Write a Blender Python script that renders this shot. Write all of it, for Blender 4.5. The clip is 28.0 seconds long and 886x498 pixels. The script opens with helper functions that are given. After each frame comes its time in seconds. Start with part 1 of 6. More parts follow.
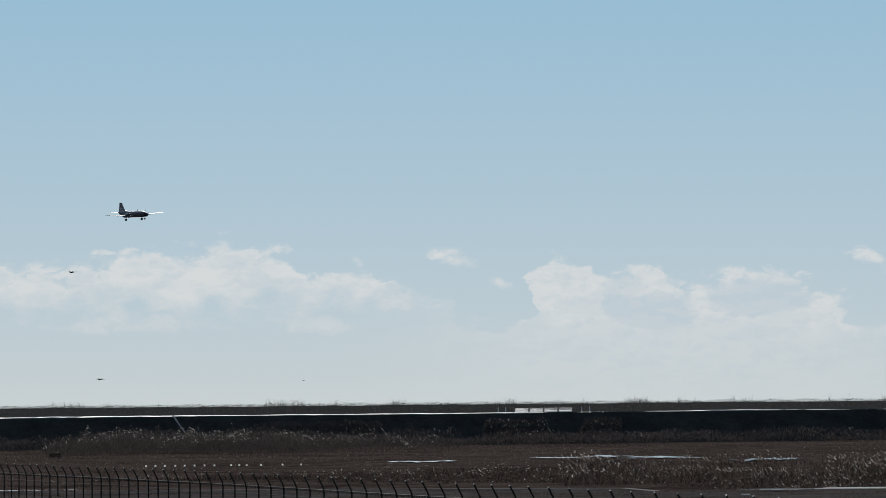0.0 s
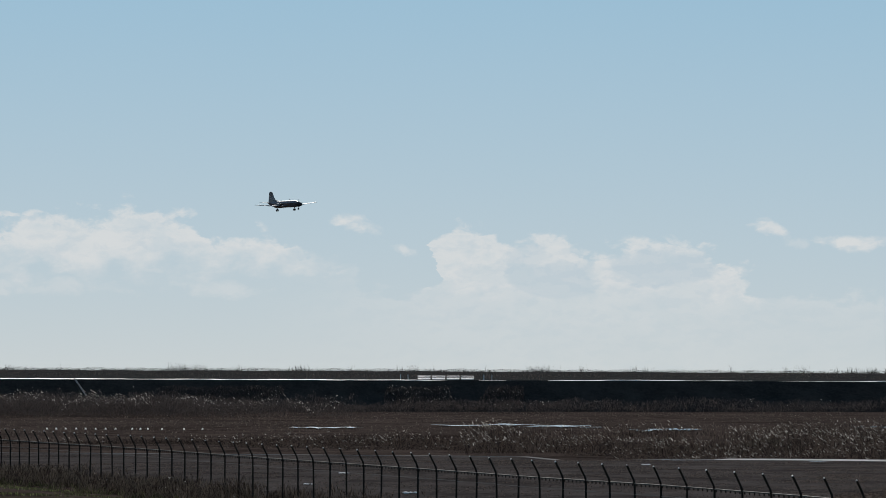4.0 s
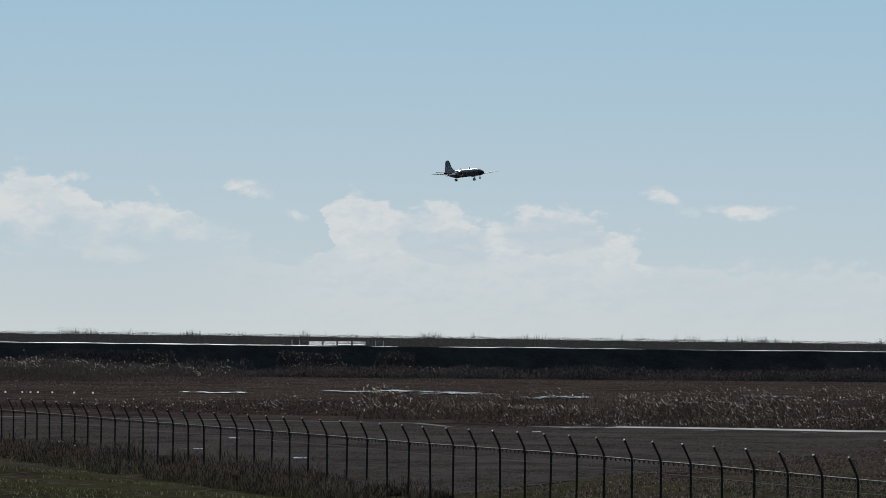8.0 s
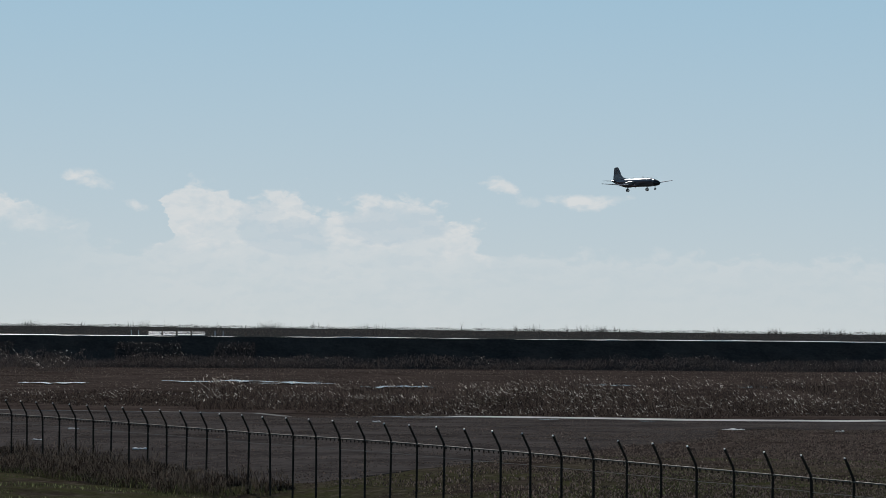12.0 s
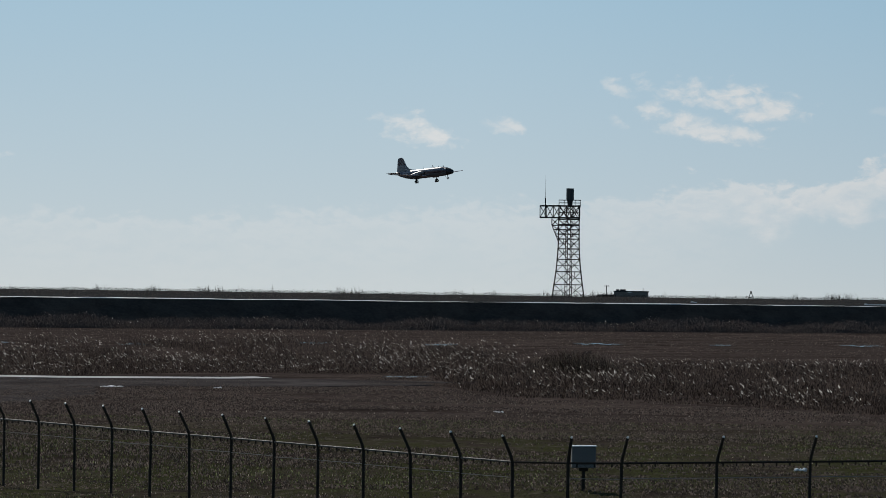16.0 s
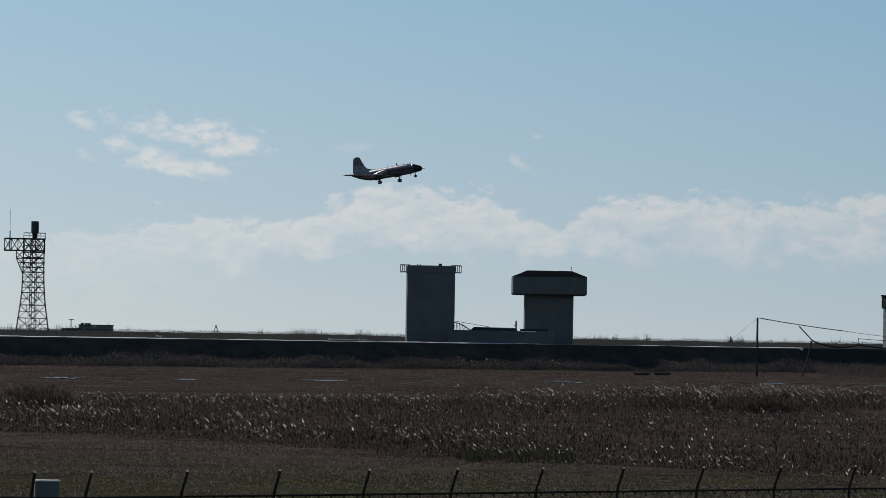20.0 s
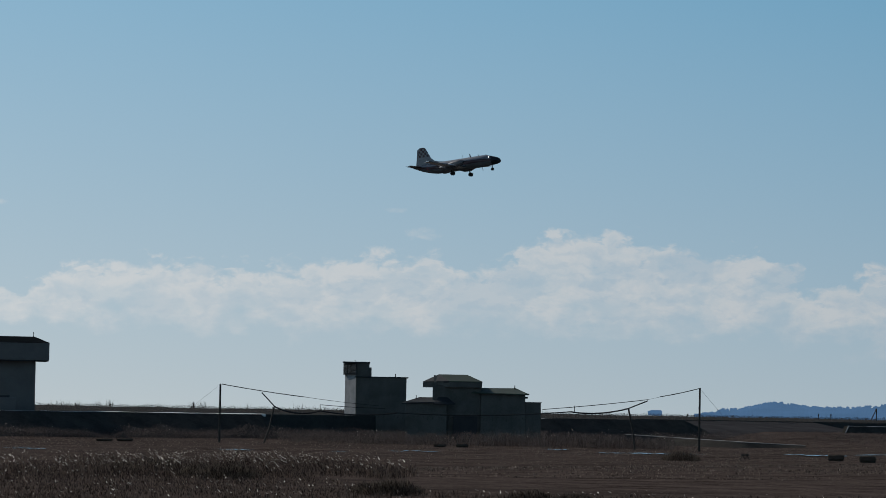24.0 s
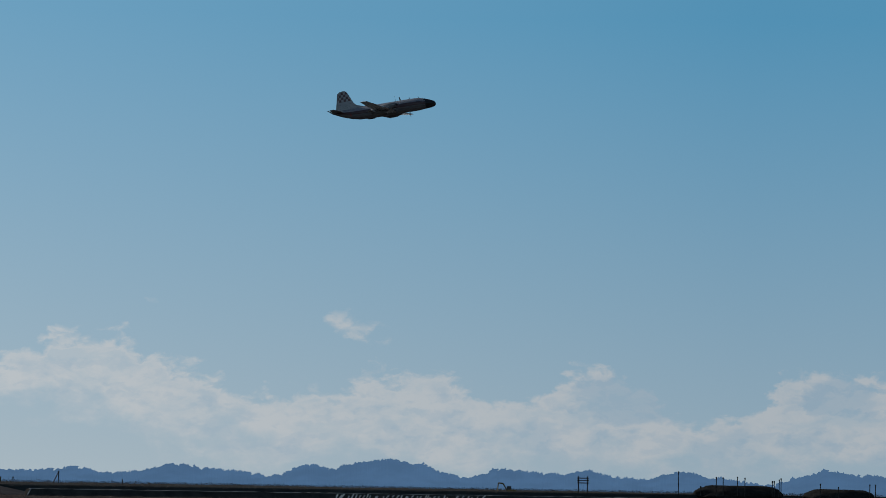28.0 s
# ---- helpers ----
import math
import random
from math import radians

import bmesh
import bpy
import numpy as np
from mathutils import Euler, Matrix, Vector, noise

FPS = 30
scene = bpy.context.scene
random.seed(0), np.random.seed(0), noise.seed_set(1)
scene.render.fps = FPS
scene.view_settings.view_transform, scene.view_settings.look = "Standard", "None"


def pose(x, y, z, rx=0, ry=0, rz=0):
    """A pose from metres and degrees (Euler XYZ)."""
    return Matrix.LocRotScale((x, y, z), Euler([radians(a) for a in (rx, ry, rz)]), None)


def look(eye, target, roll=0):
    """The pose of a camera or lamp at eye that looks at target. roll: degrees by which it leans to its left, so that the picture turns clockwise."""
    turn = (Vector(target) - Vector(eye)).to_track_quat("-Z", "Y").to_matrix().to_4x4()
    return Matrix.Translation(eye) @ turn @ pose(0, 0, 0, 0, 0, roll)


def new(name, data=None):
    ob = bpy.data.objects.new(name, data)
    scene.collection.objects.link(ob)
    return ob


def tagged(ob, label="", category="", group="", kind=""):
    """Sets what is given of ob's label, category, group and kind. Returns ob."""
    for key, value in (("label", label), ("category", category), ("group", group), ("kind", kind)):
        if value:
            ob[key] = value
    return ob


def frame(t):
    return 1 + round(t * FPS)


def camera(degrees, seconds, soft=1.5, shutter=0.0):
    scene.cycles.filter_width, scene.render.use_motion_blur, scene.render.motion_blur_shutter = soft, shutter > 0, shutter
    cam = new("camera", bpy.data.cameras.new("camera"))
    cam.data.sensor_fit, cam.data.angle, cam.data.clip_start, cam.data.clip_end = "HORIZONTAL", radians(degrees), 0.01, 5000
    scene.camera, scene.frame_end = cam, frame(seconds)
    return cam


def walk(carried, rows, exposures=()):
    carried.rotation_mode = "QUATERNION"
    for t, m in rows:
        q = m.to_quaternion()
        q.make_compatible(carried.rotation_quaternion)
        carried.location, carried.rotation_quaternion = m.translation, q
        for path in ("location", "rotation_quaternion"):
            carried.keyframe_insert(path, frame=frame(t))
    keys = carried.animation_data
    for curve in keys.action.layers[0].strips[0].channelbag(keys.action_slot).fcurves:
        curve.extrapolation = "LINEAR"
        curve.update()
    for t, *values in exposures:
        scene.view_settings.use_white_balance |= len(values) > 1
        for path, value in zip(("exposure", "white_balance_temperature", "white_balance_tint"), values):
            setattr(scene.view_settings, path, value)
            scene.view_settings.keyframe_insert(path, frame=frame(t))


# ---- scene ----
# tuning of light and air
EXPO = 0.0
SKY_STRENGTH = 0.05
AIR, DUST, OZONE = 1.0, 0.4, 2.0
GLOW_FROM, GLOW_TO, LIFT = -2.0, 33.0, 0.8
LOW_NEAR, LOW_FAR = (.558, .625, .655), (.312, .408, .48)
HIGH_NEAR, HIGH_FAR = (.272, .486, .66), (.076, .278, .462)
CLOUD_NEAR, CLOUD_FAR = (.70, .712, .712), (.43, .462, .49)
SHADE_NEAR, SHADE_FAR = (.535, .605, .655), (.285, .375, .46)
CLOUD_MIX = 0.9
SUN_POWER = 2.8
HILL_HAZE_COLOUR, HILL_HAZE_GLOW = (.06, .126, .234), 1.0
EYE = (0.0, 0.0, 5.3)
# seconds, bearing to the right of +Y, elevation, lean to the left; the tripod turns on one spot
PATH = [
    (0.0, -18.371, 2.372, -0.551),
    (0.5, -17.971, 2.284, -0.450),
    (1.0, -17.800, 2.239, -0.402),
    (1.5, -17.737, 2.212, -0.277),
    (2.0, -17.546, 2.193, -0.189),
    (2.5, -17.210, 2.081, -0.137),
    (3.0, -17.018, 1.985, -0.034),
    (3.5, -16.942, 1.893, 0.134),
    (5.5, -16.419, 1.688, 0.408),
    (6.0, -16.257, 1.606, 0.486),
    (6.5, -16.039, 1.548, 0.550),
    (7.0, -15.757, 1.503, 0.642),
    (7.5, -15.419, 1.411, 0.640),
    (8.0, -15.072, 1.299, 0.695),
    (8.5, -14.811, 1.255, 0.729),
    (9.0, -14.582, 1.243, 0.724),
    (9.5, -14.187, 1.220, 0.740),
    (10.0, -13.776, 1.158, 0.725),
    (10.5, -13.457, 1.109, 0.650),
    (11.0, -13.191, 1.141, 0.628),
    (11.5, -12.944, 1.173, 0.615),
    (13.5, -9.743, 0.905, 0.640),
    (14.0, -8.516, 0.793, 0.682),
    (14.5, -7.043, 0.742, 0.676),
    (15.0, -5.447, 0.709, 0.679),
    (15.5, -3.944, 0.640, 0.697),
    (16.0, -2.422, 0.585, 0.776),
    (16.5, -1.125, 0.566, 0.800),
    (17.0, -0.000, 0.634, 0.840),
    (17.5, 0.982, 0.701, 0.886),
    (18.0, 1.941, 0.759, 0.924),
    (18.5, 2.961, 0.852, 0.966),
    (19.0, 4.114, 1.041, 1.001),
    (19.5, 5.240, 1.191, 0.999),
    (20.0, 6.222, 1.273, 1.022),
    (20.5, 7.228, 1.328, 1.041),
    (22.5, 11.304, 1.960, 1.019),
    (23.0, 12.407, 2.146, 1.016),
    (23.5, 13.679, 2.341, 1.007),
    (24.0, 14.891, 2.501, 1.065),
    (24.5, 16.019, 2.633, 1.048),
    (25.0, 17.337, 2.742, 1.013),
    (25.5, 18.946, 2.898, 1.041),
    (26.0, 20.552, 3.072, 1.074),
    (26.5, 22.213, 3.376, 1.024),
    (27.0, 24.331, 3.558, 1.043),
    (27.5, 26.353, 3.652, 1.046),
    (28.0, 28.053, 3.758, 1.099),
]
# seconds, x, y, z, heading, nose-up angle of the airliner
FLIGHT = [
    (0.0, -689.9, 1596.7, 95.6, 121.9, -1.6),
    (0.5, -669.0, 1583.5, 94.3, 122.1, -2.2),
    (1.0, -648.3, 1570.3, 92.4, 122.4, -2.7),
    (1.5, -627.2, 1557.1, 89.8, 122.7, -3.1),
    (2.0, -606.2, 1543.7, 87.4, 122.9, -3.1),
    (2.5, -585.3, 1530.4, 84.3, 123.2, -2.8),
    (3.0, -564.3, 1517.0, 81.0, 123.4, -2.1),
    (3.5, -544.0, 1503.2, 78.1, 123.7, -0.8),
    (5.5, -461.7, 1448.1, 70.1, 124.7, 0.6),
    (6.0, -441.4, 1434.0, 69.3, 125.0, 1.8),
    (6.5, -421.3, 1419.8, 69.0, 125.2, 2.3),
    (7.0, -401.4, 1405.6, 68.9, 125.5, 2.3),
    (7.5, -381.3, 1391.3, 68.4, 125.7, 2.3),
    (8.0, -361.8, 1376.8, 68.2, 126.0, 2.2),
    (8.5, -342.1, 1362.2, 67.9, 126.3, 1.8),
    (9.0, -322.6, 1347.6, 67.7, 126.5, 1.0),
    (9.5, -303.2, 1332.9, 67.0, 126.8, 0.0),
    (10.0, -284.1, 1318.0, 66.0, 127.0, -0.9),
    (10.5, -264.7, 1303.2, 64.0, 127.3, -1.4),
    (11.0, -245.5, 1288.2, 61.9, 127.6, -1.3),
    (11.5, -226.0, 1273.3, 58.9, 127.8, -0.4),
    (13.5, -149.1, 1212.5, 47.8, 128.9, 1.0),
    (14.0, -129.8, 1197.2, 46.0, 129.1, 2.1),
    (14.5, -110.6, 1181.7, 44.3, 129.4, 2.8),
    (15.0, -91.3, 1166.2, 43.0, 129.6, 3.2),
    (15.5, -72.3, 1150.5, 42.0, 129.9, 3.7),
    (16.0, -53.5, 1134.8, 41.2, 130.2, 4.3),
    (16.5, -34.7, 1118.9, 40.7, 130.4, 5.0),
    (17.0, -16.0, 1103.0, 40.6, 130.7, 5.8),
    (17.5, 2.6, 1087.0, 41.2, 130.9, 6.6),
    (18.0, 21.4, 1070.9, 42.1, 131.2, 7.1),
    (18.5, 39.8, 1054.7, 43.9, 131.5, 7.3),
    (19.0, 58.2, 1038.4, 45.8, 131.7, 7.5),
    (19.5, 76.5, 1022.1, 47.6, 132.0, 7.6),
    (20.0, 93.9, 1005.7, 49.4, 132.2, 7.5),
    (20.5, 111.8, 989.2, 51.3, 132.5, 7.3),
    (22.5, 183.2, 922.4, 59.5, 133.5, 7.1),
    (23.0, 201.0, 905.5, 61.8, 133.8, 6.9),
    (23.5, 218.7, 888.4, 64.2, 134.1, 6.9),
    (24.0, 236.1, 871.4, 66.4, 134.3, 7.0),
    (24.5, 253.7, 854.2, 68.8, 134.6, 7.3),
    (25.0, 271.4, 836.9, 71.3, 134.8, 7.7),
    (25.5, 288.7, 819.5, 73.9, 135.1, 8.1),
    (26.0, 306.0, 802.1, 77.0, 135.4, 8.3),
    (26.5, 323.4, 784.5, 80.6, 135.6, 8.3),
    (27.0, 340.6, 766.9, 83.9, 135.9, 8.3),
    (27.5, 357.7, 749.2, 87.6, 136.1, 8.3),
    (28.0, 374.8, 731.4, 91.8, 136.4, 8.2),
]

def toward(bearing, elevation, d=100.0):
    a, e = radians(bearing), radians(elevation)
    return Vector((math.sin(a) * math.cos(e), math.cos(a) * math.cos(e), math.sin(e))) * d


def at(bearing, d):
    """Plan position at a bearing and a level distance from the tripod."""
    a = radians(bearing)
    return d * math.sin(a), d * math.cos(a)


cam = camera(14.296, 28.0, soft=0.8)
walk(cam, [(t, look(EYE, Vector(EYE) + toward(b, e), lean)) for t, b, e, lean in PATH],
     exposures=[(0.0, EXPO), (28.0, EXPO)])

# ---- world and sun ----
SUN_BEARING, SUN_HEIGHT = -24.0, 31.0
world = bpy.data.worlds.new("sky")
scene.world = world
world.use_nodes = True


class Graph:
    """Short hand for wiring shader nodes."""

    def __init__(self, tree):
        self.tree = tree
        tree.nodes.clear()

    def node(self, kind, **props):
        n = self.tree.nodes.new(kind)
        for key, value in props.items():
            setattr(n, key, value)
        return n

    def put(self, socket, value):
        if isinstance(value, bpy.types.NodeSocket):
            self.tree.links.new(value, socket)
        elif value is not None:
            socket.default_value = value

    def math(self, op, a, b=None, c=None, clamp=False):
        n = self.node("ShaderNodeMath", operation=op, use_clamp=clamp)
        for i, v in enumerate((a, b, c)):
            self.put(n.inputs[i], v)
        return n.outputs[0]

    def ramp(self, value, lo, hi, a=0.0, b=1.0, smooth=True):
        n = self.node("ShaderNodeMapRange", interpolation_type="SMOOTHSTEP" if smooth else "LINEAR")
        for i, v in enumerate((value, lo, hi, a, b)):
            self.put(n.inputs[i], v)
        return n.outputs[0]

    def noise(self, vector, scale, detail=4.0, rough=0.55, dist=0.0):
        n = self.node("ShaderNodeTexNoise")
        self.put(n.inputs["Vector"], vector)
        for key, v in (("Scale", scale), ("Detail", detail), ("Roughness", rough), ("Distortion", dist)):
            n.inputs[key].default_value = v
        return n.outputs["Fac"]

    def mix(self, fac, a, b, blend="MIX"):
        n = self.node("ShaderNodeMix", data_type="RGBA", blend_type=blend)
        self.put(n.inputs["Factor"], fac)
        self.put(n.inputs[6], a)
        self.put(n.inputs[7], b)
        return n.outputs[2]

    def xyz(self, x, y, z):
        n = self.node("ShaderNodeCombineXYZ")
        for i, v in enumerate((x, y, z)):
            self.put(n.inputs[i], v)
        return n.outputs[0]


def rgb(r, g, b):
    return (r, g, b, 1.0)


# top of the cloud bank (bearing, elevation), west and east of 4.5 degrees
BANK_WEST = [
    (-26, 2.45), (-24.9, 2.3), (-24.4, 2.3), (-23.6, 2.5), (-22.6, 2.55), (-21.86, 2.72), (-21.4, 2.58), (-20.9, 2.5), (-20.4, 2.26),
    (-19.85, 2.28), (-19.1, 1.93), (-18.2, 1.66), (-17.6, 1.3), (-17.1, 1.4), (-16.9, 2.1), (-16.6, 2.38), (-16.2, 2.4), (-15.6, 2.18),
    (-15.0, 2.28), (-14.5, 1.94), (-13.7, 2.13), (-12.8, 2.02), (-12.3, 1.8), (-11.8, 1.54), (-11.4, 1.25), (-9, 1.25), (-6, 1.26),
    (-4, 1.36), (-1.6, 1.54), (.5, 1.66), (2.4, 1.97), (2.8, 1.8), (4.5, 2.3)]
BANK_EAST = [
    (4.5, 2.3), (5.55, 2.45), (6.5, 2.36), (7.3, 2.2), (7.95, 1.92), (8.45, 2.12), (9.15, 2.45), (9.8, 2.3), (10.5, 2.45), (12.1, 2.25),
    (13.2, 2.55), (14.4, 2.57), (15.2, 2.4), (15.9, 2.5), (16.3, 2.84), (17.55, 2.97), (18.4, 2.78), (19.55, 2.73), (20.5, 2.4), (20.94, 2.1),
    (22.0, 2.45), (22.5, 2.52), (23.0, 2.33), (23.9, 2.0), (24.6, 1.68), (25.3, 1.55), (26.3, 1.6), (26.9, 1.95), (27.7, 1.97), (28.5, 1.76),
    (29.5, 1.58), (30.3, 2.04), (31.4, 1.78), (32.3, 1.25), (33.2, 1.45), (33.8, 2.03), (34.6, 2.0), (36, 1.8)]
# loose clouds: bearing, elevation, half width, half height, tilt, weight
LOOSE_WEST = [
    (-18.2, 2.24, .52, .18, -.15, 1.0), (-17.45, 1.82, .34, .12, -.1, .75), (-11.5, 2.17, .38, .13, -.4, .85), (-10.2, 1.95, .85, .16, 0, .95),
    (-11.15, 1.93, .22, .12, 0, .4), (-20.6, 1.2, 1.0, .18, -.12, .45), (-21.5, 1.45, .7, .15, -.3, .4), (-23.4, 1.2, 1.7, .2, 0, .4)]
LOOSE_EAST = [
    (-2.9, 2.5, .7, .32, -.25, 1.0), (-1.43, 2.58, .42, .16, -.1, .8), (.44, 3.21, .28, .18, -.5, .65), (.4, 2.64, .22, .13, -.4, .6),
    (2.3, 3.04, 1.5, .36, -.15, 1.0), (1.75, 2.6, 1.15, .3, -.27, .95), (4.8, 2.9, .35, .1, 0, .2), (7.5, 2.65, .32, .09, -.6, .5),
    (7.75, 3.12, .2, .06, 0, .35), (14.1, 3.12, .2, .06, 0, .35), (14.63, 2.76, .3, .12, 0, .5), (26.67, 2.46, .52, .24, -.35, .9),
    (23.3, 2.83, .15, .07, 0, .4)]
# blue-grey hollows in the shaded bodies: bearing, elevation, half width, half height, depth
HOLLOWS = [
    (-13.2, 1.54, .95, .32, 1.0), (-15.0, 1.36, .8, .3, .95), (-15.5, 1.74, .4, .18, .6), (-24.3, 2.2, .5, .12, .5), (18.76, 2.25, .6, .33, .85),
    (16.1, 1.94, .45, .25, .7), (13.5, 1.8, .5, .2, .6), (11.0, 2.13, .28, .13, .5), (15.5, 1.7, .7, .35, .6), (17.65, 1.6, .4, .25, .5),
    (20.4, 2.1, .5, .2, .7), (14.26, 1.9, .4, .2, .6), (31.1, 1.36, .9, .42, 1.0), (34.45, 1.5, .6, .32, .85)]


def lit(c):
    return tuple(v / SKY_STRENGTH for v in c) + (1.0,)


def build_sky():
    g = Graph(world.node_tree)
    out = g.node("ShaderNodeOutputWorld")
    back = g.node("ShaderNodeBackground")
    g.tree.links.new(back.outputs[0], out.inputs[0])
    sky = g.node("ShaderNodeTexSky", sky_type="NISHITA", sun_disc=False, altitude=5.0,
                 sun_elevation=radians(SUN_HEIGHT), sun_rotation=radians(SUN_BEARING),
                 air_density=AIR, dust_density=DUST, ozone_density=OZONE)
    coord = g.node("ShaderNodeTexCoord").outputs["Generated"]
    sep = g.node("ShaderNodeSeparateXYZ")
    g.put(sep.inputs[0], coord)
    x, y, z = sep.outputs
    az = g.math("MULTIPLY", g.math("ARCTAN2", x, y), 57.2958)
    el = g.math("MULTIPLY", g.math("ARCSINE", z), 57.2958)
    warp = g.math("SUBTRACT", g.noise(g.xyz(az, g.math("MULTIPLY", el, 1.5), 3.0), 1.3, 5.0, 0.55), 0.5)
    warp_2 = g.math("SUBTRACT", g.noise(g.xyz(g.math("ADD", az, 31.0), g.math("MULTIPLY", el, 1.7), 7.0), 2.4, 6.0, 0.6), 0.5)

    def billow(da, de):
        """Heaped rounded lumps with finer lumps on them."""
        p = g.xyz(g.math("ADD", g.math("ADD", az, da), g.math("MULTIPLY", warp, 0.5)),
                  g.math("MULTIPLY", g.math("ADD", el, g.math("ADD", g.math("MULTIPLY", warp_2, 0.25), de)), 1.9), 0.0)
        v = g.node("ShaderNodeTexVoronoi", feature="SMOOTH_F1")
        g.put(v.inputs["Vector"], p)
        for key, value in (("Scale", 1.7), ("Detail", 3.0), ("Roughness", 0.5), ("Lacunarity", 2.3), ("Smoothness", 0.6)):
            v.inputs[key].default_value = value
        lumps = g.math("MULTIPLY", g.math("SUBTRACT", 0.5, v.outputs["Distance"]), 0.5)
        fleece = g.math("MULTIPLY", g.math("SUBTRACT", g.noise(p, 2.6, 7.0, 0.56, 0.2), 0.47), 0.8)
        return g.math("ADD", lumps, fleece)

    heap = billow(0.0, 0.0)
    above = billow(-0.05, 0.09)
    relief = g.math("SUBTRACT", heap, above)

    bent = g.math("ADD", az, g.math("ADD", g.math("MULTIPLY", warp, 1.3), g.math("MULTIPLY", warp_2, 0.6)))

    def crest_line(points):
        lo, hi = points[0][0], points[-1][0]
        curve = g.node("ShaderNodeFloatCurve")
        c = curve.mapping.curves[0]
        pts = [((a - lo) / (hi - lo), e / 4) for a, e in points]
        for p in pts[1:-1]:
            c.points.new(*p)
        for point, p in zip(c.points, pts):
            point.location, point.handle_type = p, "AUTO_CLAMPED"
        curve.mapping.update()
        g.put(curve.inputs["Value"], g.math("DIVIDE", g.math("SUBTRACT", bent, lo), hi - lo, clamp=True))
        return g.math("MULTIPLY", curve.outputs[0], 4.0)

    east = g.math("GREATER_THAN", az, 4.5)
    tops = g.node("ShaderNodeMix", data_type="FLOAT")
    g.put(tops.inputs[0], east)
    g.put(tops.inputs[2], crest_line(BANK_WEST))
    g.put(tops.inputs[3], crest_line(BANK_EAST))
    depth = g.math("ADD", g.math("SUBTRACT", tops.outputs[0], el), g.math("MULTIPLY", heap, 0.8))
    rim = g.ramp(depth, -0.04, 0.24)
    # ragged undersides, lower to the east
    lo = g.math("ADD", g.math("ADD", g.ramp(az, -17.6, -17.0, 1.35, 0.85), g.ramp(az, 2.0, 5.0, 0.0, 0.28)), g.ramp(az, 20.0, 26.0, 0.0, -0.95))
    under = g.math("ADD", el, g.math("ADD", g.math("MULTIPLY", warp, 1.5), g.math("MULTIPLY", heap, -0.5)))
    fade = g.ramp(under, lo, g.math("ADD", lo, 0.6))
    fade = g.math("MAXIMUM", fade, g.math("MULTIPLY", g.math("MULTIPLY", g.ramp(az, -20.5, -15.5), g.ramp(az, -12.5, -10.5, 1.0, 0.0)), g.ramp(el, 0.0, 1.2, 0.25, 0.62)))
    thin = g.math("MULTIPLY", g.ramp(az, -11.8, -10.6), g.ramp(az, -1.0, 4.0, 1.0, 0.0))
    bank = g.math("MULTIPLY", rim, g.mix(thin, fade, g.ramp(el, 0.0, 1.3, 0.35, 1.0)))
    gaps = g.ramp(g.noise(g.xyz(g.math("ADD", az, 11.0), g.math("MULTIPLY", el, 1.9), 2.0), 1.1, 6.0, 0.6, 0.3), 0.36, 0.56, 0.6, 1.0)
    bank = g.math("MULTIPLY", bank, g.math("MAXIMUM", gaps, g.ramp(depth, 0.15, 0.5, 1.0, 0.0)))
    cover = g.math("MULTIPLY", bank, g.math("SUBTRACT", 0.92, g.math("MULTIPLY", thin, 0.52)))
    for a, e, w, h, tilt, k in LOOSE_WEST + LOOSE_EAST:
        du = g.math("SUBTRACT", g.math("ADD", az, g.math("MULTIPLY", warp, 0.9)), a)
        u = g.math("DIVIDE", du, w)
        v = g.math("DIVIDE", g.math("SUBTRACT", g.math("SUBTRACT", el, e), g.math("MULTIPLY", du, tilt)), h)
        r2 = g.math("ADD", g.math("MULTIPLY", u, u), g.math("MULTIPLY", v, v))
        m = g.math("ADD", g.math("SUBTRACT", 1.25, r2), g.math("MULTIPLY", heap, 2.9))
        cover = g.math("MAXIMUM", cover, g.math("MULTIPLY", g.ramp(m, -0.25, 1.2), k))
    hollow = 0.0
    for a, e, w, h, k in HOLLOWS:
        u = g.math("DIVIDE", g.math("SUBTRACT", g.math("ADD", az, g.math("MULTIPLY", warp_2, 0.7)), a), w)
        v = g.math("DIVIDE", g.math("SUBTRACT", g.math("ADD", el, g.math("MULTIPLY", warp, 0.5)), e), h)
        m = g.math("SUBTRACT", 1.0, g.math("ADD", g.math("MULTIPLY", u, u), g.math("MULTIPLY", v, v)))
        hollow = g.math("MAXIMUM", hollow, g.math("MULTIPLY", g.ramp(g.math("SUBTRACT", m, g.math("MULTIPLY", heap, 1.6)), -0.1, 0.7), k))
    broad = g.noise(g.xyz(g.math("ADD", az, 5.0), g.math("MULTIPLY", g.math("ADD", el, g.math("MULTIPLY", warp, 0.4)), 1.6), 9.0), 1.0, 5.0, 0.55, 0.2)
    body = g.math("MULTIPLY", g.ramp(broad, 0.46, 0.62), g.ramp(depth, 0.18, 0.5))
    hollow = g.math("MAXIMUM", hollow, g.math("MULTIPLY", body, g.ramp(az, 2.0, 10.0, 0.2, 0.7)))
    shade = g.math("ADD", g.math("MULTIPLY", g.ramp(relief, 0.05, -0.22), 0.42), g.math("MULTIPLY", hollow, 0.75), clamp=True)
    cover = g.math("MULTIPLY", cover, g.math("SUBTRACT", 1.0, g.math("MULTIPLY", hollow, 0.2)))
    # hazy air low over the horizon, brighter towards the sun
    veil = g.ramp(el, 4.0, 35.0, 0.95, 0.0)
    glow = g.ramp(az, GLOW_FROM, GLOW_TO, 1.0, 0.0, smooth=False)
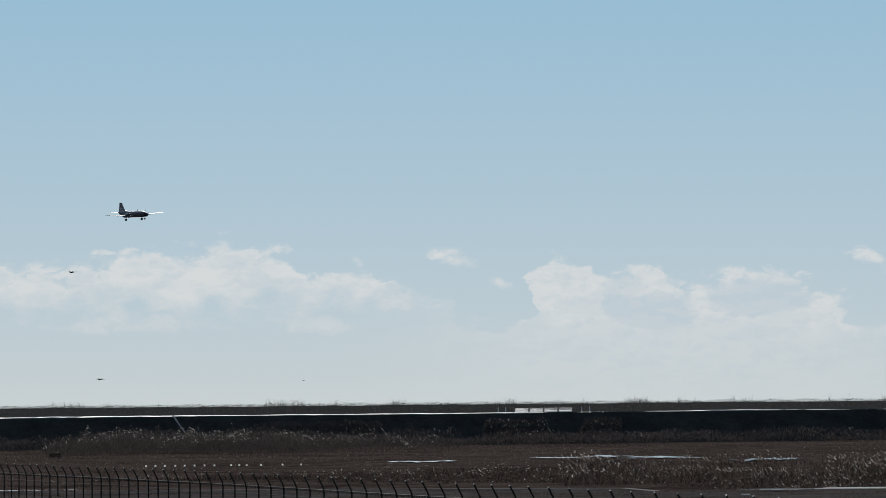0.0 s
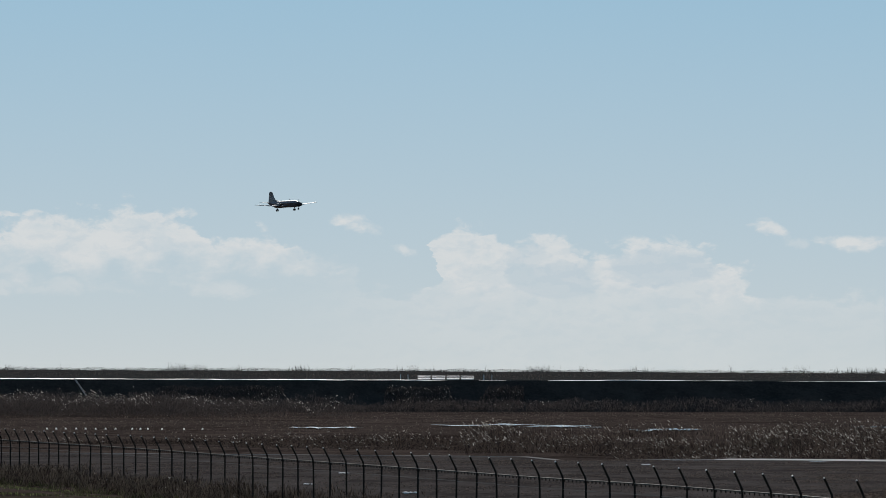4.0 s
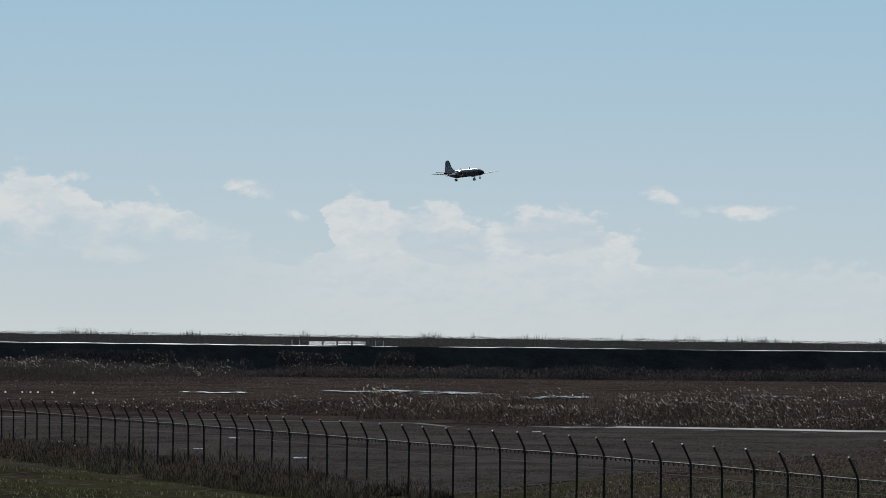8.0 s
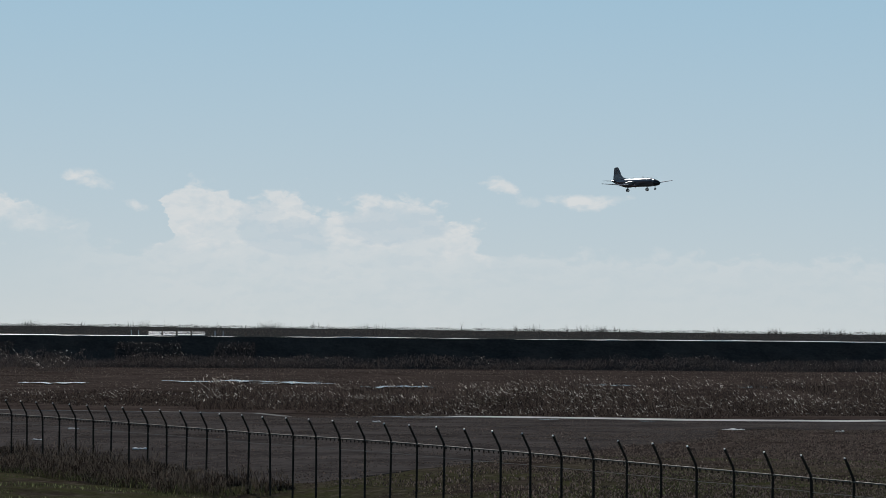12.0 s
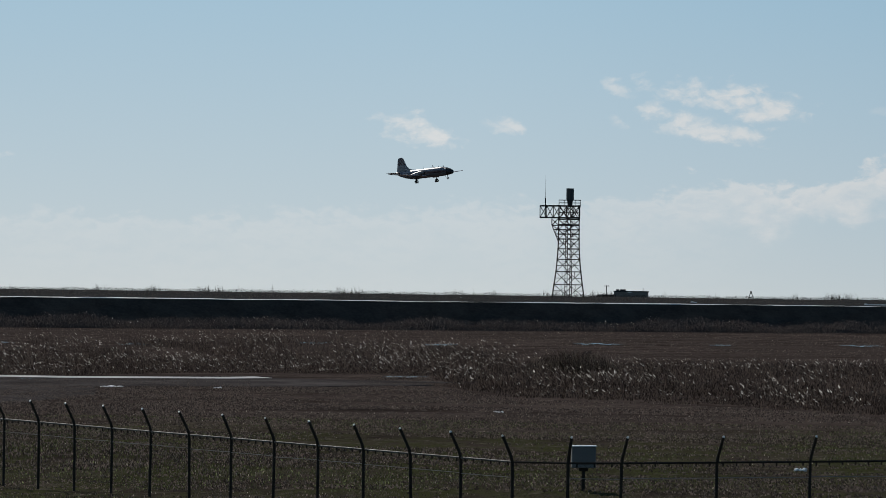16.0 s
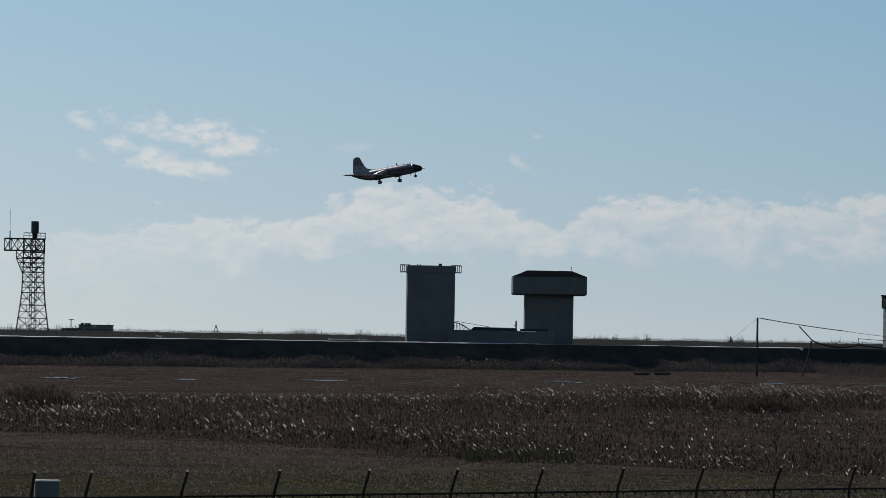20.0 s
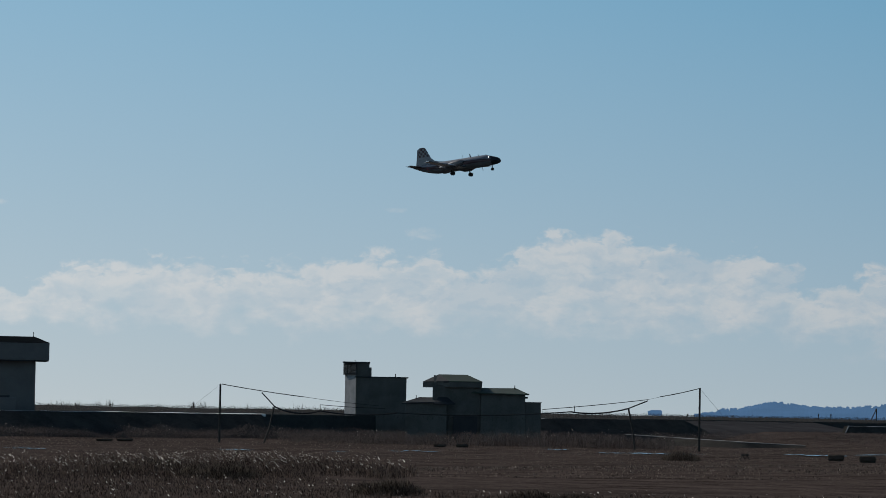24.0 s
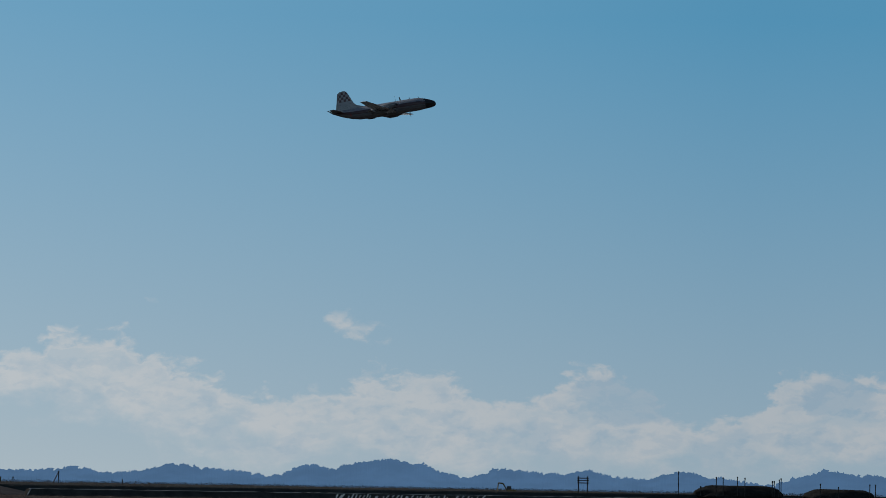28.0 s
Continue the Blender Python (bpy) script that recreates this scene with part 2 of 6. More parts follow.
    bright = g.mix(shade, g.mix(glow, lit(CLOUD_FAR), lit(CLOUD_NEAR)), g.mix(glow, lit(SHADE_FAR), lit(SHADE_NEAR)))
    low = g.mix(glow, lit(LOW_FAR), lit(LOW_NEAR))
    high = g.mix(glow, lit(HIGH_FAR), lit(HIGH_NEAR))
    lift = g.ramp(el, -0.1, 7.5, smooth=False)
    sky_c = g.mix(veil, sky.outputs[0], g.mix(g.math("POWER", lift, LIFT), low, high))
    sky_c = g.mix(g.math("MULTIPLY", cover, CLOUD_MIX), sky_c, bright)
    g.put(back.inputs[0], sky_c)
    back.inputs[1].default_value = SKY_STRENGTH

build_sky()
sun_data = bpy.data.lights.new("sun", "SUN")
sun_data.energy, sun_data.angle, sun_data.color = SUN_POWER, radians(0.6), (1.0, 0.95, 0.88)
sun = new("sun", sun_data)
sun.matrix_world = look(toward(SUN_BEARING, SUN_HEIGHT, 300), (0, 0, 0))


# ---- materials ----
def surface(name, a, b, scale=1.0, fine=12.0, rough=0.85, metal=0.0, bump=0.0, spec=0.3, island=0.0, thin=0.0, thin_colour=None, glint=None):
    """Two colours mixed by broad and fine noise in metres; thin: share of light that shines through. Some random pieces
    can be coloured brighter in place of sunlit glints.
    """
    m = bpy.data.materials.new(name)
    m.use_nodes = True
    g = Graph(m.node_tree)
    out = g.node("ShaderNodeOutputMaterial")
    p = g.node("ShaderNodeBsdfPrincipled")
    pos = g.node("ShaderNodeTexCoord").outputs["Object"]
    broad = g.noise(pos, scale, 4.0, 0.6)
    grain = g.noise(pos, scale * fine, 3.0, 0.6)
    f = g.math("ADD", g.math("MULTIPLY", broad, 0.6), g.math("MULTIPLY", grain, 0.4))
    if island:
        r = g.node("ShaderNodeNewGeometry").outputs["Random Per Island"]
        f = g.math("ADD", g.math("MULTIPLY", f, 1.0 - island), g.math("MULTIPLY", r, island))
    f = g.ramp(f, 0.3, 0.7)
    if glint:
        r = g.node("ShaderNodeNewGeometry").outputs["Random Per Island"]
        f = g.math("ADD", g.math("MULTIPLY", f, 0.25), g.math("MULTIPLY", g.ramp(r, *glint), 0.75))
    col = g.mix(f, rgb(*a), rgb(*b))
    g.put(p.inputs["Base Color"], col)
    g.put(p.inputs["Roughness"], g.ramp(grain, 0.3, 0.7, max(0.03, rough - 0.12), min(1.0, rough + 0.1)))
    p.inputs["Metallic"].default_value = metal
    p.inputs["Specular IOR Level"].default_value = spec
    if bump:
        n = g.node("ShaderNodeBump")
        n.inputs["Strength"].default_value = min(1.0, bump)
        n.inputs["Distance"].default_value = 0.05
        g.put(n.inputs["Height"], grain)
        g.put(p.inputs["Normal"], n.outputs[0])
    if thin:
        tr = g.node("ShaderNodeBsdfTranslucent")
        g.put(tr.inputs[0], g.mix(f, rgb(*a), rgb(*(thin_colour or b))))
        mx = g.node("ShaderNodeMixShader")
        mx.inputs[0].default_value = thin
        g.put(mx.inputs[1], p.outputs[0])
        g.put(mx.inputs[2], tr.outputs[0])
        g.put(out.inputs[0], mx.outputs[0])
    else:
        g.put(out.inputs[0], p.outputs[0])
    return m


def field_material():
    """Winter turf: straw, brown and green patches with bare earth."""
    m = bpy.data.materials.new("winter turf")
    m.use_nodes = True
    g = Graph(m.node_tree)
    out = g.node("ShaderNodeOutputMaterial")
    p = g.node("ShaderNodeBsdfPrincipled")
    pos = g.node("ShaderNodeTexCoord").outputs["Object"]
    flat = g.node("ShaderNodeMapping")
    g.put(flat.inputs[0], pos)
    flat.inputs["Scale"].default_value = (1.0, 0.45, 1.0)
    big = g.noise(flat.outputs[0], 0.03, 5.0, 0.65)
    mid = g.noise(flat.outputs[0], 0.3, 6.0, 0.7)
    tiny = g.noise(flat.outputs[0], 1.6, 5.0, 0.7)
    sep = g.node("ShaderNodeSeparateXYZ")
    g.put(sep.inputs[0], pos)
    near = g.ramp(sep.outputs[1], 112.0, 145.0, 1.0, 0.0)
    col = g.mix(g.ramp(mid, 0.35, 0.65), rgb(.037, .0275, .024), rgb(.102, .078, .068))
    col = g.mix(g.ramp(big, 0.42, 0.6), col, rgb(.062, .048, .042))
    wide = g.node("ShaderNodeMapping")
    g.put(wide.inputs[0], pos)
    wide.inputs["Scale"].default_value = (0.35, 1.0, 1.0)
    band = g.noise(wide.outputs[0], 0.16, 4.0, 0.6, 0.4)
    col = g.mix(g.ramp(band, 0.4, 0.68, 0.0, 0.6), col, rgb(.092, .071, .061))
    col = g.mix(g.ramp(band, 0.5, 0.28, 0.0, 0.85), col, rgb(.024, .019, .017))
    green = g.math("MULTIPLY", g.ramp(g.math("ADD", mid, g.math("MULTIPLY", tiny, 0.4)), 0.52, 0.8), near)
    col = g.mix(green, col, rgb(.052, .054, .024))
    col = g.mix(g.math("MULTIPLY", g.ramp(tiny, 0.5, 0.68), 0.6), col, rgb(.135, .108, .093))
    clod = g.noise(pos, 4.0, 4.0, 0.7)
    col = g.mix(g.ramp(clod, 0.5, 0.36, 0.0, 0.6), col, rgb(.016, .013, .011))
    g.put(p.inputs["Base Color"], col)
    p.inputs["Roughness"].default_value = 1.0
    p.inputs["Specular IOR Level"].default_value = 0.0
    n = g.node("ShaderNodeBump")
    n.inputs["Strength"].default_value = 0.9
    n.inputs["Distance"].default_value = 0.12
    g.put(n.inputs["Height"], g.math("ADD", tiny, mid))
    g.put(p.inputs["Normal"], n.outputs[0])
    g.put(out.inputs[0], p.outputs[0])
    return m


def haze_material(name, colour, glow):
    """Things many kilometres off; the blue of the haze is painted in as emission."""
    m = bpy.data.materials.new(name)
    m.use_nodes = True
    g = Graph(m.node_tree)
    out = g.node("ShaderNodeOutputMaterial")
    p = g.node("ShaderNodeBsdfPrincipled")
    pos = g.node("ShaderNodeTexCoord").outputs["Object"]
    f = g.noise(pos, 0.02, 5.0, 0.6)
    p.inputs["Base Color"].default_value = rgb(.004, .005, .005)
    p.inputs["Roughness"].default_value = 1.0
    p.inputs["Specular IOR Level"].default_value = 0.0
    # the air's haze is put into this glow, over a near-black base
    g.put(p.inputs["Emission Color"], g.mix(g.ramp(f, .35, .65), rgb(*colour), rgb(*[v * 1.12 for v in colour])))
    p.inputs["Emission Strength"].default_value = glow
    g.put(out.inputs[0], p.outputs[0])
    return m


TURF = field_material()
ASPHALT = surface("old earthy asphalt", (.035, .0305, .029), (.11, .097, .092), .16, 9, 1.0, bump=1.0, spec=.0)
EARTH = surface("bare earth bank", (.034, .032, .029), (.066, .06, .053), .25, 9, 1.0, bump=.8, spec=0)
BANK_GRASS = surface("rough bank grass", (.034, .036, .035), (.056, .058, .056), .12, 18, 1.0, bump=.8, spec=0)
CONCRETE = surface("weathered concrete", (.2, .205, .21), (.31, .31, .31), .6, 9, .85, bump=.2)
# On the crest this pale base also carries the sun's glitter.
PALE_CONCRETE = surface("pale smooth concrete", (.62, .62, .6), (.82, .81, .79), .25, 8, .6, bump=.1, spec=.3)
CLAD = surface("grey wall cladding", (.104, .101, .097), (.14, .135, .13), .3, 14, .7, bump=.1)
DARK_CLAD = surface("dark grey roof edge", (.03, .033, .036), (.05, .052, .055), .3, 14, .8, spec=.05)
FELT = surface("dark roofing felt", (.014, .016, .017), (.024, .026, .027), .4, 12, .95, spec=0)
ROOF_METAL = surface("grey green sheet roof", (.04, .055, .044), (.062, .082, .066), .3, 10, .75, spec=.1)
OLIVE_WALL = surface("stained olive grey render", (.072, .074, .068), (.118, .118, .108), .35, 16, .9, bump=.2, spec=.05)
# Earth of the heaps; their backlit shade is put into a near-black base colour.
SPOIL = surface("spoil darkened for backlight", (.014, .014, .0135), (.03, .029, .027), .4, 9, 1.0, bump=.8, spec=0)
GRAVEL = surface("grey gravel", (.036, .035, .037), (.062, .06, .061), .2, 14, 1.0, bump=.3, spec=0)
TRACK = surface("pale worn track gravel", (.19, .18, .17), (.31, .295, .28), .2, 14, 1.0, spec=0)
# Paler than the posts: the light this rail catches is put into its colour.
RAIL = surface("steel rail in a lit tone", (.075, .068, .06), (.13, .118, .105), 2, 9, .7, spec=.12)
GUTTER_STONE = surface("dry pale kerb stone", (.56, .54, .51), (.72, .7, .67), .5, 9, 1.0, spec=0)
GLASS = surface("dark window glass", (.02, .025, .03), (.03, .035, .04), 1, 5, .2, spec=.35)
STEEL = surface("dull brown steel", (.019, .015, .012), (.036, .029, .023), 2, 12, .75, spec=.1)
CABINET = surface("weathered grey enamel", (.15, .142, .13), (.19, .18, .165), .8, 10, .8, spec=.1)
TUFT = surface("mottled turf clods", (.038, .031, .0275), (.158, .126, .109), .05, 10, 1.0, spec=0, island=.9, thin=.55)
TOWER_STEEL = surface("dark painted steel", (.021, .02, .019), (.042, .037, .035), .5, 9, .7, spec=.15)
WOOD = surface("dark weathered timber", (.03, .026, .022), (.055, .047, .04), 1, 10, .9)
NET = surface("black netting rope", (.012, .012, .013), (.025, .025, .026), 3, 6, .9)
WHITE_PAINT = surface("white enamel", (.62, .62, .61), (.78, .78, .77), .6, 9, .45, spec=.4)
WATER = surface("wind-ruffled water", (.02, .024, .026), (.03, .032, .034), 2.0, 4, .2, bump=.3, spec=.8)
REED = surface("dry reed stems", (.024, .0185, .0158), (.128, .098, .083), .1, 10, .95, spec=0, island=.7, thin=.42)
PLUME = surface("pale reed plumes", (.12, .1, .085), (.57, .52, .46), .1, 10, .95, spec=0, thin=.62, thin_colour=(.9, .85, .78), glint=(.3, 1.0))
# about one blade in ten is coloured pale, as a painted sun glint
STRAW = surface("dead field grass", (.034, .026, .021), (.4, .34, .28), .05, 10, .95, spec=0, thin=.6, thin_colour=(.6, .53, .45), glint=(.9, 1.0))
GREEN = surface("short green grass", (.026, .027, .015), (.075, .083, .04), .1, 10, .9, spec=0, thin=.55, thin_colour=(.25, .28, .14), glint=(.6, 1.0))
DULL_GREEN = surface("dull green marsh grass", (.028, .027, .018), (.062, .064, .036), .1, 10, .95, spec=0, island=.6, thin=.4)
GREY_REED = surface("grey weathered reed", (.036, .030, .029), (.125, .107, .1), .1, 10, .95, spec=0, island=.7, thin=.5)
HEDGE = surface("soft dead reed mass", (.05, .042, .04), (.11, .093, .087), .1, 10, .95, spec=0, island=.5, thin=.5)
WIRE = surface("bright strained wire", (.15, .135, .12), (.22, .2, .18), 2, 8, .8, spec=.1)
SHEET = surface("white plastic film", (.78, .78, .76), (.88, .88, .86), 4, 6, .9, spec=.1)
LENS = surface("milky white plastic", (.72, .72, .7), (.8, .8, .78), 4, 6, .5, spec=.4, thin=.5, thin_colour=(.95, .95, .93))
FAR_SCRUB = surface("dark far scrub", (.02, .0185, .017), (.05, .045, .041), .1, 10, .95, spec=0, island=.8, thin=.2)
SCRUB = surface("bare twig scrub", (.024, .019, .016), (.12, .1, .083), .1, 10, .95, spec=0, island=.85, thin=.5)
PANEL = surface("silvery glass panel", (.3, .32, .34), (.4, .42, .44), .5, 6, .3, spec=.8)
RUST = surface("rust brown steel", (.07, .035, .024), (.13, .07, .045), .6, 8, .85)
BLACK_RUBBER = surface("black rubber", (.012, .012, .012), (.03, .03, .03), 3, 8, .8)
# White paint; the shade of the backlit side is put into this dark base.
HULL_WHITE = surface("white aircraft paint darkened for shade", (.125, .135, .155), (.16, .17, .19), .4, 9, .34, spec=.9)
HULL_GREY = surface("light grey aircraft paint", (.085, .085, .09), (.115, .115, .12), .4, 9, .42, spec=.6)
HULL_BAND = surface("dark red aircraft paint", (.035, .012, .016), (.05, .018, .022), .4, 9, .4, spec=.4)
HULL_DARK = surface("black aircraft paint", (.012, .012, .014), (.022, .022, .025), .4, 9, .4, spec=.4)
BARE_METAL = surface("polished wing metal", (.55, .56, .58), (.65, .66, .68), .4, 9, .22, metal=1.0)
WING_TOP = surface("pale wing paint", (.74, .75, .76), (.82, .83, .84), .4, 9, .45, spec=.5)
HULL_RED = surface("red aircraft paint", (.30, .02, .02), (.38, .035, .03), .4, 9, .35, spec=.4)
# Yellow halved: the dark of the backlit silhouette is put into the base colour.
YELLOW = surface("yellow paint darkened for backlight", (.12, .08, .025), (.18, .12, .04), .6, 8, .6)
FEATHER = surface("grey gull feathers", (.1, .1, .1), (.2, .2, .2), 4, 8, .9, thin=.3)
BLUE_HAZE = haze_material("far wooded hill with haze glow", HILL_HAZE_COLOUR, HILL_HAZE_GLOW)


# ---- building helpers ----
def link_mesh(name, bm, material, parent=None, label="", smooth=False):
    me = bpy.data.meshes.new(name)
    bm.to_mesh(me)
    bm.free()
    if smooth:
        me.polygons.foreach_set("use_smooth", [True] * len(me.polygons))
    me.materials.append(material)
    ob = new(name, me)
    ob.parent = parent
    if label:
        ob["label"] = label
    return ob


def part(name, bm, material, parent, label="", smooth=False):
    return link_mesh(name, bm, material, parent, label, smooth)


def thing(name, label, category, m=None, group="", kind=""):
    ob = new(name)
    ob.empty_display_size = 0.3
    if m is not None:
        ob.matrix_basis = m
    return tagged(ob, label, category, group, kind)


def box(bm, x0, x1, y0, y1, z0, z1, bevel=0.0, m=None):
    r = bmesh.ops.create_cube(bm, size=1.0)
    vs = r["verts"]
    for v in vs:
        v.co = Vector((x0 + (v.co.x + .5) * (x1 - x0), y0 + (v.co.y + .5) * (y1 - y0), z0 + (v.co.z + .5) * (z1 - z0)))
    if bevel:
        es = list({e for v in vs for e in v.link_edges})
        vs = [v for v in bmesh.ops.bevel(bm, geom=es, offset=bevel, segments=1, affect="EDGES")["verts"]] + [v for v in vs if v.is_valid]
    if m is not None:
        bmesh.ops.transform(bm, matrix=m, verts=list({v for v in vs if v.is_valid}))
    return bm


def boxed(*a, **k):
    return box(bmesh.new(), *a, **k)


def beam(bm, p, q, r, sides=4, r2=None):
    """A straight member from p to q."""
    p, q = Vector(p), Vector(q)
    d = q - p
    n = d.length
    res = bmesh.ops.create_cone(bm, cap_ends=True, segments=sides, radius1=r, radius2=r if r2 is None else r2, depth=n)
    m = Matrix.Translation((p + q) / 2) @ d.to_track_quat("Z", "Y").to_matrix().to_4x4()
    bmesh.ops.transform(bm, matrix=m, verts=res["verts"])
    return bm


def beamed(*a, **k):
    return beam(bmesh.new(), *a, **k)


def loft(rings, cap=True, closed=True):
    """Skin over rings of equal count."""
    bm = bmesh.new()
    rows = [[bm.verts.new(p) for p in ring] for ring in rings]
    n = len(rows[0])
    for a, b in zip(rows, rows[1:]):
        for i in range(n if closed else n - 1):
            bm.faces.new((a[i], a[(i + 1) % n], b[(i + 1) % n], b[i]))
    if cap:
        bm.faces.new(rows[0][::-1])
        bm.faces.new(rows[-1])
    bmesh.ops.recalc_face_normals(bm, faces=bm.faces)
    return bm


def prism(outline, depth, m=None):
    """An outline in X and Z pulled along Y from 0 to depth."""
    bm = loft([[(x, 0, z) for x, z in outline], [(x, depth, z) for x, z in outline]])
    if m is not None:
        bmesh.ops.transform(bm, matrix=m, verts=bm.verts)
    return bm


def quads_object(name, verts, faces, material, label, category):
    """Joined small pieces from arrays: stuff that nobody could count."""
    me = bpy.data.meshes.new(name)
    me.vertices.add(len(verts))
    me.vertices.foreach_set("co", np.asarray(verts, dtype=np.float32).ravel())
    n, k = faces.shape
    me.loops.add(n * k)
    me.loops.foreach_set("vertex_index", faces.astype(np.int32).ravel())
    me.polygons.add(n)
    me.polygons.foreach_set("loop_start", np.arange(0, n * k, k, dtype=np.int32))
    me.update(calc_edges=True)
    me.validate()
    me.materials.append(material)
    return tagged(new(name, me), label, category, kind="stuff")


# ---- ground ----
CORNER = Vector((-1.655, 75.93, 0.0))
FENCE_A = Vector((-math.sin(radians(38.28)), math.cos(radians(38.28)), 0))
FIELD_Z = -1.7


def ground_z(x, y, ditch=True):
    """Level by the fence corner, then a gentle fall to the wet field; the shallow ditch along the fence and the drop
    far out are shaped to fit the camera's view.
    """
    s = np.clip((np.asarray(x) - CORNER.x) * FENCE_A.x + (np.asarray(y) - CORNER.y) * FENCE_A.y - 40, 0, 127) / 127
    along = (np.asarray(x) - CORNER.x) * FENCE_A.x + (np.asarray(y) - CORNER.y) * FENCE_A.y
    off = (np.asarray(x) - CORNER.x) * FENCE_A.y - (np.asarray(y) - CORNER.y) * FENCE_A.x
    dip = .6 * np.exp(-((off + .5) / 6.0) ** 2) * np.clip((along - 12) / 25, 0, 1) * np.clip((260 - along) / 60, 0, 1) if ditch else 0.0
    return FIELD_Z * s ** 3.3 - dip - .0017 * np.maximum(np.hypot(x, y) - 1150, 0)


def gz(x, y):
    return float(ground_z(x, y))


def build_ground():
    xs = np.concatenate([[-4800, -2500, -1200, -600], np.arange(-320, -180, 20), np.arange(-180, 40, 4), np.arange(40, 421, 20), [600, 1200, 2500, 4800]])
    ys = np.concatenate([[-600, -200, -60, 0, 30, 50], np.arange(60, 261, 4), np.arange(280, 601, 40), [800, 1200, 2500, 4900]])
    gx, gy = np.meshgrid(xs, ys)
    z = ground_z(gx, gy)
    verts = np.stack([gx, gy, z], -1).reshape(-1, 3)
    w = len(xs)
    i = np.arange(len(ys) - 1)[:, None] * w + np.arange(w - 1)[None]
    faces = np.stack([i, i + 1, i + 1 + w, i + w], -1).reshape(-1, 4)
    me = bpy.data.meshes.new("ground")
    me.from_pydata(verts.tolist(), [], faces.tolist())
    me.materials.append(TURF)
    me.polygons.foreach_set("use_smooth", [True] * len(me.polygons))
    tagged(new("ground", me), "brown winter turf of a wet coastal airfield", "ground", kind="structure")


build_ground()


def ground_strip(name, line, width, material, label, lift=0.02, thick=0.0, kind="structure", wobble=0.0, category="road", tilt=0.0):
    """A band along a plan line, draped on the ground; thick gives it a raised body."""
    rng = random.Random(len(line) * 7 + int(width * 10))
    across = [1 - 2 * i / max(4, int(width / 2.5)) for i in range(max(4, int(width / 2.5)) + 1)]
    pts = []
    for (x0, y0), (x1, y1) in zip(line, line[1:]):
        n = max(1, int(math.hypot(x1 - x0, y1 - y0) / 4))
        pts += [(x0 + (x1 - x0) * i / n, y0 + (y1 - y0) * i / n) for i in range(n)]
    pts.append(line[-1])
    rings = []
    for i, (x, y) in enumerate(pts):
        a, b = pts[max(0, i - 1)], pts[min(len(pts) - 1, i + 1)]
        d = Vector((b[0] - a[0], b[1] - a[1])).normalized()
        n = Vector((-d.y, d.x)) * (width / 2 + rng.uniform(-wobble, wobble))
        row = [(x + n.x * k, y + n.y * k) for k in across]
        rings.append([(*row[0], gz(*row[0]) - .3)] + [(*q, gz(*q) + lift + thick + tilt * k) for q, k in zip(row, across)] + [(*row[-1], gz(*row[-1]) - .3)])
    return tagged(link_mesh(name, loft(rings), material), label, category, kind=kind)



# ---- dike and platform behind it ----
CREST_Z = 2.73
SLOPE = 0.55


def dike_y(x, off=0.0):
    return 565 + SLOPE * x + off


def dike(name, x0, x1, taper, label):
    """Bank of earth: toe, face, concrete crest edge; taper: metres over which each end runs down."""
    rng = random.Random(int(x0 + 900))
    rings = []
    n = max(4, int((x1 - x0) / 5))
    for i in range(n + 1):
        x = x0 + (x1 - x0) * i / n
        h = min(1.0, (x - x0) / taper[0] if taper[0] else 1.0, (x1 - x) / taper[1] if taper[1] else 1.0)
        top = FIELD_Z + (CREST_Z - FIELD_Z - .05) * max(0.02, h) + rng.uniform(-.05, .05)
        toe = -9 + rng.uniform(-.15, .15)
        rings.append([(x, dike_y(x, toe), FIELD_Z - .2), (x, dike_y(x, -4.2 + rng.uniform(-.08, .08)), FIELD_Z + (top - FIELD_Z) * .52),
                      (x, dike_y(x, 0), top), (x, dike_y(x, 12), top - .1), (x, dike_y(x, 16), FIELD_Z - .2)])
    return tagged(link_mesh(name, loft(rings), EARTH), label, "embankment", kind="structure")


def crest(name, x0, x1):
    """Pale concrete coping, chipped along its edge; its slope to the field is shaped to fit the camera's view."""
    rng = random.Random(int(x0 + 77))
    rings = []
    n = int((x1 - x0) / 1.2)
    z = h = 0.0
    for i in range(n + 1):
        x = x0 + (x1 - x0) * i / n
        z = .88 * z + rng.uniform(-.045, .045)
        h = .6 * h + rng.uniform(-.05, .05)
        t = CREST_Z + z * .7 + .03
        # thinner in the west than in the east, to fit the camera's view
        drop = max(.012, float(np.interp(x, [-120, 0], [.058, .085])) + h * .7 - (.1 if rng.random() < .06 else 0))
        rings.append([(x, dike_y(x, .3), t - .5), (x, dike_y(x, .3), t - drop - .02), (x, dike_y(x, 2.0), t), (x, dike_y(x, 2.6), t - .5)])
    return tagged(link_mesh(name, loft(rings), PALE_CONCRETE), "sunlit pale concrete crest of the embankment", "embankment", kind="structure")


dike("embankment", -420, 141, (0, 5), "dark earth embankment with a pale concrete crest")
crest("embankment_crest", -420, 137)
dike("embankment_east", 169, 248, (2, 9), "dark earth embankment beyond the pump house")
crest("embankment_crest_east", 171, 204)


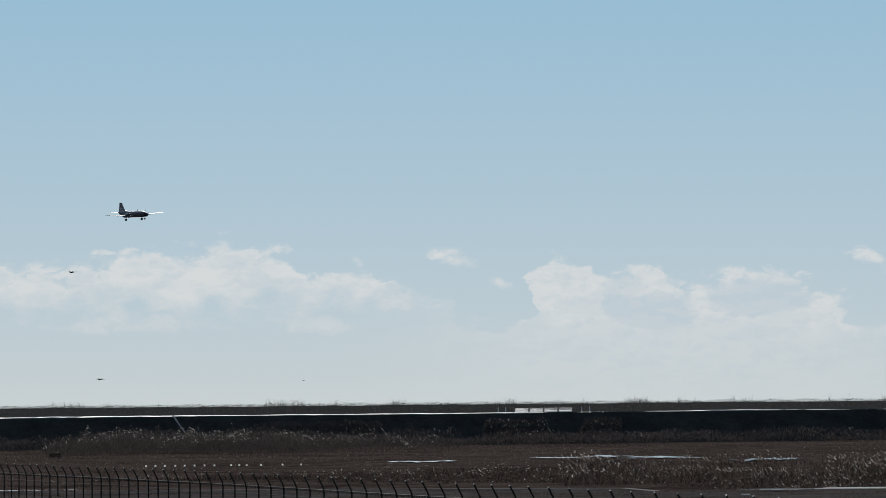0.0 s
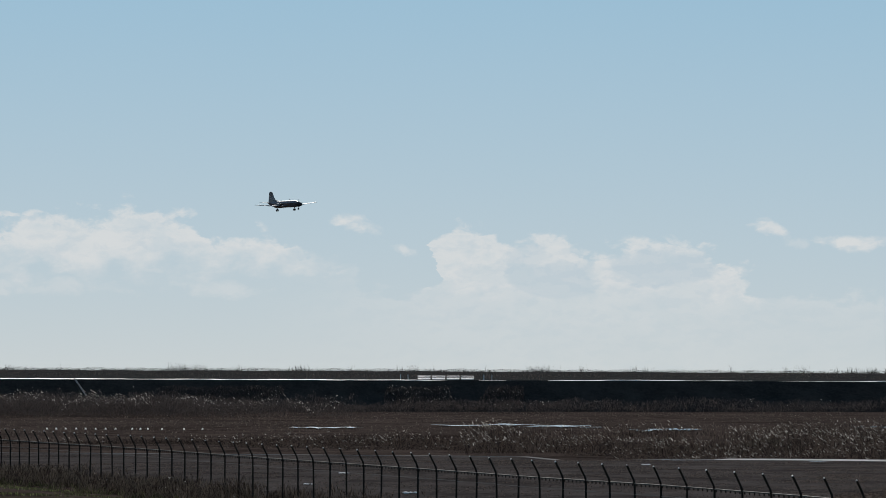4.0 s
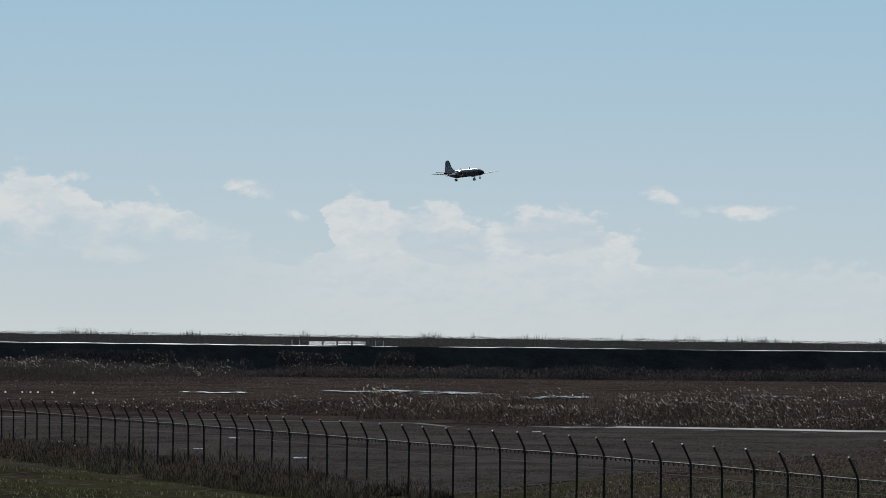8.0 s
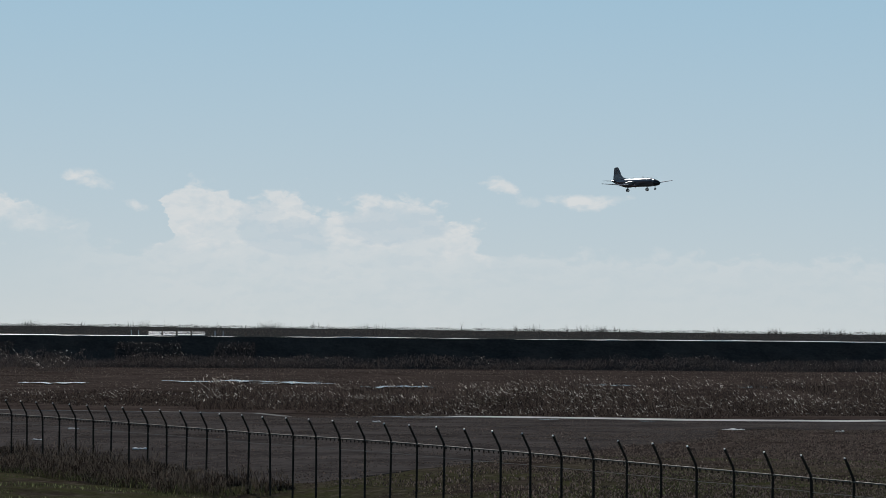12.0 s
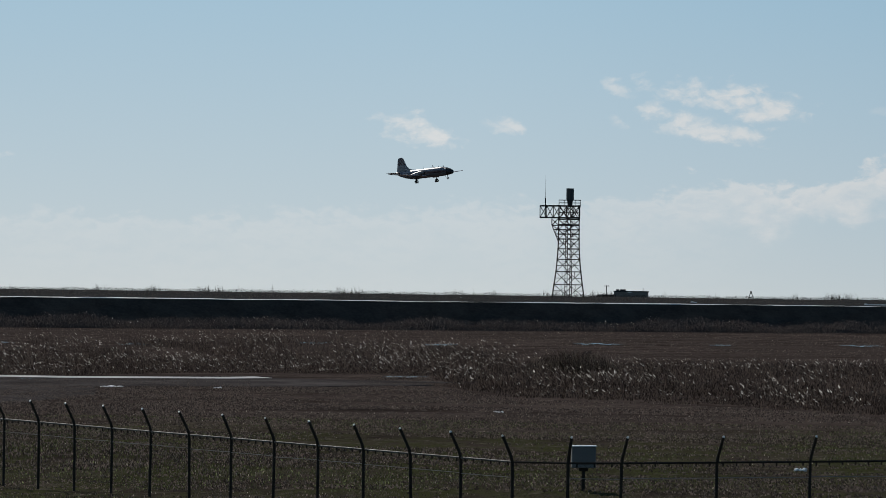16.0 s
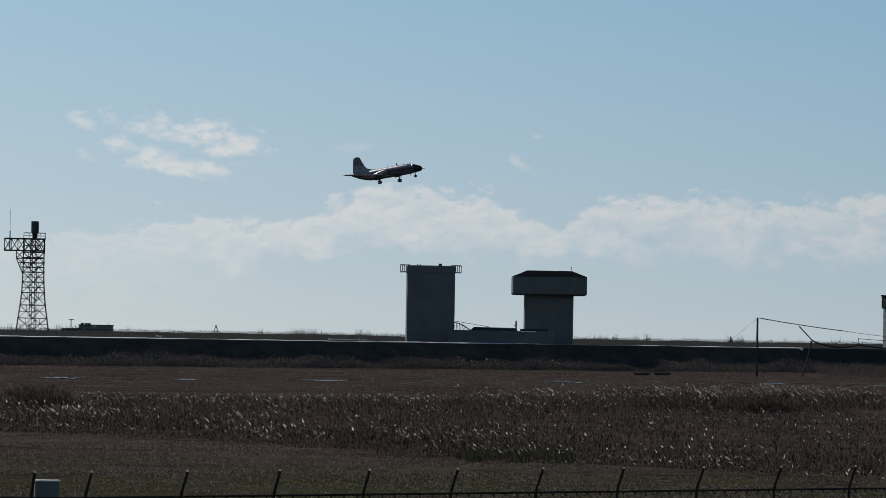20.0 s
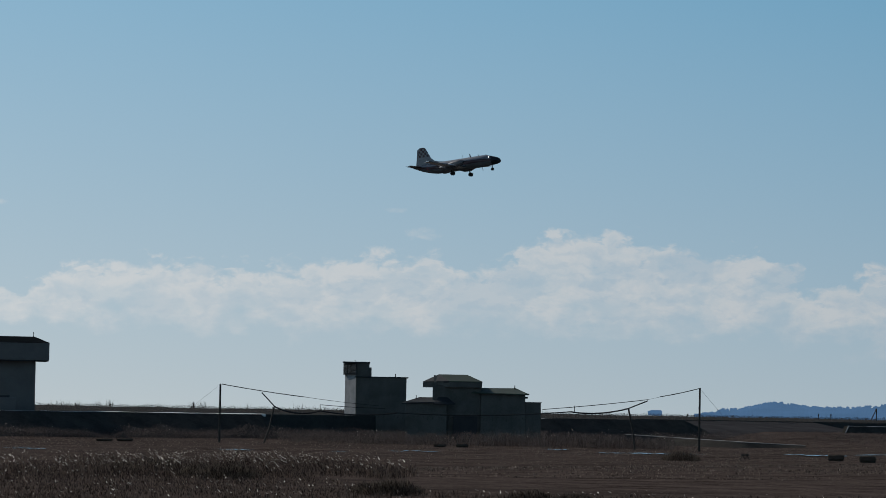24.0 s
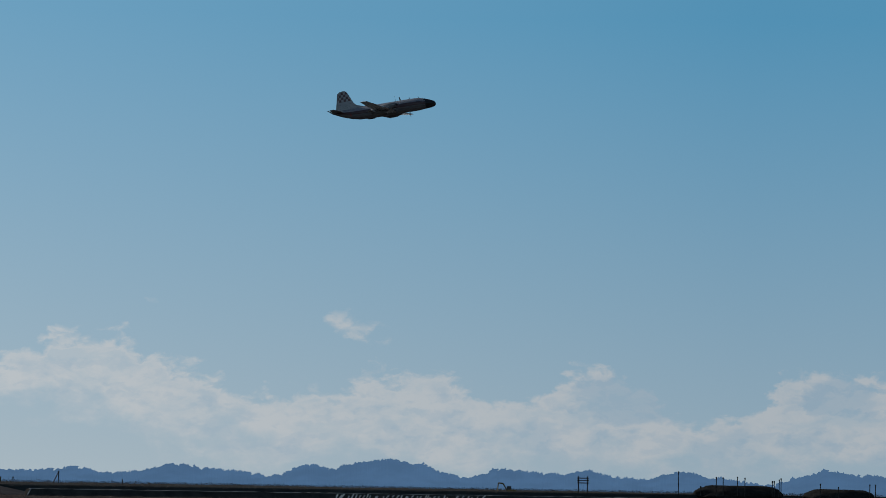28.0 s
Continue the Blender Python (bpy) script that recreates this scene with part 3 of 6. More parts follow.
def platform():
    """Rough raised land between the embankment and the skyline."""
    rng = random.Random(5)
    rings = []
    xs = np.linspace(-640, 1000, 165)
    for x in xs:
        front = 14 if x < 238 else 46
        back = 1040 + .12 * x
        w = rng.uniform(-.12, .12)
        rings.append([(x, dike_y(x, front), FIELD_Z - .3), (x, dike_y(x, front + .1), CREST_Z - .12), (x, (dike_y(x) + back) / 2, CREST_Z - .35 + w),
                      (x, back, CREST_Z - .25 + w * 1.3), (x, back + 40, FIELD_Z - .3)])
    return tagged(link_mesh("raised_land", loft(rings), BANK_GRASS), "dark rough grass on raised land", "ground", kind="structure")


platform()


def meet(bearing, elevation):
    """Where a sight line from the tripod comes down on the ground."""
    d = 100.0
    for _ in range(40):
        x, y = at(bearing, d)
        d = (EYE[2] - gz(x, y)) / -math.tan(radians(elevation))
    return at(bearing, d)


def facing(bearing, d, z):
    """A pose at a bearing and distance, its Y axis pointing away from the tripod."""
    return pose(*at(bearing, d), z, 0, 0, -bearing)


GUTTER = [meet(b, e) for b, e in ((-27, -1.49), (-20, -1.51), (-15.5, -1.533), (-12.3, -1.566), (-8.5, -1.58), (-5.9, -1.565), (-5.3, -1.548))]
ground_strip("road", [(x, y - 11.3) for x, y in GUTTER[3:-1]] + [(GUTTER[-1][0] + 4, GUTTER[-1][1] - 3)], 20, ASPHALT, "dark worn asphalt perimeter road with earthy patches", 0.03, wobble=2.0)


def apron():
    """Worn asphalt that fills the land between the long fence and the gutter."""
    rings = []
    for i in range(61):
        b = -27.6 + 19.6 * i / 60
        u = Vector((math.sin(radians(b)), math.cos(radians(b)), 0))
        across = CORNER.x * FENCE_A.y - CORNER.y * FENCE_A.x
        d0 = across / (u.x * FENCE_A.y - u.y * FENCE_A.x) + 3.0 + 1.6 * noise.noise(Vector((i * .55, 3, 0))) + 3.2 * max(0, b + 16) ** 1.5
        far = np.interp(b, [math.degrees(math.atan2(x, y)) for x, y in GUTTER], [math.hypot(x, y) for x, y in GUTTER])
        d1 = max(d0 + 2, float(far) - .6)
        row = [(u * (d0 + (d1 - d0) * j / 22)).to_2d() for j in range(23)]
        rings.append([(*row[0], gz(*row[0]) - .1)] + [(*q, gz(*q) + (.0 if j == 0 else .025)) for j, q in enumerate(row)] + [(*row[-1], gz(*row[-1]) - .1)])
    tagged(link_mesh("apron", loft(rings), ASPHALT), "dark worn asphalt apron with earthy patches beside the fence", "road", kind="structure")


apron()
ground_strip("road_edge_west", GUTTER[:3], .5, TRACK, "weathered concrete gutter along the road", 0.05, category="kerb", wobble=.2)
ground_strip("road_edge_middle", GUTTER[2:4], .5, TRACK, "narrow worn concrete gutter along the road", 0.05, category="kerb", wobble=.12, tilt=.01)
ground_strip("road_edge", GUTTER[3:], 1.5, GUTTER_STONE, "pale concrete gutter along the road", 0.07, category="kerb", wobble=.14, tilt=.03)


# ---- perimeter fence ----
RAIL_H = 1.52


def fence_post(lean, parent, m):
    """Tube post with an outward bent arm and a cap, set deep in the bank."""
    p = part("post", beam(beam(beam(bmesh.new(), (0, 0, -1.25), (0, 0, RAIL_H), .036, 8), (0, 0, RAIL_H - .02), (0, lean * .16, RAIL_H + .13), .036, 8),
                          (0, lean * .15, RAIL_H + .12), (0, lean, RAIL_H + .56), .034, 8), STEEL, parent)
    p.matrix_basis = m
    # the sun's shine on the cap is painted on as white
    part("cap", beamed((0, lean, RAIL_H + .555), (0, lean * 1.05, RAIL_H + .585), .032, 8, .022), WHITE_PAINT, p, "post cap painted white for its sun glint")
    return p


def fence_run(name, label, pts, lean, rail_tone):
    """Posts at the given places, top rail with clips, strained wires between them."""
    f = thing(name, label, "fence")
    rng = random.Random(len(pts))
    first = None
    for i, (x, y, z) in enumerate(pts):
        (xa, ya, _), (xb, yb, _) = pts[max(0, i - 1)], pts[min(len(pts) - 1, i + 1)]
        turn = math.degrees(math.atan2(yb - ya, xb - xa))
        if first is None:
            first = fence_post(lean, f, pose(x, y, z, 0, 0, turn))
        else:
            twin = first.copy()
            scene.collection.objects.link(twin)
            twin.matrix_basis = pose(x, y, z, rng.uniform(-.7, .7), rng.uniform(-.9, .9), turn + rng.uniform(-5, 5))
            cap = first.children[0].copy()
            scene.collection.objects.link(cap)
            cap.parent = twin
    for a, b in zip(pts, pts[1:]):
        a, b = Vector(a), Vector(b)
        up = Vector((0, 0, RAIL_H))
        part("rail", beamed(a + up, b + up, .023, 6), rail_tone, f)
        bm = bmesh.new()
        u = b - a
        n = max(2, int(u.length / .3))
        for i in range(n):   # clips that hang the mesh on the rail
            c = a + u * ((i + .5) / n) + up
            box(bm, c.x - .018, c.x + .018, c.y - .018, c.y + .018, c.z - .085, c.z + .01)
        tagged(part("rail_clips", bm, STEEL, f), kind="stuff")
        part("wire", beamed(a + Vector((0, 0, .12)), b + Vector((0, 0, .12)), .006, 3), STEEL, f)
        part("wire", beamed(a + Vector((0, 0, 1.19)), b + Vector((0, 0, 1.19 - rng.uniform(0, .03))), .010, 3), WIRE, f)
    return f, pts


def chain_mesh(parent, pts, step=.11):
    for a, b in zip(pts, pts[1:]):
        a, b = Vector(a), Vector(b)
        u = b - a
        L = u.length
        d = u.normalized()
        h = 1.42
        vs, fs = [], []
        n = int((L + h) / step)
        w = .0022
        for sgn in (1, -1):
            for i in range(n):
                t0 = i * step - (h if sgn > 0 else 0)
                p0, p1 = (t0, 0.0), (t0 + sgn * h, h)
                if sgn < 0:
                    p0, p1 = (t0, 0.0), (t0 - h, h)
                # clip to the bay
                (x0, z0), (x1, z1) = p0, p1
                if x0 > x1:
                    x0, z0, x1, z1 = x1, z1, x0, z0
                if x1 <= 0 or x0 >= L:
                    continue
                k = (z1 - z0) / (x1 - x0)
                if x0 < 0:
                    z0, x0 = z0 - k * x0, 0
                if x1 > L:
                    z1, x1 = z1 - k * (x1 - L), L
                j = len(vs)
                for x, z in ((x0, z0), (x1, z1)):
                    c = a + d * x + Vector((0, 0, z + .08))
                    vs += [(c.x, c.y, c.z - w), (c.x, c.y, c.z + w)]
                fs.append((j, j + 2, j + 3, j + 1))
        me = bpy.data.meshes.new("mesh_panel")
        me.from_pydata(vs, [], fs)
        me.materials.append(STEEL)
        ob = new("mesh_panel", me)
        ob.parent = parent


def fence_ground(i):
    """Level of the ground at a post of the long run."""
    return float(np.interp(i, [0, 10, 15, 20, 25, 30, 40, 50, 60, 70, 84], [0, .04, .062, .05, -.02, -.045, -.126, -.182, -.29, -.41, -.6]))


west_pts = [(*(CORNER + FENCE_A * i * 1.875).to_2d(), fence_ground(i)) for i in range(84)]
east_pts = [tuple(CORNER), (-.46, 75.75, 0), (.67, 76.05, 0)] + [(.67 + 2.085 * i, 76.05 + 1.02 * i, 0) for i in range(1, 24)]
# the west rails get the lit tone, the east rails plain dark steel
west_fence, west_pts = fence_run("perimeter_fence", "grey steel airfield fence with outward bent post tops", west_pts, .27, RAIL)
east_fence, east_pts = fence_run("perimeter_fence", "grey steel airfield fence with mesh panels and bent post tops", east_pts[1:], -.27, STEEL)
part("rail", beamed(Vector((*CORNER.to_2d(), RAIL_H)), Vector((-.46, 75.75, RAIL_H)), .023, 6), STEEL, east_fence)
chain_mesh(east_fence, [tuple(CORNER)] + east_pts[:16])
chain_mesh(west_fence, west_pts[:14])


def instrument_box():
    x, y = at(-.1, 92)
    t = thing("instrument_box", "pale grey steel cabinet on a thin post behind the fence", "cabinet", pose(x, y, gz(x, y), 0, 0, 4))
    top = EYE[2] - 92 * math.tan(radians(2.565)) - gz(x, y)
    part("cabinet", boxed(-.31, .31, -.2, .2, top - .58, top - .03, .015), CLAD, t)
    part("lid", boxed(-.34, .34, -.24, .24, top - .03, top, .008), WHITE_PAINT, t, "white lid")
    part("post", beamed((0, 0, -.1), (0, 0, top - .55), .045, 8), STEEL, t)
    part("bracket", boxed(-.12, .12, -.1, .1, top - .66, top - .575, .01), STEEL, t)


instrument_box()


# ---- lattice tower with radar drum ----
def lattice_tower():
    D = 900.0
    t = thing("lattice_tower", "tall dark steel lattice tower with a cantilevered top deck", "tower", facing(-.385, D, CREST_Z - .1))
    H0 = EYE[2] - CREST_Z

    def z_of(el):
        return H0 + D * math.tan(radians(el))

    levels = [(-.16, 4.05), (.04, 3.6), (.25, 3.15), (.45, 2.85), (.62, 2.68), (.78, 2.62), (.93, 2.6), (1.10, 2.6), (1.315, 2.6)]
    rings = []
    for e, h in levels:
        z = max(0.0, z_of(e))
        rings.append([Vector((-h, -h, z)), Vector((h, -h, z)), Vector((h, h, z)), Vector((-h, h, z))])
    for a, b in zip(rings, rings[1:]):
        for i in range(4):
            j = (i + 1) % 4
            part("leg", beamed(a[i], b[i], .15, 6), TOWER_STEEL, t)
            part("crossbeam", beamed(b[i], b[j], .11, 4), TOWER_STEEL, t)
            part("gusset", boxed(b[i].x - .21, b[i].x + .21, b[i].y - .21, b[i].y + .21, b[i].z - .22, b[i].z + .22, .04), TOWER_STEEL, t)
            mid = (a[i] + a[j]) / 2
            over = (b[i] + b[j]) / 2
            for k in (i, j):
                part("brace", beamed(mid, b[k], .09, 4), TOWER_STEEL, t)
                part("counter_brace", beamed(over, a[k], .06, 4), TOWER_STEEL, t)
                part("knee_tie", beamed(over.lerp(b[k], .5), mid.lerp(b[k], .5), .06, 4), TOWER_STEEL, t)
                part("node_plate", boxed(mid.x - .2, mid.x + .2, mid.y - .2, mid.y + .2, mid.z - .18, mid.z + .18, .03), TOWER_STEEL, t)
                part("strut", beamed((a[k] + b[k]) / 2, (mid + over) / 2, .06, 4), TOWER_STEEL, t)
    top, under = z_of(1.315), z_of(1.125)
    # stair shaft in the middle
    for sx in (-.85, -.3, .4, .85):
        for sy in (-.6, .6):
            part("stair_post", beamed((sx, sy, 0), (sx * .9, sy, top), .1, 5), TOWER_STEEL, t)
    n = 18
    for i in range(n):
        z0, z1 = top * i / n, top * (i + 1) / n
        s = 1 if i % 2 else -1
        bm = bmesh.new()
        m = Matrix.Translation((0, 0, (z0 + z1) / 2)) @ Euler((0, -s * math.atan2(z1 - z0, 1.5), 0)).to_matrix().to_4x4()
        box(bm, -1.1, 1.1, -.5, .5, -.09, .09, m=m)
        part("stair_flight", bm, TOWER_STEEL, t)
        part("landing", boxed(s * .75 - .5, s * .75 + .5, -.5, .5, z1 - .08, z1 + .03), TOWER_STEEL, t)
    # cantilever to the west: flare, deck truss
    x_w = -7.4
    knee = [(-2.62, z_of(.73)), (-4.35, z_of(1.0)), (-4.35, under)]
    for y in (-2.6, 2.6):
        for (xa, za), (xb, zb) in zip(knee, knee[1:]):
            part("knee_brace", beamed((xa, y, za), (xb, y, zb), .11, 5), TOWER_STEEL, t)
        for e in (.86, .93, 1.0):
            xa = -2.62 - 1.73 * (e - .73) / .27
            part("knee_rail", beamed((max(xa, -4.35), y, z_of(e)), (2.6, y, z_of(e)), .09, 4), TOWER_STEEL, t)
        for (xa, ea), (xb, eb) in (((-4.35, 1.0), (-2.6, 1.12)), ((-3.5, .87), (-2.6, 1.0)), ((-4.35, 1.0), (-2.6, .93)), ((-4.35, 1.1), (-2.6, 1.0)), ((-3.3, .84), (-2.6, .8))):
            part("knee_diagonal", beamed((xa, y, z_of(ea)), (xb, y, z_of(eb)), .07, 4), TOWER_STEEL, t)
        for z in (under, top):
            part("deck_chord", beamed((x_w, y, z), (2.75, y, z), .15, 6), TOWER_STEEL, t)
        k = [x_w + (2.75 - x_w) * i / 6 for i in range(7)]
        for i, (xa, xb) in enumerate(zip(k, k[1:])):
            part("deck_diagonal", beamed((xa, y, under), (xb, y, top), .07, 4), TOWER_STEEL, t)
            part("deck_diagonal", beamed((xa, y, top), (xb, y, under), .07, 4), TOWER_STEEL, t)
        for xa in k:
            part("deck_post", beamed((xa, y, under), (xa, y, top), .09, 4), TOWER_STEEL, t)
    part("deck", boxed(-2.9, 2.9, -2.9, 2.9, top - .05, top + .1), TOWER_STEEL, t)
    part("walkway", boxed(x_w, -2.9, -1.0, 1.0, under - .05, under + .05), TOWER_STEEL, t)
    # handrail on the deck
    zr = top + 1.5
    rail = [(-2.6, -2.7), (2.9, -2.7), (2.9, 2.7), (-2.6, 2.7)]
    for i in range(4):
        a, b = rail[i], rail[(i + 1) % 4]
        part("handrail", beamed((*a, zr), (*b, zr), .05, 4), TOWER_STEEL, t)
        part("handrail", beamed((*a, top + .8), (*b, top + .8), .04, 4), TOWER_STEEL, t)
        for s in (0, .25, .5, .75):
            x, y = a[0] + (b[0] - a[0]) * s, a[1] + (b[1] - a[1]) * s
            part("baluster", beamed((x, y, top), (x, y, zr), .045, 4), TOWER_STEEL, t)
    # drum and neck
    z2 = z_of(1.60)
    part("neck", beamed((.2, 0, top), (.2, 0, z2 - 2.5), .62, 10, .8), TOWER_STEEL, t)
    part("drum", beamed((.2, 0, z2 - 2.9), (.2, 0, z2), .98, 16), HULL_DARK, t, "dark drum shaped antenna housing")
    # whip aerial on the west end of the deck
    part("aerial_mast", beamed((x_w + 1.35, 0, under), (x_w + 1.35, 0, z_of(1.44)), .16, 6), TOWER_STEEL, t)
    part("aerial", beamed((x_w + 1.35, 0, z_of(1.43)), (x_w + 1.35, 0, z_of(1.82)), .05, 5, .02), TOWER_STEEL, t)
    return t


lattice_tower()


# ---- buildings on the raised land ----
def rail_cage(t, x0, x1, y0, y1, z0, z1, n=5):
    """A small balcony with balusters."""
    part("balcony", boxed(x0, x1, y0, y1, z0 - .16, z0), DARK_CLAD, t)
    c = [(x0, y0), (x1, y0), (x1, y1), (x0, y1)]
    for i in range(4):
        a, b = c[i], c[(i + 1) % 4]
        part("handrail", beamed((*a, z1), (*b, z1), .06, 4), DARK_CLAD, t)
        for k in range(n):
            s = k / n
            p = (a[0] + (b[0] - a[0]) * s, a[1] + (b[1] - a[1]) * s)
            part("baluster", beamed((*p, z0), (*p, z1), .05, 4), DARK_CLAD, t)


def square_tower():
    D = 632.0
    t = thing("concrete_tower", "square grey windowless tower with railed balconies at its top", "tower", facing(6.03, D, CREST_Z - .2))
    base = EYE[2] - CREST_Z + .2
    zt = base + D * math.tan(radians(.985))
    s = 8.45
    turn = Euler((0, 0, radians(2))).to_matrix().to_4x4()
    part("shaft", boxed(-s / 2, s / 2, -s / 2, s / 2, -.5, zt - .9, .05, m=turn), CLAD, t)
    part("parapet", boxed(-s / 2 - .12, s / 2 + .12, -s / 2 - .12, s / 2 + .12, zt - 1.15, zt, .05, m=turn), CLAD, t)
    part("roof_slab", boxed(-s / 2, s / 2, -s / 2, s / 2, zt - .3, zt + .12, .04, m=turn), CONCRETE, t)
    for sx in (-1, 1):
        x0 = 3.7 if sx > 0 else -5.45
        rail_cage(t, x0, x0 + 1.75, -1.6, 1.6, zt - .95, zt + .22)
    part("hatch", boxed(1.4, 2.0, -.3, .3, zt, zt + .55, .03), DARK_CLAD, t)
    for x in (-2.4, -1.9):
        part("vent", beamed((x, 0, zt), (x, 0, zt + .4), .08, 6), DARK_CLAD, t)


def capped_tower():
    D = 640.0
    t = thing("control_house", "grey square tower with a wide overhanging hipped top storey", "tower", facing(7.948, D, CREST_Z - .2))
    base = EYE[2] - CREST_Z + .2

    def z_of(e):
        return base + D * math.tan(radians(e))

    turn = Euler((0, 0, radians(2))).to_matrix().to_4x4()
    s, w = 8.7, 13.25
    part("shaft", boxed(-s / 2, s / 2, -s / 2, s / 2, -.5, z_of(.57), .05, m=turn), CLAD, t)
    z0, z1, z2 = z_of(.565), z_of(.845), z_of(.945)
    part("top_storey", boxed(-w / 2, w / 2, -w / 2, w / 2, z0, z1, .06, m=turn), CLAD, t)
    h = w / 2 + .08
    k = w * .305
    part("roof", loft([[turn @ Vector(v) for v in ((-h, -h, z1), (h, -h, z1), (h, h, z1), (-h, h, z1))],
                       [turn @ Vector(v) for v in ((-k, -k, z2), (k, -k, z2), (k, k, z2), (-k, k, z2))]]), FELT, t, "dark felt hipped roof")
    part("soffit", boxed(-w / 2 + .1, w / 2 - .1, -w / 2 + .1, w / 2 - .1, z0 - .15, z0, m=turn), DARK_CLAD, t)
    part("aerial", beamed((4.0, 0, z_of(.88)), (4.0, 0, z_of(1.02)), .06, 5), DARK_CLAD, t)
    part("aerial_foot", boxed(3.8, 4.2, -.2, .2, z_of(.87), z_of(.93)), DARK_CLAD, t)


def link_building():
    D = 622.0
    deg = D * math.pi / 180
    t = thing("low_annex", "low dark flat-roofed annex between the two towers", "building", facing(7.1, D, CREST_Z - .2))
    base = EYE[2] - CREST_Z + .2

    def z_of(e):
        return base + D * math.tan(radians(e))

    x = lambda a: (a - 7.1) * deg
    part("body", boxed(x(6.35), x(8.05), 0, 7, -.5, z_of(-.035), .05), CLAD, t)
    part("roof", prism([(x(6.68), z_of(-.035)), (x(7.46), z_of(-.035)), (x(7.42), z_of(.012)), (x(6.75), z_of(.02))], 5, Matrix.Translation((0, .8, 0))), DARK_CLAD, t)
    part("side_roof", boxed(x(7.5), x(7.95), .5, 5, z_of(-.04), z_of(0), .05), DARK_CLAD, t)
    part("ledge", boxed(x(7.5), x(7.75), -.3, 0, z_of(-.05), z_of(-.035)), PALE_CONCRETE, t)
    part("mast", beamed((x(7.43), 1, 0), (x(7.43), 1, z_of(.13)), .16, 6), DARK_CLAD, t)
    part("mast_arm", beamed((x(7.40), 1, z_of(.05)), (x(7.43), 1, z_of(.05)), .1, 4), DARK_CLAD, t)
    # curved stair guard against the square tower
    bm = bmesh.new()
    prev = None
    for i in range(9):
        a = i / 8
        p = Vector((x(6.42) + a * .27 * deg, -.3, z_of(.085 - .12 * a ** 1.7)))
        if prev is not None:
            beam(bm, prev, p, .09, 5)
        prev = p
    part("stair_guard", bm, DARK_CLAD, t)
    for i in range(6):
        a = i / 6
        zt = z_of(.085 - .12 * a ** 1.7)
        px = x(6.42) + a * .27 * deg
        part("guard_bar", beam(beamed((px, -.3, z_of(-.05)), (px, -.3, zt), .04, 4), (px, -.3, zt), (px + .3, -.3, z_of(-.04)), .03, 4), DARK_CLAD, t)
    part("cable", beamed((x(6.42), 0, z_of(.11)), (x(7.0), 1, z_of(.022)), .04, 4), NET, t)


square_tower()
capped_tower()
link_building()


def stair_house():
    """Flat-roofed block with a taller stair head."""
    D = 690.0
    deg = D * math.pi / 180
    t = thing("flat_roofed_house", "grey flat-roofed block with a taller stair head and a glazed corner", "building", facing(13.84, D, CREST_Z - .3))
    base = EYE[2] - CREST_Z + .3

    def z_of(e):
        return base + D * math.tan(radians(e))

    x = lambda a: (a - 13.84) * deg
    part("main_block", boxed(x(13.52), x(14.34), 0, 9, -4, z_of(.395), .05), OLIVE_WALL, t)
    part("roof_edge", boxed(x(13.5), x(14.37), -.25, 9.2, z_of(.395), z_of(.412), .03), DARK_CLAD, t)
    part("stair_head", boxed(x(13.52), x(13.735), -.05, 6, 2, z_of(.63), .05), OLIVE_WALL, t)
    part("stair_step", boxed(x(13.735), x(13.77), -.04, 5, 3, z_of(.56), .05), OLIVE_WALL, t)
    # west side, turned a little to the viewer; the light on it is put into a paler material
    side = loft([[(x(13.34), 4.5, -4), (x(13.525), -.04, -4), (x(13.525), 6, -4)], [(x(13.34), 4.5, z_of(.63)), (x(13.525), -.04, z_of(.63)), (x(13.525), 6, z_of(.63))]])
    part("west_wall", side, CONCRETE, t, "side wall in a paler tone for the light on it")
    zb, zt = z_of(.435), z_of(.625)
    part("bay", loft([[(x(13.31), 4.4, zb), (x(13.53), -.5, zb), (x(13.53), 5, zb)], [(x(13.31), 4.4, zt), (x(13.53), -.5, zt), (x(13.53), 5, zt)]]), DARK_CLAD, t, "dark glazed corner bay")
    for i in range(3):
        a, b = .06 + .31 * i, .06 + .31 * i + .26
        p = lambda s, z: (x(13.31) + (x(13.53) - x(13.31)) * s - .05, 4.4 - 4.9 * s - .06, z)
        bm = bmesh.new()
        vs = [bm.verts.new(p(*q)) for q in ((a, zb + .35), (b, zb + .35), (b, zt - .3), (a, zt - .3))]
        bm.faces.new(vs)
        bmesh.ops.solidify(bm, geom=bm.faces[:], thickness=.05)
        part("window_pane", bm, GLASS, t)
    part("cornice", boxed(x(13.3), x(13.745), -.4, 6.1, z_of(.628), z_of(.648), .03), DARK_CLAD, t)
    part("aerial", beamed((x(13.5), 1, z_of(.64)), (x(13.5), 1, z_of(.675)), .07, 5), DARK_CLAD, t)
    part("vent", beamed((x(14.16), 2, z_of(.41)), (x(14.16), 2, z_of(.46)), .09, 5), STEEL, t)


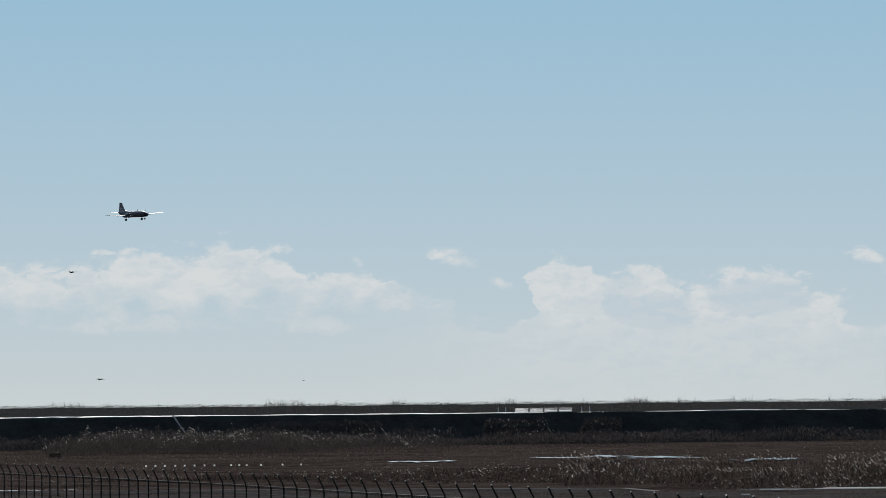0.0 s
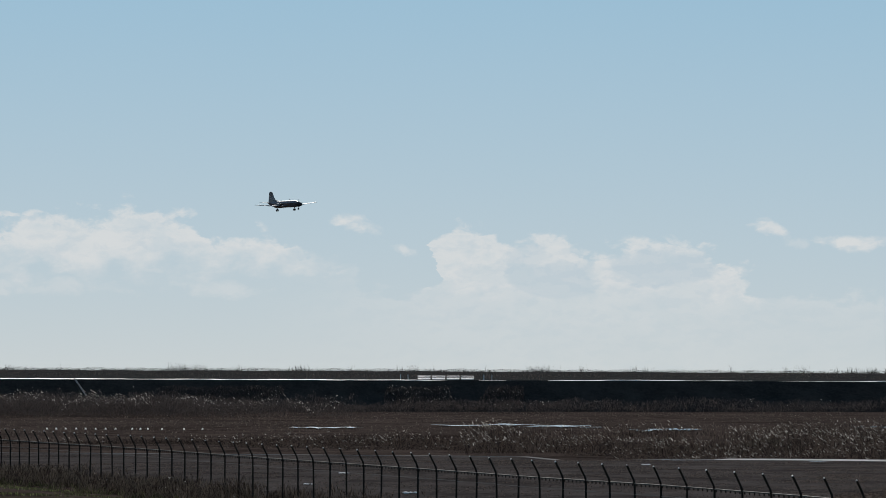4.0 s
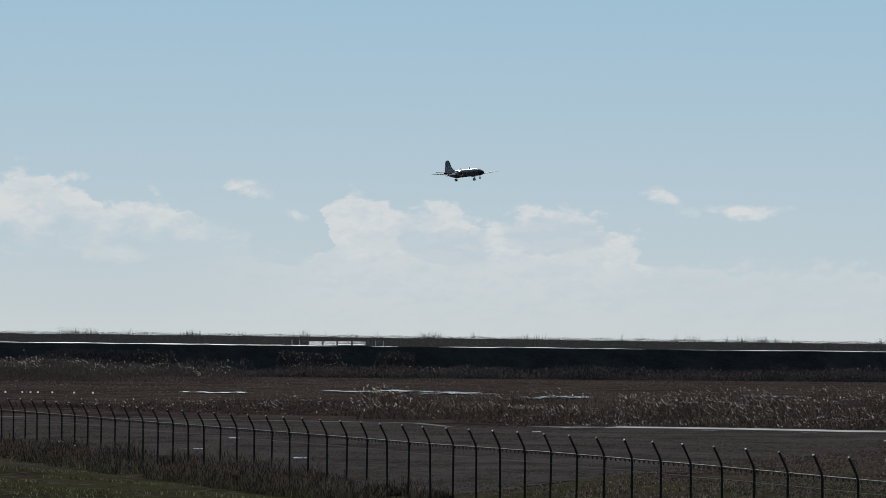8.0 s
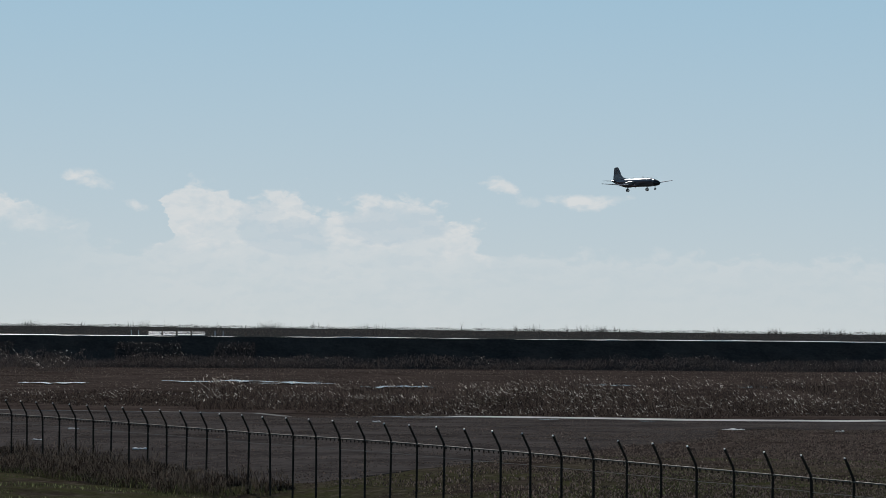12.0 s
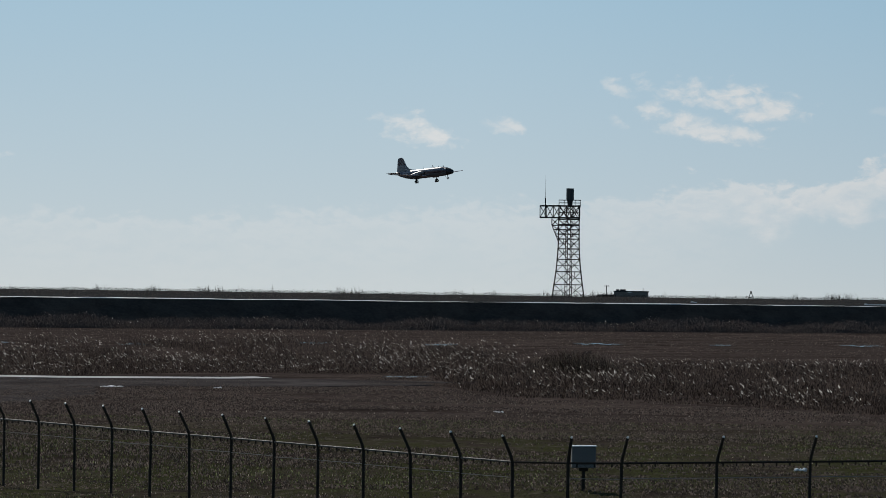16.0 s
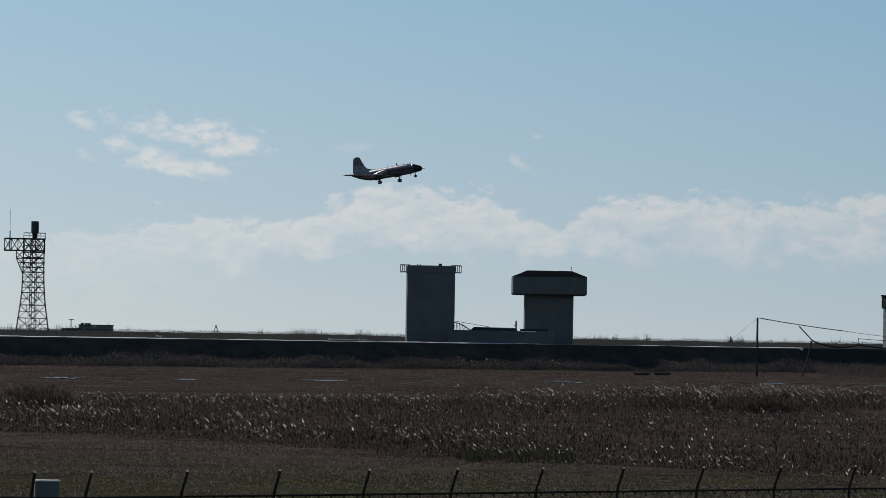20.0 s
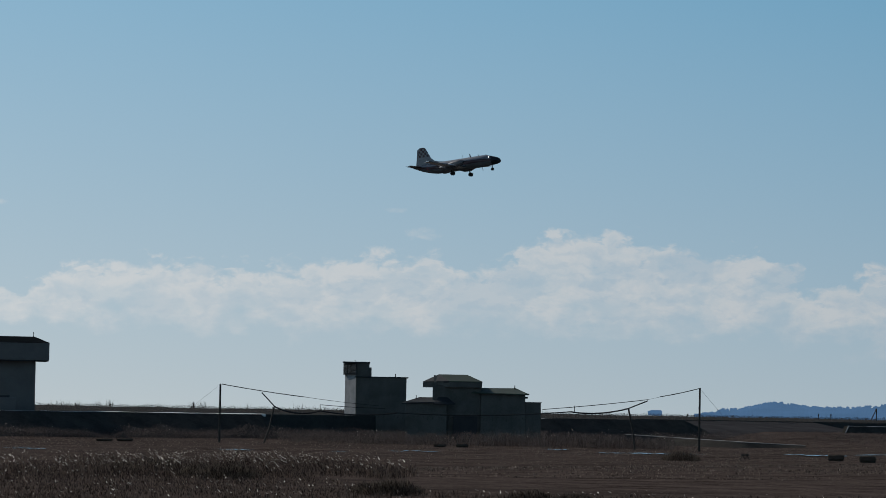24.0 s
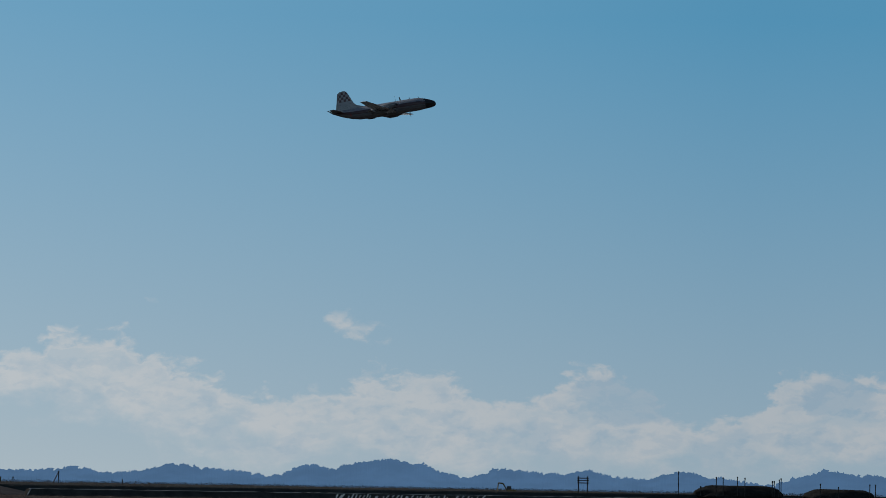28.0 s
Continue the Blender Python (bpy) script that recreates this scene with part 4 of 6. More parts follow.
def pump_house():
    D = 652.0
    deg = D * math.pi / 180
    t = thing("pump_house", "grey pump house with raised gabled hall and side block", "building", facing(15.4, D, FIELD_Z))
    base = EYE[2] - FIELD_Z

    def z_of(e):
        return base + D * math.tan(radians(e))

    x = lambda a: (a - 15.4) * deg
    # raised hall: the gable shows to the west, the long eave to the south
    part("hall", boxed(x(14.765), x(15.55), .3, 8.5, -.3, z_of(.30), .05), OLIVE_WALL, t)
    part("hall_gable", prism([(0, z_of(.29)), (4.6, z_of(.29)), (4.6, z_of(.34)), (2.4, z_of(.455)), (0, z_of(.345))], x(15.2) - x(14.78),
                             Matrix.Translation((x(14.78), 6.2, 0)) @ Euler((0, 0, radians(-90))).to_matrix().to_4x4()), OLIVE_WALL, t)
    ridge_l, ridge_r = (x(14.86), 3.9, z_of(.472)), (x(15.32), 3.9, z_of(.472))
    eave = z_of(.362)

    def slab(name, corners, material, thick=.18):
        up = Vector((0, 0, thick))
        return part(name, loft([[Vector(c) - up for c in corners], [Vector(c) for c in corners]]), material, t, "grey green sheet metal roof" if material is ROOF_METAL else "")

    slab("roof_south", [(x(15.03), -.6, eave), (x(15.57), -.6, eave), ridge_r, ridge_l], ROOF_METAL)
    slab("roof_north", [ridge_l, ridge_r, (x(15.57), 8.6, eave), (x(14.62), 8.6, eave)], ROOF_METAL)
    slab("roof_west", [(x(14.6), 4.4, z_of(.35)), (x(15.03), -.6, eave), ridge_l, (x(14.66), 8.4, z_of(.36))], DARK_CLAD, .3)
    slab("roof_east", [(x(15.57), -.6, eave), (x(15.57), 8.6, eave), ridge_r], ROOF_METAL)
    part("eave_band", boxed(x(15.03), x(15.565), -.55, .3, z_of(.262), eave - .1, .03), OLIVE_WALL, t)
    part("gable_band", loft([[(x(14.6), 4.2, z_of(.255)), (x(15.03), -.55, z_of(.262)), (x(15.1), .4, z_of(.262)), (x(14.8), 4.6, z_of(.255))],
                             [(x(14.6), 4.2, z_of(.345)), (x(15.03), -.55, z_of(.355)), (x(15.1), .4, z_of(.355)), (x(14.8), 4.6, z_of(.345))]]), OLIVE_WALL, t)
    # long hall to the east
    part("long_hall", boxed(x(15.55), x(16.27), -.1, 8, -.3, z_of(.19), .05), OLIVE_WALL, t)
    slab("long_roof", [(x(15.39), -.9, z_of(.185)), (x(16.33), -.9, z_of(.172)), (x(16.12), 4.5, z_of(.268)), (x(15.56), 4.5, z_of(.262))], ROOF_METAL)
    slab("long_roof_east", [(x(16.33), -.9, z_of(.172)), (x(16.33), 8.2, z_of(.172)), (x(16.12), 4.5, z_of(.268))], DARK_CLAD)
    part("gutter_box", boxed(x(16.27), x(16.31), .5, 2, z_of(.1), z_of(.13)), DARK_CLAD, t)
    part("side_block", boxed(x(16.27), x(16.525), .2, 7, -.3, z_of(.034), .05), OLIVE_WALL, t)
    part("side_roof", boxed(x(16.25), x(16.54), 0, 7.2, z_of(.034), z_of(.045), .03), DARK_CLAD, t)
    # lean-tos to the west
    part("lean_to", boxed(x(14.33), x(15.0), -1.2, 5, -.3, z_of(.02), .05), OLIVE_WALL, t)
    slab("lean_to_roof", [(x(14.27), -1.6, z_of(0.0)), (x(15.02), -1.6, z_of(.03)), (x(14.77), 3, z_of(.095)), (x(14.55), 3, z_of(.095))], DARK_CLAD, .25)
    slab("door_canopy", [(x(14.78), -2.1, z_of(-.005)), (x(15.14), -2.1, z_of(.0)), (x(15.0), .3, z_of(.1)), (x(14.86), .3, z_of(.1))], DARK_CLAD, .2)
    part("vent", beamed((x(16.1), 3.5, z_of(.25)), (x(16.1), 3.5, z_of(.31)), .09, 5), STEEL, t)
    part("aerial", beamed((x(14.5), 1.5, z_of(.06)), (x(14.5), 1.5, z_of(.13)), .06, 5), STEEL, t)
    part("water_gate", boxed(x(15.1), x(15.5), -.25, .2, -.3, z_of(-.2)), DARK_CLAD, t)


stair_house()
pump_house()


def equipment_shed():
    D = 1120.0
    deg = D * math.pi / 180
    t = thing("equipment_shed", "long dark low shed on the far side of the field", "shed", facing(.64, D, FIELD_Z))
    base = EYE[2] - FIELD_Z
    z_of = lambda e: base + D * math.tan(radians(e))
    x = lambda a: (a - .64) * deg
    part("body", boxed(x(.36), x(.915), 0, 6, -.3, z_of(-.07), .05), CABINET, t)
    part("roof", boxed(x(.35), x(.925), -.3, 6.3, z_of(-.07), z_of(-.055), .03), DARK_CLAD, t)
    for a in (.39, .45, .5):
        part("roof_unit", boxed(x(a), x(a) + 1.0, 1, 3, z_of(-.056), z_of(-.03), .1), DARK_CLAD, t)
    part("sign", boxed(x(.58), x(.64), -.1, -.02, z_of(-.085), z_of(-.07)), WHITE_PAINT, t, "small white plate")
    part("low_wing", boxed(x(.08), x(.36), 1, 5, -.3, z_of(-.115), .05), CABINET, t)
    part("pole", beamed((x(.235), 0, 0), (x(.235), 0, z_of(.03)), .14, 5), DARK_CLAD, t)
    part("crossarm", beamed((x(.2), 0, z_of(.02)), (x(.28), 0, z_of(.022)), .1, 4), DARK_CLAD, t)
    part("aerial", beamed((x(.83), 2, z_of(-.06)), (x(.83), 2, z_of(-.01)), .07, 4), DARK_CLAD, t)


equipment_shed()


# ---- the airliner: Y forward, X starboard, Z up ----
def ring(y, r, z, n=20, flat=1.0):
    return [(r * math.cos(2 * math.pi * i / n), y, z + r * flat * math.sin(2 * math.pi * i / n)) for i in range(n)]


STATIONS = [(11.5, .12, -.46), (11.4, .4, -.44), (11.05, .69, -.39), (10.3, .95, -.3), (9.4, 1.14, -.18), (8.5, 1.27, -.07), (7.6, 1.46, 0),
            (6.5, 1.52, .03), (3, 1.53, .05), (-1, 1.53, .05), (-5, 1.53, .05), (-7.2, 1.44, .1), (-9.2, 1.2, .27), (-11.2, .86, .55),
            (-12.6, .55, .82), (-13.7, .28, 1.05), (-14.4, .08, 1.2)]


def hull_slice(y0, y1, lo, hi, parent, name, material, label="", grow=0.0):
    """Part of the hull between two stations and two angles (degrees round the section)."""
    ys = [y1] + [s[0] for s in STATIONS if y0 < s[0] < y1] + [y0]
    rows = []
    for y in ys:
        for (ya, ra, za), (yb, rb, zb) in zip(STATIONS, STATIONS[1:]):
            if yb <= y <= ya:
                f = (ya - y) / (ya - yb)
                r, z = ra + (rb - ra) * f + grow, za + (zb - za) * f
                break
        n = 10
        rows.append([(r * math.cos(radians(lo + (hi - lo) * i / n)), y, z + r * math.sin(radians(lo + (hi - lo) * i / n))) for i in range(n + 1)])
    bm = loft(rows, cap=False, closed=False)
    if grow:
        bmesh.ops.solidify(bm, geom=bm.faces[:], thickness=.012)
    return part(name, bm, material, parent, label, smooth=True)


def airfoil(y_lead, chord, x, z, thick):
    """Closed section in the Y-Z plane."""
    shape = [(0, 0), (.06, .55), (.2, .9), (.4, 1.0), (.7, .6), (1.0, .04), (.7, -.2), (.35, -.35), (.1, -.32)]
    return [(x, y_lead - c * chord, z + h * thick / 2) for c, h in shape]


def airliner():
    p = thing("airliner", "twin turboprop airliner in white and dark paint, wheels down, flying low", "airplane")
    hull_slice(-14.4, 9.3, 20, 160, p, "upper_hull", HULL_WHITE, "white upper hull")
    hull_slice(-14.4, 9.3, 160, 190, p, "stripe", HULL_BAND, "dark red stripe along the windows")
    hull_slice(-14.4, 9.3, -10, 20, p, "stripe", HULL_BAND, "dark red stripe along the windows")
    hull_slice(-14.4, 9.3, 190, 350, p, "belly", HULL_GREY, "light grey belly")
    hull_slice(9.3, 11.5, 0, 360, p, "nose_cone", HULL_DARK, "black nose cone")
    hull_slice(8.55, 9.3, 35, 145, p, "windscreen", GLASS, "dark cockpit windscreen", grow=.015)
    for side in (1, -1):
        for i in range(14):
            y = 6.6 - i * 1.02
            bm = bmesh.new()
            bmesh.ops.create_circle(bm, cap_ends=True, segments=8, radius=.19)
            bmesh.ops.solidify(bm, geom=bm.faces[:], thickness=.03)
            bmesh.ops.transform(bm, matrix=Matrix.Translation((side * 1.43, y, .3)) @ Euler((0, radians(90), 0)).to_matrix().to_4x4(), verts=bm.verts)
            part("cabin_window", bm, GLASS, p)
        bm = bmesh.new()
        bmesh.ops.create_circle(bm, cap_ends=True, segments=16, radius=.5)
        bmesh.ops.solidify(bm, geom=bm.faces[:], thickness=.03)
        bmesh.ops.transform(bm, matrix=Matrix.Translation((side * 1.13, -8.9, .2)) @ Euler((0, radians(90), radians(side * 7))).to_matrix().to_4x4(), verts=bm.verts)
        part("roundel", bm, HULL_RED, p, "red disc")
        # wing in inner and outer panels, with dihedral
        bm = loft([airfoil(2.1, 4.0, side * 1.0, -1.0, .75), airfoil(2.0, 3.8, side * 4.8, -.75, .62), airfoil(.3, 1.5, side * 17, .25, .24)])
        wing = part("wing", bm, BARE_METAL, p, "bare metal wing underside")
        # pale skin above, metal below: lit top and dark underside are put into the materials
        top = [(2.1, 4.0, 1.0, -1.0, .75), (2.0, 3.8, 4.8, -.75, .62), (.3, 1.5, 17, .25, .24)]
        part("upper_skin", loft([[(x, y, z + k) for k in (.004, .02) for x, y, z in (airfoil(a, b, side * c, d, e)[1:6][::1 if k < .01 else -1])] for a, b, c, d, e in top]), WING_TOP, wing, "pale sunlit upper wing skin")
        part("flap", loft([airfoil(-1.75, 1.0, side * 1.6, -1.22, .14), airfoil(-1.7, .95, side * 8.5, -.72, .12)]), HULL_GREY, wing, "lowered flap")
        part("wing_edge", loft([airfoil(2.16, .45, side * 1.4, -.96, .44), airfoil(.35, .22, side * 16.95, .25, .15)]), HULL_DARK, wing, "black de-icing edge")
        tail = part("tailplane", loft([airfoil(-11.1, 2.5, side * .4, .95, .34), airfoil(-11.8, 1.25, side * 4.9, 1.25, .16)]), HULL_GREY, p)
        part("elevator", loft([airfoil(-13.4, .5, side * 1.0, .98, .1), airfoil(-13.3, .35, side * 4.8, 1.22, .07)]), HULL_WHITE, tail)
        # engine
        n = 14
        bm = loft([[(side * 4.75 + r * math.cos(2 * math.pi * i / n), y, z + r * h * math.sin(2 * math.pi * i / n)) for i in range(n)]
                   for y, r, z, h in ((3.35, .34, .15, 1), (3.1, .55, .12, 1), (2.0, .7, 0, 1.1), (.2, .75, -.4, 1.4), (-1.6, .65, -.65, 1.35), (-3.0, .4, -.55, 1.1), (-3.9, .1, -.35, 1))])
        nac = part("engine", bm, HULL_GREY, p, "engine pod", smooth=True)
        part("exhaust", beamed((side * 4.75, -2.9, -.5), (side * 4.75, -4.1, -.42), .2, 10), HULL_DARK, nac)
        part("intake", beamed((side * 4.75, 3.2, -.4), (side * 4.75, 2.4, -.5), .22, 10), HULL_DARK, nac)
        prop = part("propeller", beamed((0, -.05, 0), (0, .5, 0), .3, 12, .04), HULL_DARK, p, "dark propeller spinner")
        prop.location = (side * 4.75, 3.4, .15)
        for k in range(4):
            bm = bmesh.new()
            box(bm, -.07, .07, -.02, .02, .2, 2.05, .02, m=Euler((0, radians(90 * k + 12), 0)).to_matrix().to_4x4() @ Euler((0, 0, radians(30))).to_matrix().to_4x4())
            part("blade", bm, HULL_DARK, prop)
        PROPS.append(prop)
        # main gear
        leg = part("main_gear", beamed((0, 0, 0), (0, 0, -1.2), .15, 8), STEEL, p, "steel undercarriage leg")
        leg.location = (side * 4.75, -.4, -1.35)
        part("drag_strut", beamed((0, 0, -.8), (0, .8, -.1), .06, 6), STEEL, leg)
        for dx in (-.3, .3):
            wheel = part("wheel", wheel_mesh(.52, .3), BLACK_RUBBER, leg, "black tyre", smooth=True)
            wheel.location = (dx, 0, -1.2)
        part("axle", beamed((-.34, 0, -1.2), (.34, 0, -1.2), .07, 6), STEEL, leg)
        GEAR.append((leg, 88))
    nose = part("nose_gear", beamed((0, 0, 0), (0, 0, -1.25), .11, 8), STEEL, p, "steel nose wheel leg")
    nose.location = (0, 8.95, -1.1)
    for dx in (-.2, .2):
        wheel = part("wheel", wheel_mesh(.36, .18), BLACK_RUBBER, nose, "black tyre", smooth=True)
        wheel.location = (dx, 0, -1.25)
    part("axle", beamed((-.24, 0, -1.25), (.24, 0, -1.25), .05, 6), STEEL, nose)
    NOSE.append(nose)
    # fin with a long fillet
    fin_low = [(-4.2, 1.5), (-6.2, 1.72), (-7.8, 2.2), (-8.6, 2.9), (-12.5, 2.9), (-12.6, .95), (-8.6, 1.0)]
    fin_top = [(-8.6, 2.9), (-9.8, 5.3), (-10.1, 5.75), (-10.6, 5.95), (-11.6, 5.9), (-12.05, 5.65), (-12.5, 2.9)]

    def upright(shape, w0, name, material, label):
        def cross(y, z, s):
            return (s * w0 * (1 - .55 * max(0.0, (z - 1) / 5)), y, z)
        return part(name, loft([[cross(y, z, -1) for y, z in shape], [cross(y, z, 1) for y, z in shape]]), material, p, label)

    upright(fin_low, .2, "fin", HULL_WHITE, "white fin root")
    upright(fin_top, .2, "fin_tip", CHECK, "fin top in dark red and white checks")
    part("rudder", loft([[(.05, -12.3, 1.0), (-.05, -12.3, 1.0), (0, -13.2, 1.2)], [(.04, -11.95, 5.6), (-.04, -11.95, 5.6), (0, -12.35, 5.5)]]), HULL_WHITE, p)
    for y, h, r in ((5.4, .55, .08), (3.0, .95, .17), (7.6, .35, .07)):
        part("aerial", beamed((0, y, 1.4), (0, y - .2, 1.4 + h), r, 5, r * .7), HULL_DARK, p)
    part("aerial_pod", boxed(-.25, .25, -5.4, -3.6, -1.62, -1.3, .1), HULL_DARK, p)
    return p


def wheel_mesh(r, w):
    bm = bmesh.new()
    prof = [(r * .55, w / 2), (r * .9, w / 2), (r, w * .3), (r, -w * .3), (r * .9, -w / 2), (r * .55, -w / 2)]
    n = 16
    rows = [[(x, q * math.cos(2 * math.pi * i / n), q * math.sin(2 * math.pi * i / n)) for q, x in prof] for i in range(n + 1)]
    b2 = loft([[Vector(v) for v in row] for row in rows], cap=False)
    bm.free()
    return b2


def check_material():
    m = bpy.data.materials.new("chequered fin paint")
    m.use_nodes = True
    g = Graph(m.node_tree)
    out = g.node("ShaderNodeOutputMaterial")
    p = g.node("ShaderNodeBsdfPrincipled")
    pos = g.node("ShaderNodeTexCoord").outputs["Object"]
    sep = g.node("ShaderNodeSeparateXYZ")
    g.put(sep.inputs[0], pos)
    c = g.node("ShaderNodeTexChecker")
    g.put(c.inputs["Vector"], g.xyz(g.math("ADD", sep.outputs[1], .03), g.math("ADD", sep.outputs[2], .03), 0.25))
    c.inputs["Scale"].default_value = 1.75
    c.inputs["Color1"].default_value = rgb(.05, .012, .016)
    c.inputs["Color2"].default_value = rgb(.2, .205, .22)
    above = g.ramp(sep.outputs[2], 3.35, 3.36)
    g.put(p.inputs["Base Color"], g.mix(above, rgb(.2, .21, .23), c.outputs[0]))
    p.inputs["Roughness"].default_value = .35
    g.put(out.inputs[0], p.outputs[0])
    return m


CHECK = check_material()
PROPS, GEAR, NOSE = [], [], []
plane = airliner()


# ---- birds ----
def gull(name="gull"):
    b = thing(name, "backlit grey gull gliding on long thin spread wings", "bird", group="gulls over the field")
    part("body", loft([[(x * r, y, z * r) for x, z in ((1, 0), (.7, .7), (0, 1), (-.7, .7), (-1, 0), (-.7, -.7), (0, -1), (.7, -.7))]
                       for y, r in ((.27, .012), (.21, .045), (.08, .068), (-.12, .055), (-.3, .02))]), FEATHER, b, smooth=True)
    part("tail", boxed(-.05, .05, -.4, -.26, -.008, .008), FEATHER, b)
    wings = []
    for s in (1, -1):
        w = part("wing", loft([[(0, .09, 0), (0, -.08, 0), (0, 0, .025)], [(s * .28, .13, .07), (s * .28, -.02, .07), (s * .28, .05, .085)],
                               [(s * .5, .08, .055), (s * .5, -.01, .055), (s * .5, .04, .065)], [(s * .66, -.04, .01), (s * .66, -.06, .01), (s * .66, -.05, .014)]]), FEATHER, b)
        w.location = (s * .04, 0, .03)
        wings.append((w, s))
    return b, wings


# ---- far hills ----
def hill(points, d, name="wooded_hill", seed=1):
    """A wooded ridge: crest heights by bearing, broken by single crowns."""
    rng = random.Random(seed)
    b0, b1 = points[0][0], points[-1][0]
    n = int((b1 - b0) / .009)
    rings = []
    crowns = [(rng.uniform(b0, b1), rng.uniform(.025, .075), rng.uniform(.012, .042)) for _ in range(int((b1 - b0) * 26))]
    for i in range(n + 1):
        b = b0 + (b1 - b0) * i / n
        for (pa, ea), (pb, eb) in zip(points, points[1:]):
            if pa <= b <= pb:
                f = (b - pa) / max(1e-6, pb - pa)
                f = f * f * (3 - 2 * f)
                e = ea + (eb - ea) * f
                break
        u = noise.noise((b * 9, seed, 0)) * .022 + noise.noise((b * 26, seed, 5)) * .02 + noise.noise((b * 60, seed, 8)) * .012 + rng.uniform(-.006, .008)
        u = u * .5 + max([h * math.sqrt(1 - ((b - c) / w) ** 2) for c, w, h in crowns if abs(b - c) < w], default=0.0) - .012
        top = EYE[2] + d * math.tan(radians(max(e + u, -.09)))
        x, y = at(b, d)
        x2, y2 = at(b, d + 180)
        x3, y3 = at(b, d - 120)
        rings.append([(x3, y3, -9), (*at(b, d - 40), -9 + (top + 9) * .6), (x, y, top), (x2, y2, -9)])
    ob = tagged(link_mesh(name, loft(rings), BLUE_HAZE), "distant wooded hill, haze painted in as a blue glow", "hill", kind="structure")
    # single pines that stand clear of the ridge: trunk and two uneven tiers of crown
    vs, fs = [], []
    for k in range(int((b1 - b0) * 75)):
        b = rng.uniform(b0, b1)
        i = min(n, int((b - b0) / (b1 - b0) * n))
        z0 = rings[i][2][2]
        if z0 < EYE[2] - .02 * d / 57.3 or noise.noise((b * 2.3, seed, 3)) < -.12:
            continue
        x, y = at(b, d - 6)
        h = rng.uniform(.9, 2.5)
        r = rng.uniform(1.0, 2.1)
        c = Vector((x, y, z0 - 1.2))
        for low, high, wide in ((0, h, .2), (h * .2, h * .95, r), (h * .6, h * 1.2, r * .65)):
            o = Vector((rng.uniform(-.5, .5) * wide, 0, 0)) if wide > .2 else Vector()
            j = len(vs)
            mid = (low + high) / 2
            vs += [c + o + Vector((0, 0, low)), c + o + Vector((wide, 0, mid)), c + o + Vector((0, wide, mid)), c + o + Vector((-wide, 0, mid)), c + o + Vector((0, -wide, mid)), c + o + Vector((0, 0, high))]
            for q in range(4):
                fs += [(j, j + 1 + (q + 1) % 4, j + 1 + q), (j + 5, j + 1 + q, j + 1 + (q + 1) % 4)]
    me = bpy.data.meshes.new("ridge_pines")
    me.from_pydata([tuple(v) for v in vs], [], fs)
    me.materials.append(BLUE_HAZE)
    tagged(new("ridge_pines", me), "far pines along the ridge, haze painted in as a blue glow", "trees", kind="stuff")
    return ob


hill([(19.0, -.1), (19.6, -.02), (20.3, .085), (20.9, .04), (21.5, .03), (22.2, .105), (22.7, .01), (23.2, .05), (23.75, .18),
      (24.3, .12), (24.8, .08), (25.3, .01), (25.6, -.05)], 4550, "backdrop_hill_west", 3)
hill([(25.0, -.09), (25.4, .03), (25.95, .22), (26.3, .14), (26.7, .25), (27.15, .32), (27.7, .26), (28.2, .1), (28.6, .0)], 4500, "backdrop_hill_middle", 4)
hill([(28.2, -.06), (28.5, .05), (29.05, .19), (29.7, .14), (30.1, .13), (30.42, .19), (30.9, .1), (31.3, .07), (32.0, .19), (32.5, .13), (33.1, .04), (33.4, .02),
      (33.9, .16), (34.3, .27), (34.8, .2), (35.2, .19), (36.5, .15)], 4600, "backdrop_hill_east", 5)


# ---- sea wall, opening and track to the east ----
def sea_wall():
    x0, x1 = 284.0, 520.0
    rng = random.Random(8)
    rings = []
    n = 60
    for i in range(n + 1):
        x = x0 + (x1 - x0) * i / n
        t = 1.95 - .35 * i / n + rng.uniform(-.04, .04)
        rings.append([(x - (3.4 if i == 0 else 0), dike_y(x, -3.5), FIELD_Z - .2), (x, dike_y(x, 0), t), (x, dike_y(x, 3), t), (x, dike_y(x, 6), FIELD_Z - .2)])
    tagged(link_mesh("sea_wall", loft(rings), EARTH), "dark sloping wall with a pale top edge", "wall", kind="structure")
    rings = []
    for i in range(n * 2 + 1):
        x = x0 + (x1 - x0) * i / n / 2
        t = 1.98 - .35 * i / n / 2 + rng.uniform(-.05, .05)
        rings.append([(x, dike_y(x, 0), t - .1), (x, dike_y(x, 0), t + .03), (x, dike_y(x, 1.4), t + .05), (x, dike_y(x, 1.4), t - .1)])
    tagged(link_mesh("sea_wall_coping", loft(rings), CONCRETE), "grey concrete coping of the wall", "wall", kind="structure")
    a, b = Vector((x0 - 3.4, dike_y(x0, -3.6), FIELD_Z)), Vector((x0 - .1, dike_y(x0, -.1), 2.0))
    tagged(link_mesh("wall_end_edge", beamed(a, b, .13, 4), CONCRETE), "pale concrete edge at the end of the wall", "wall", kind="structure")


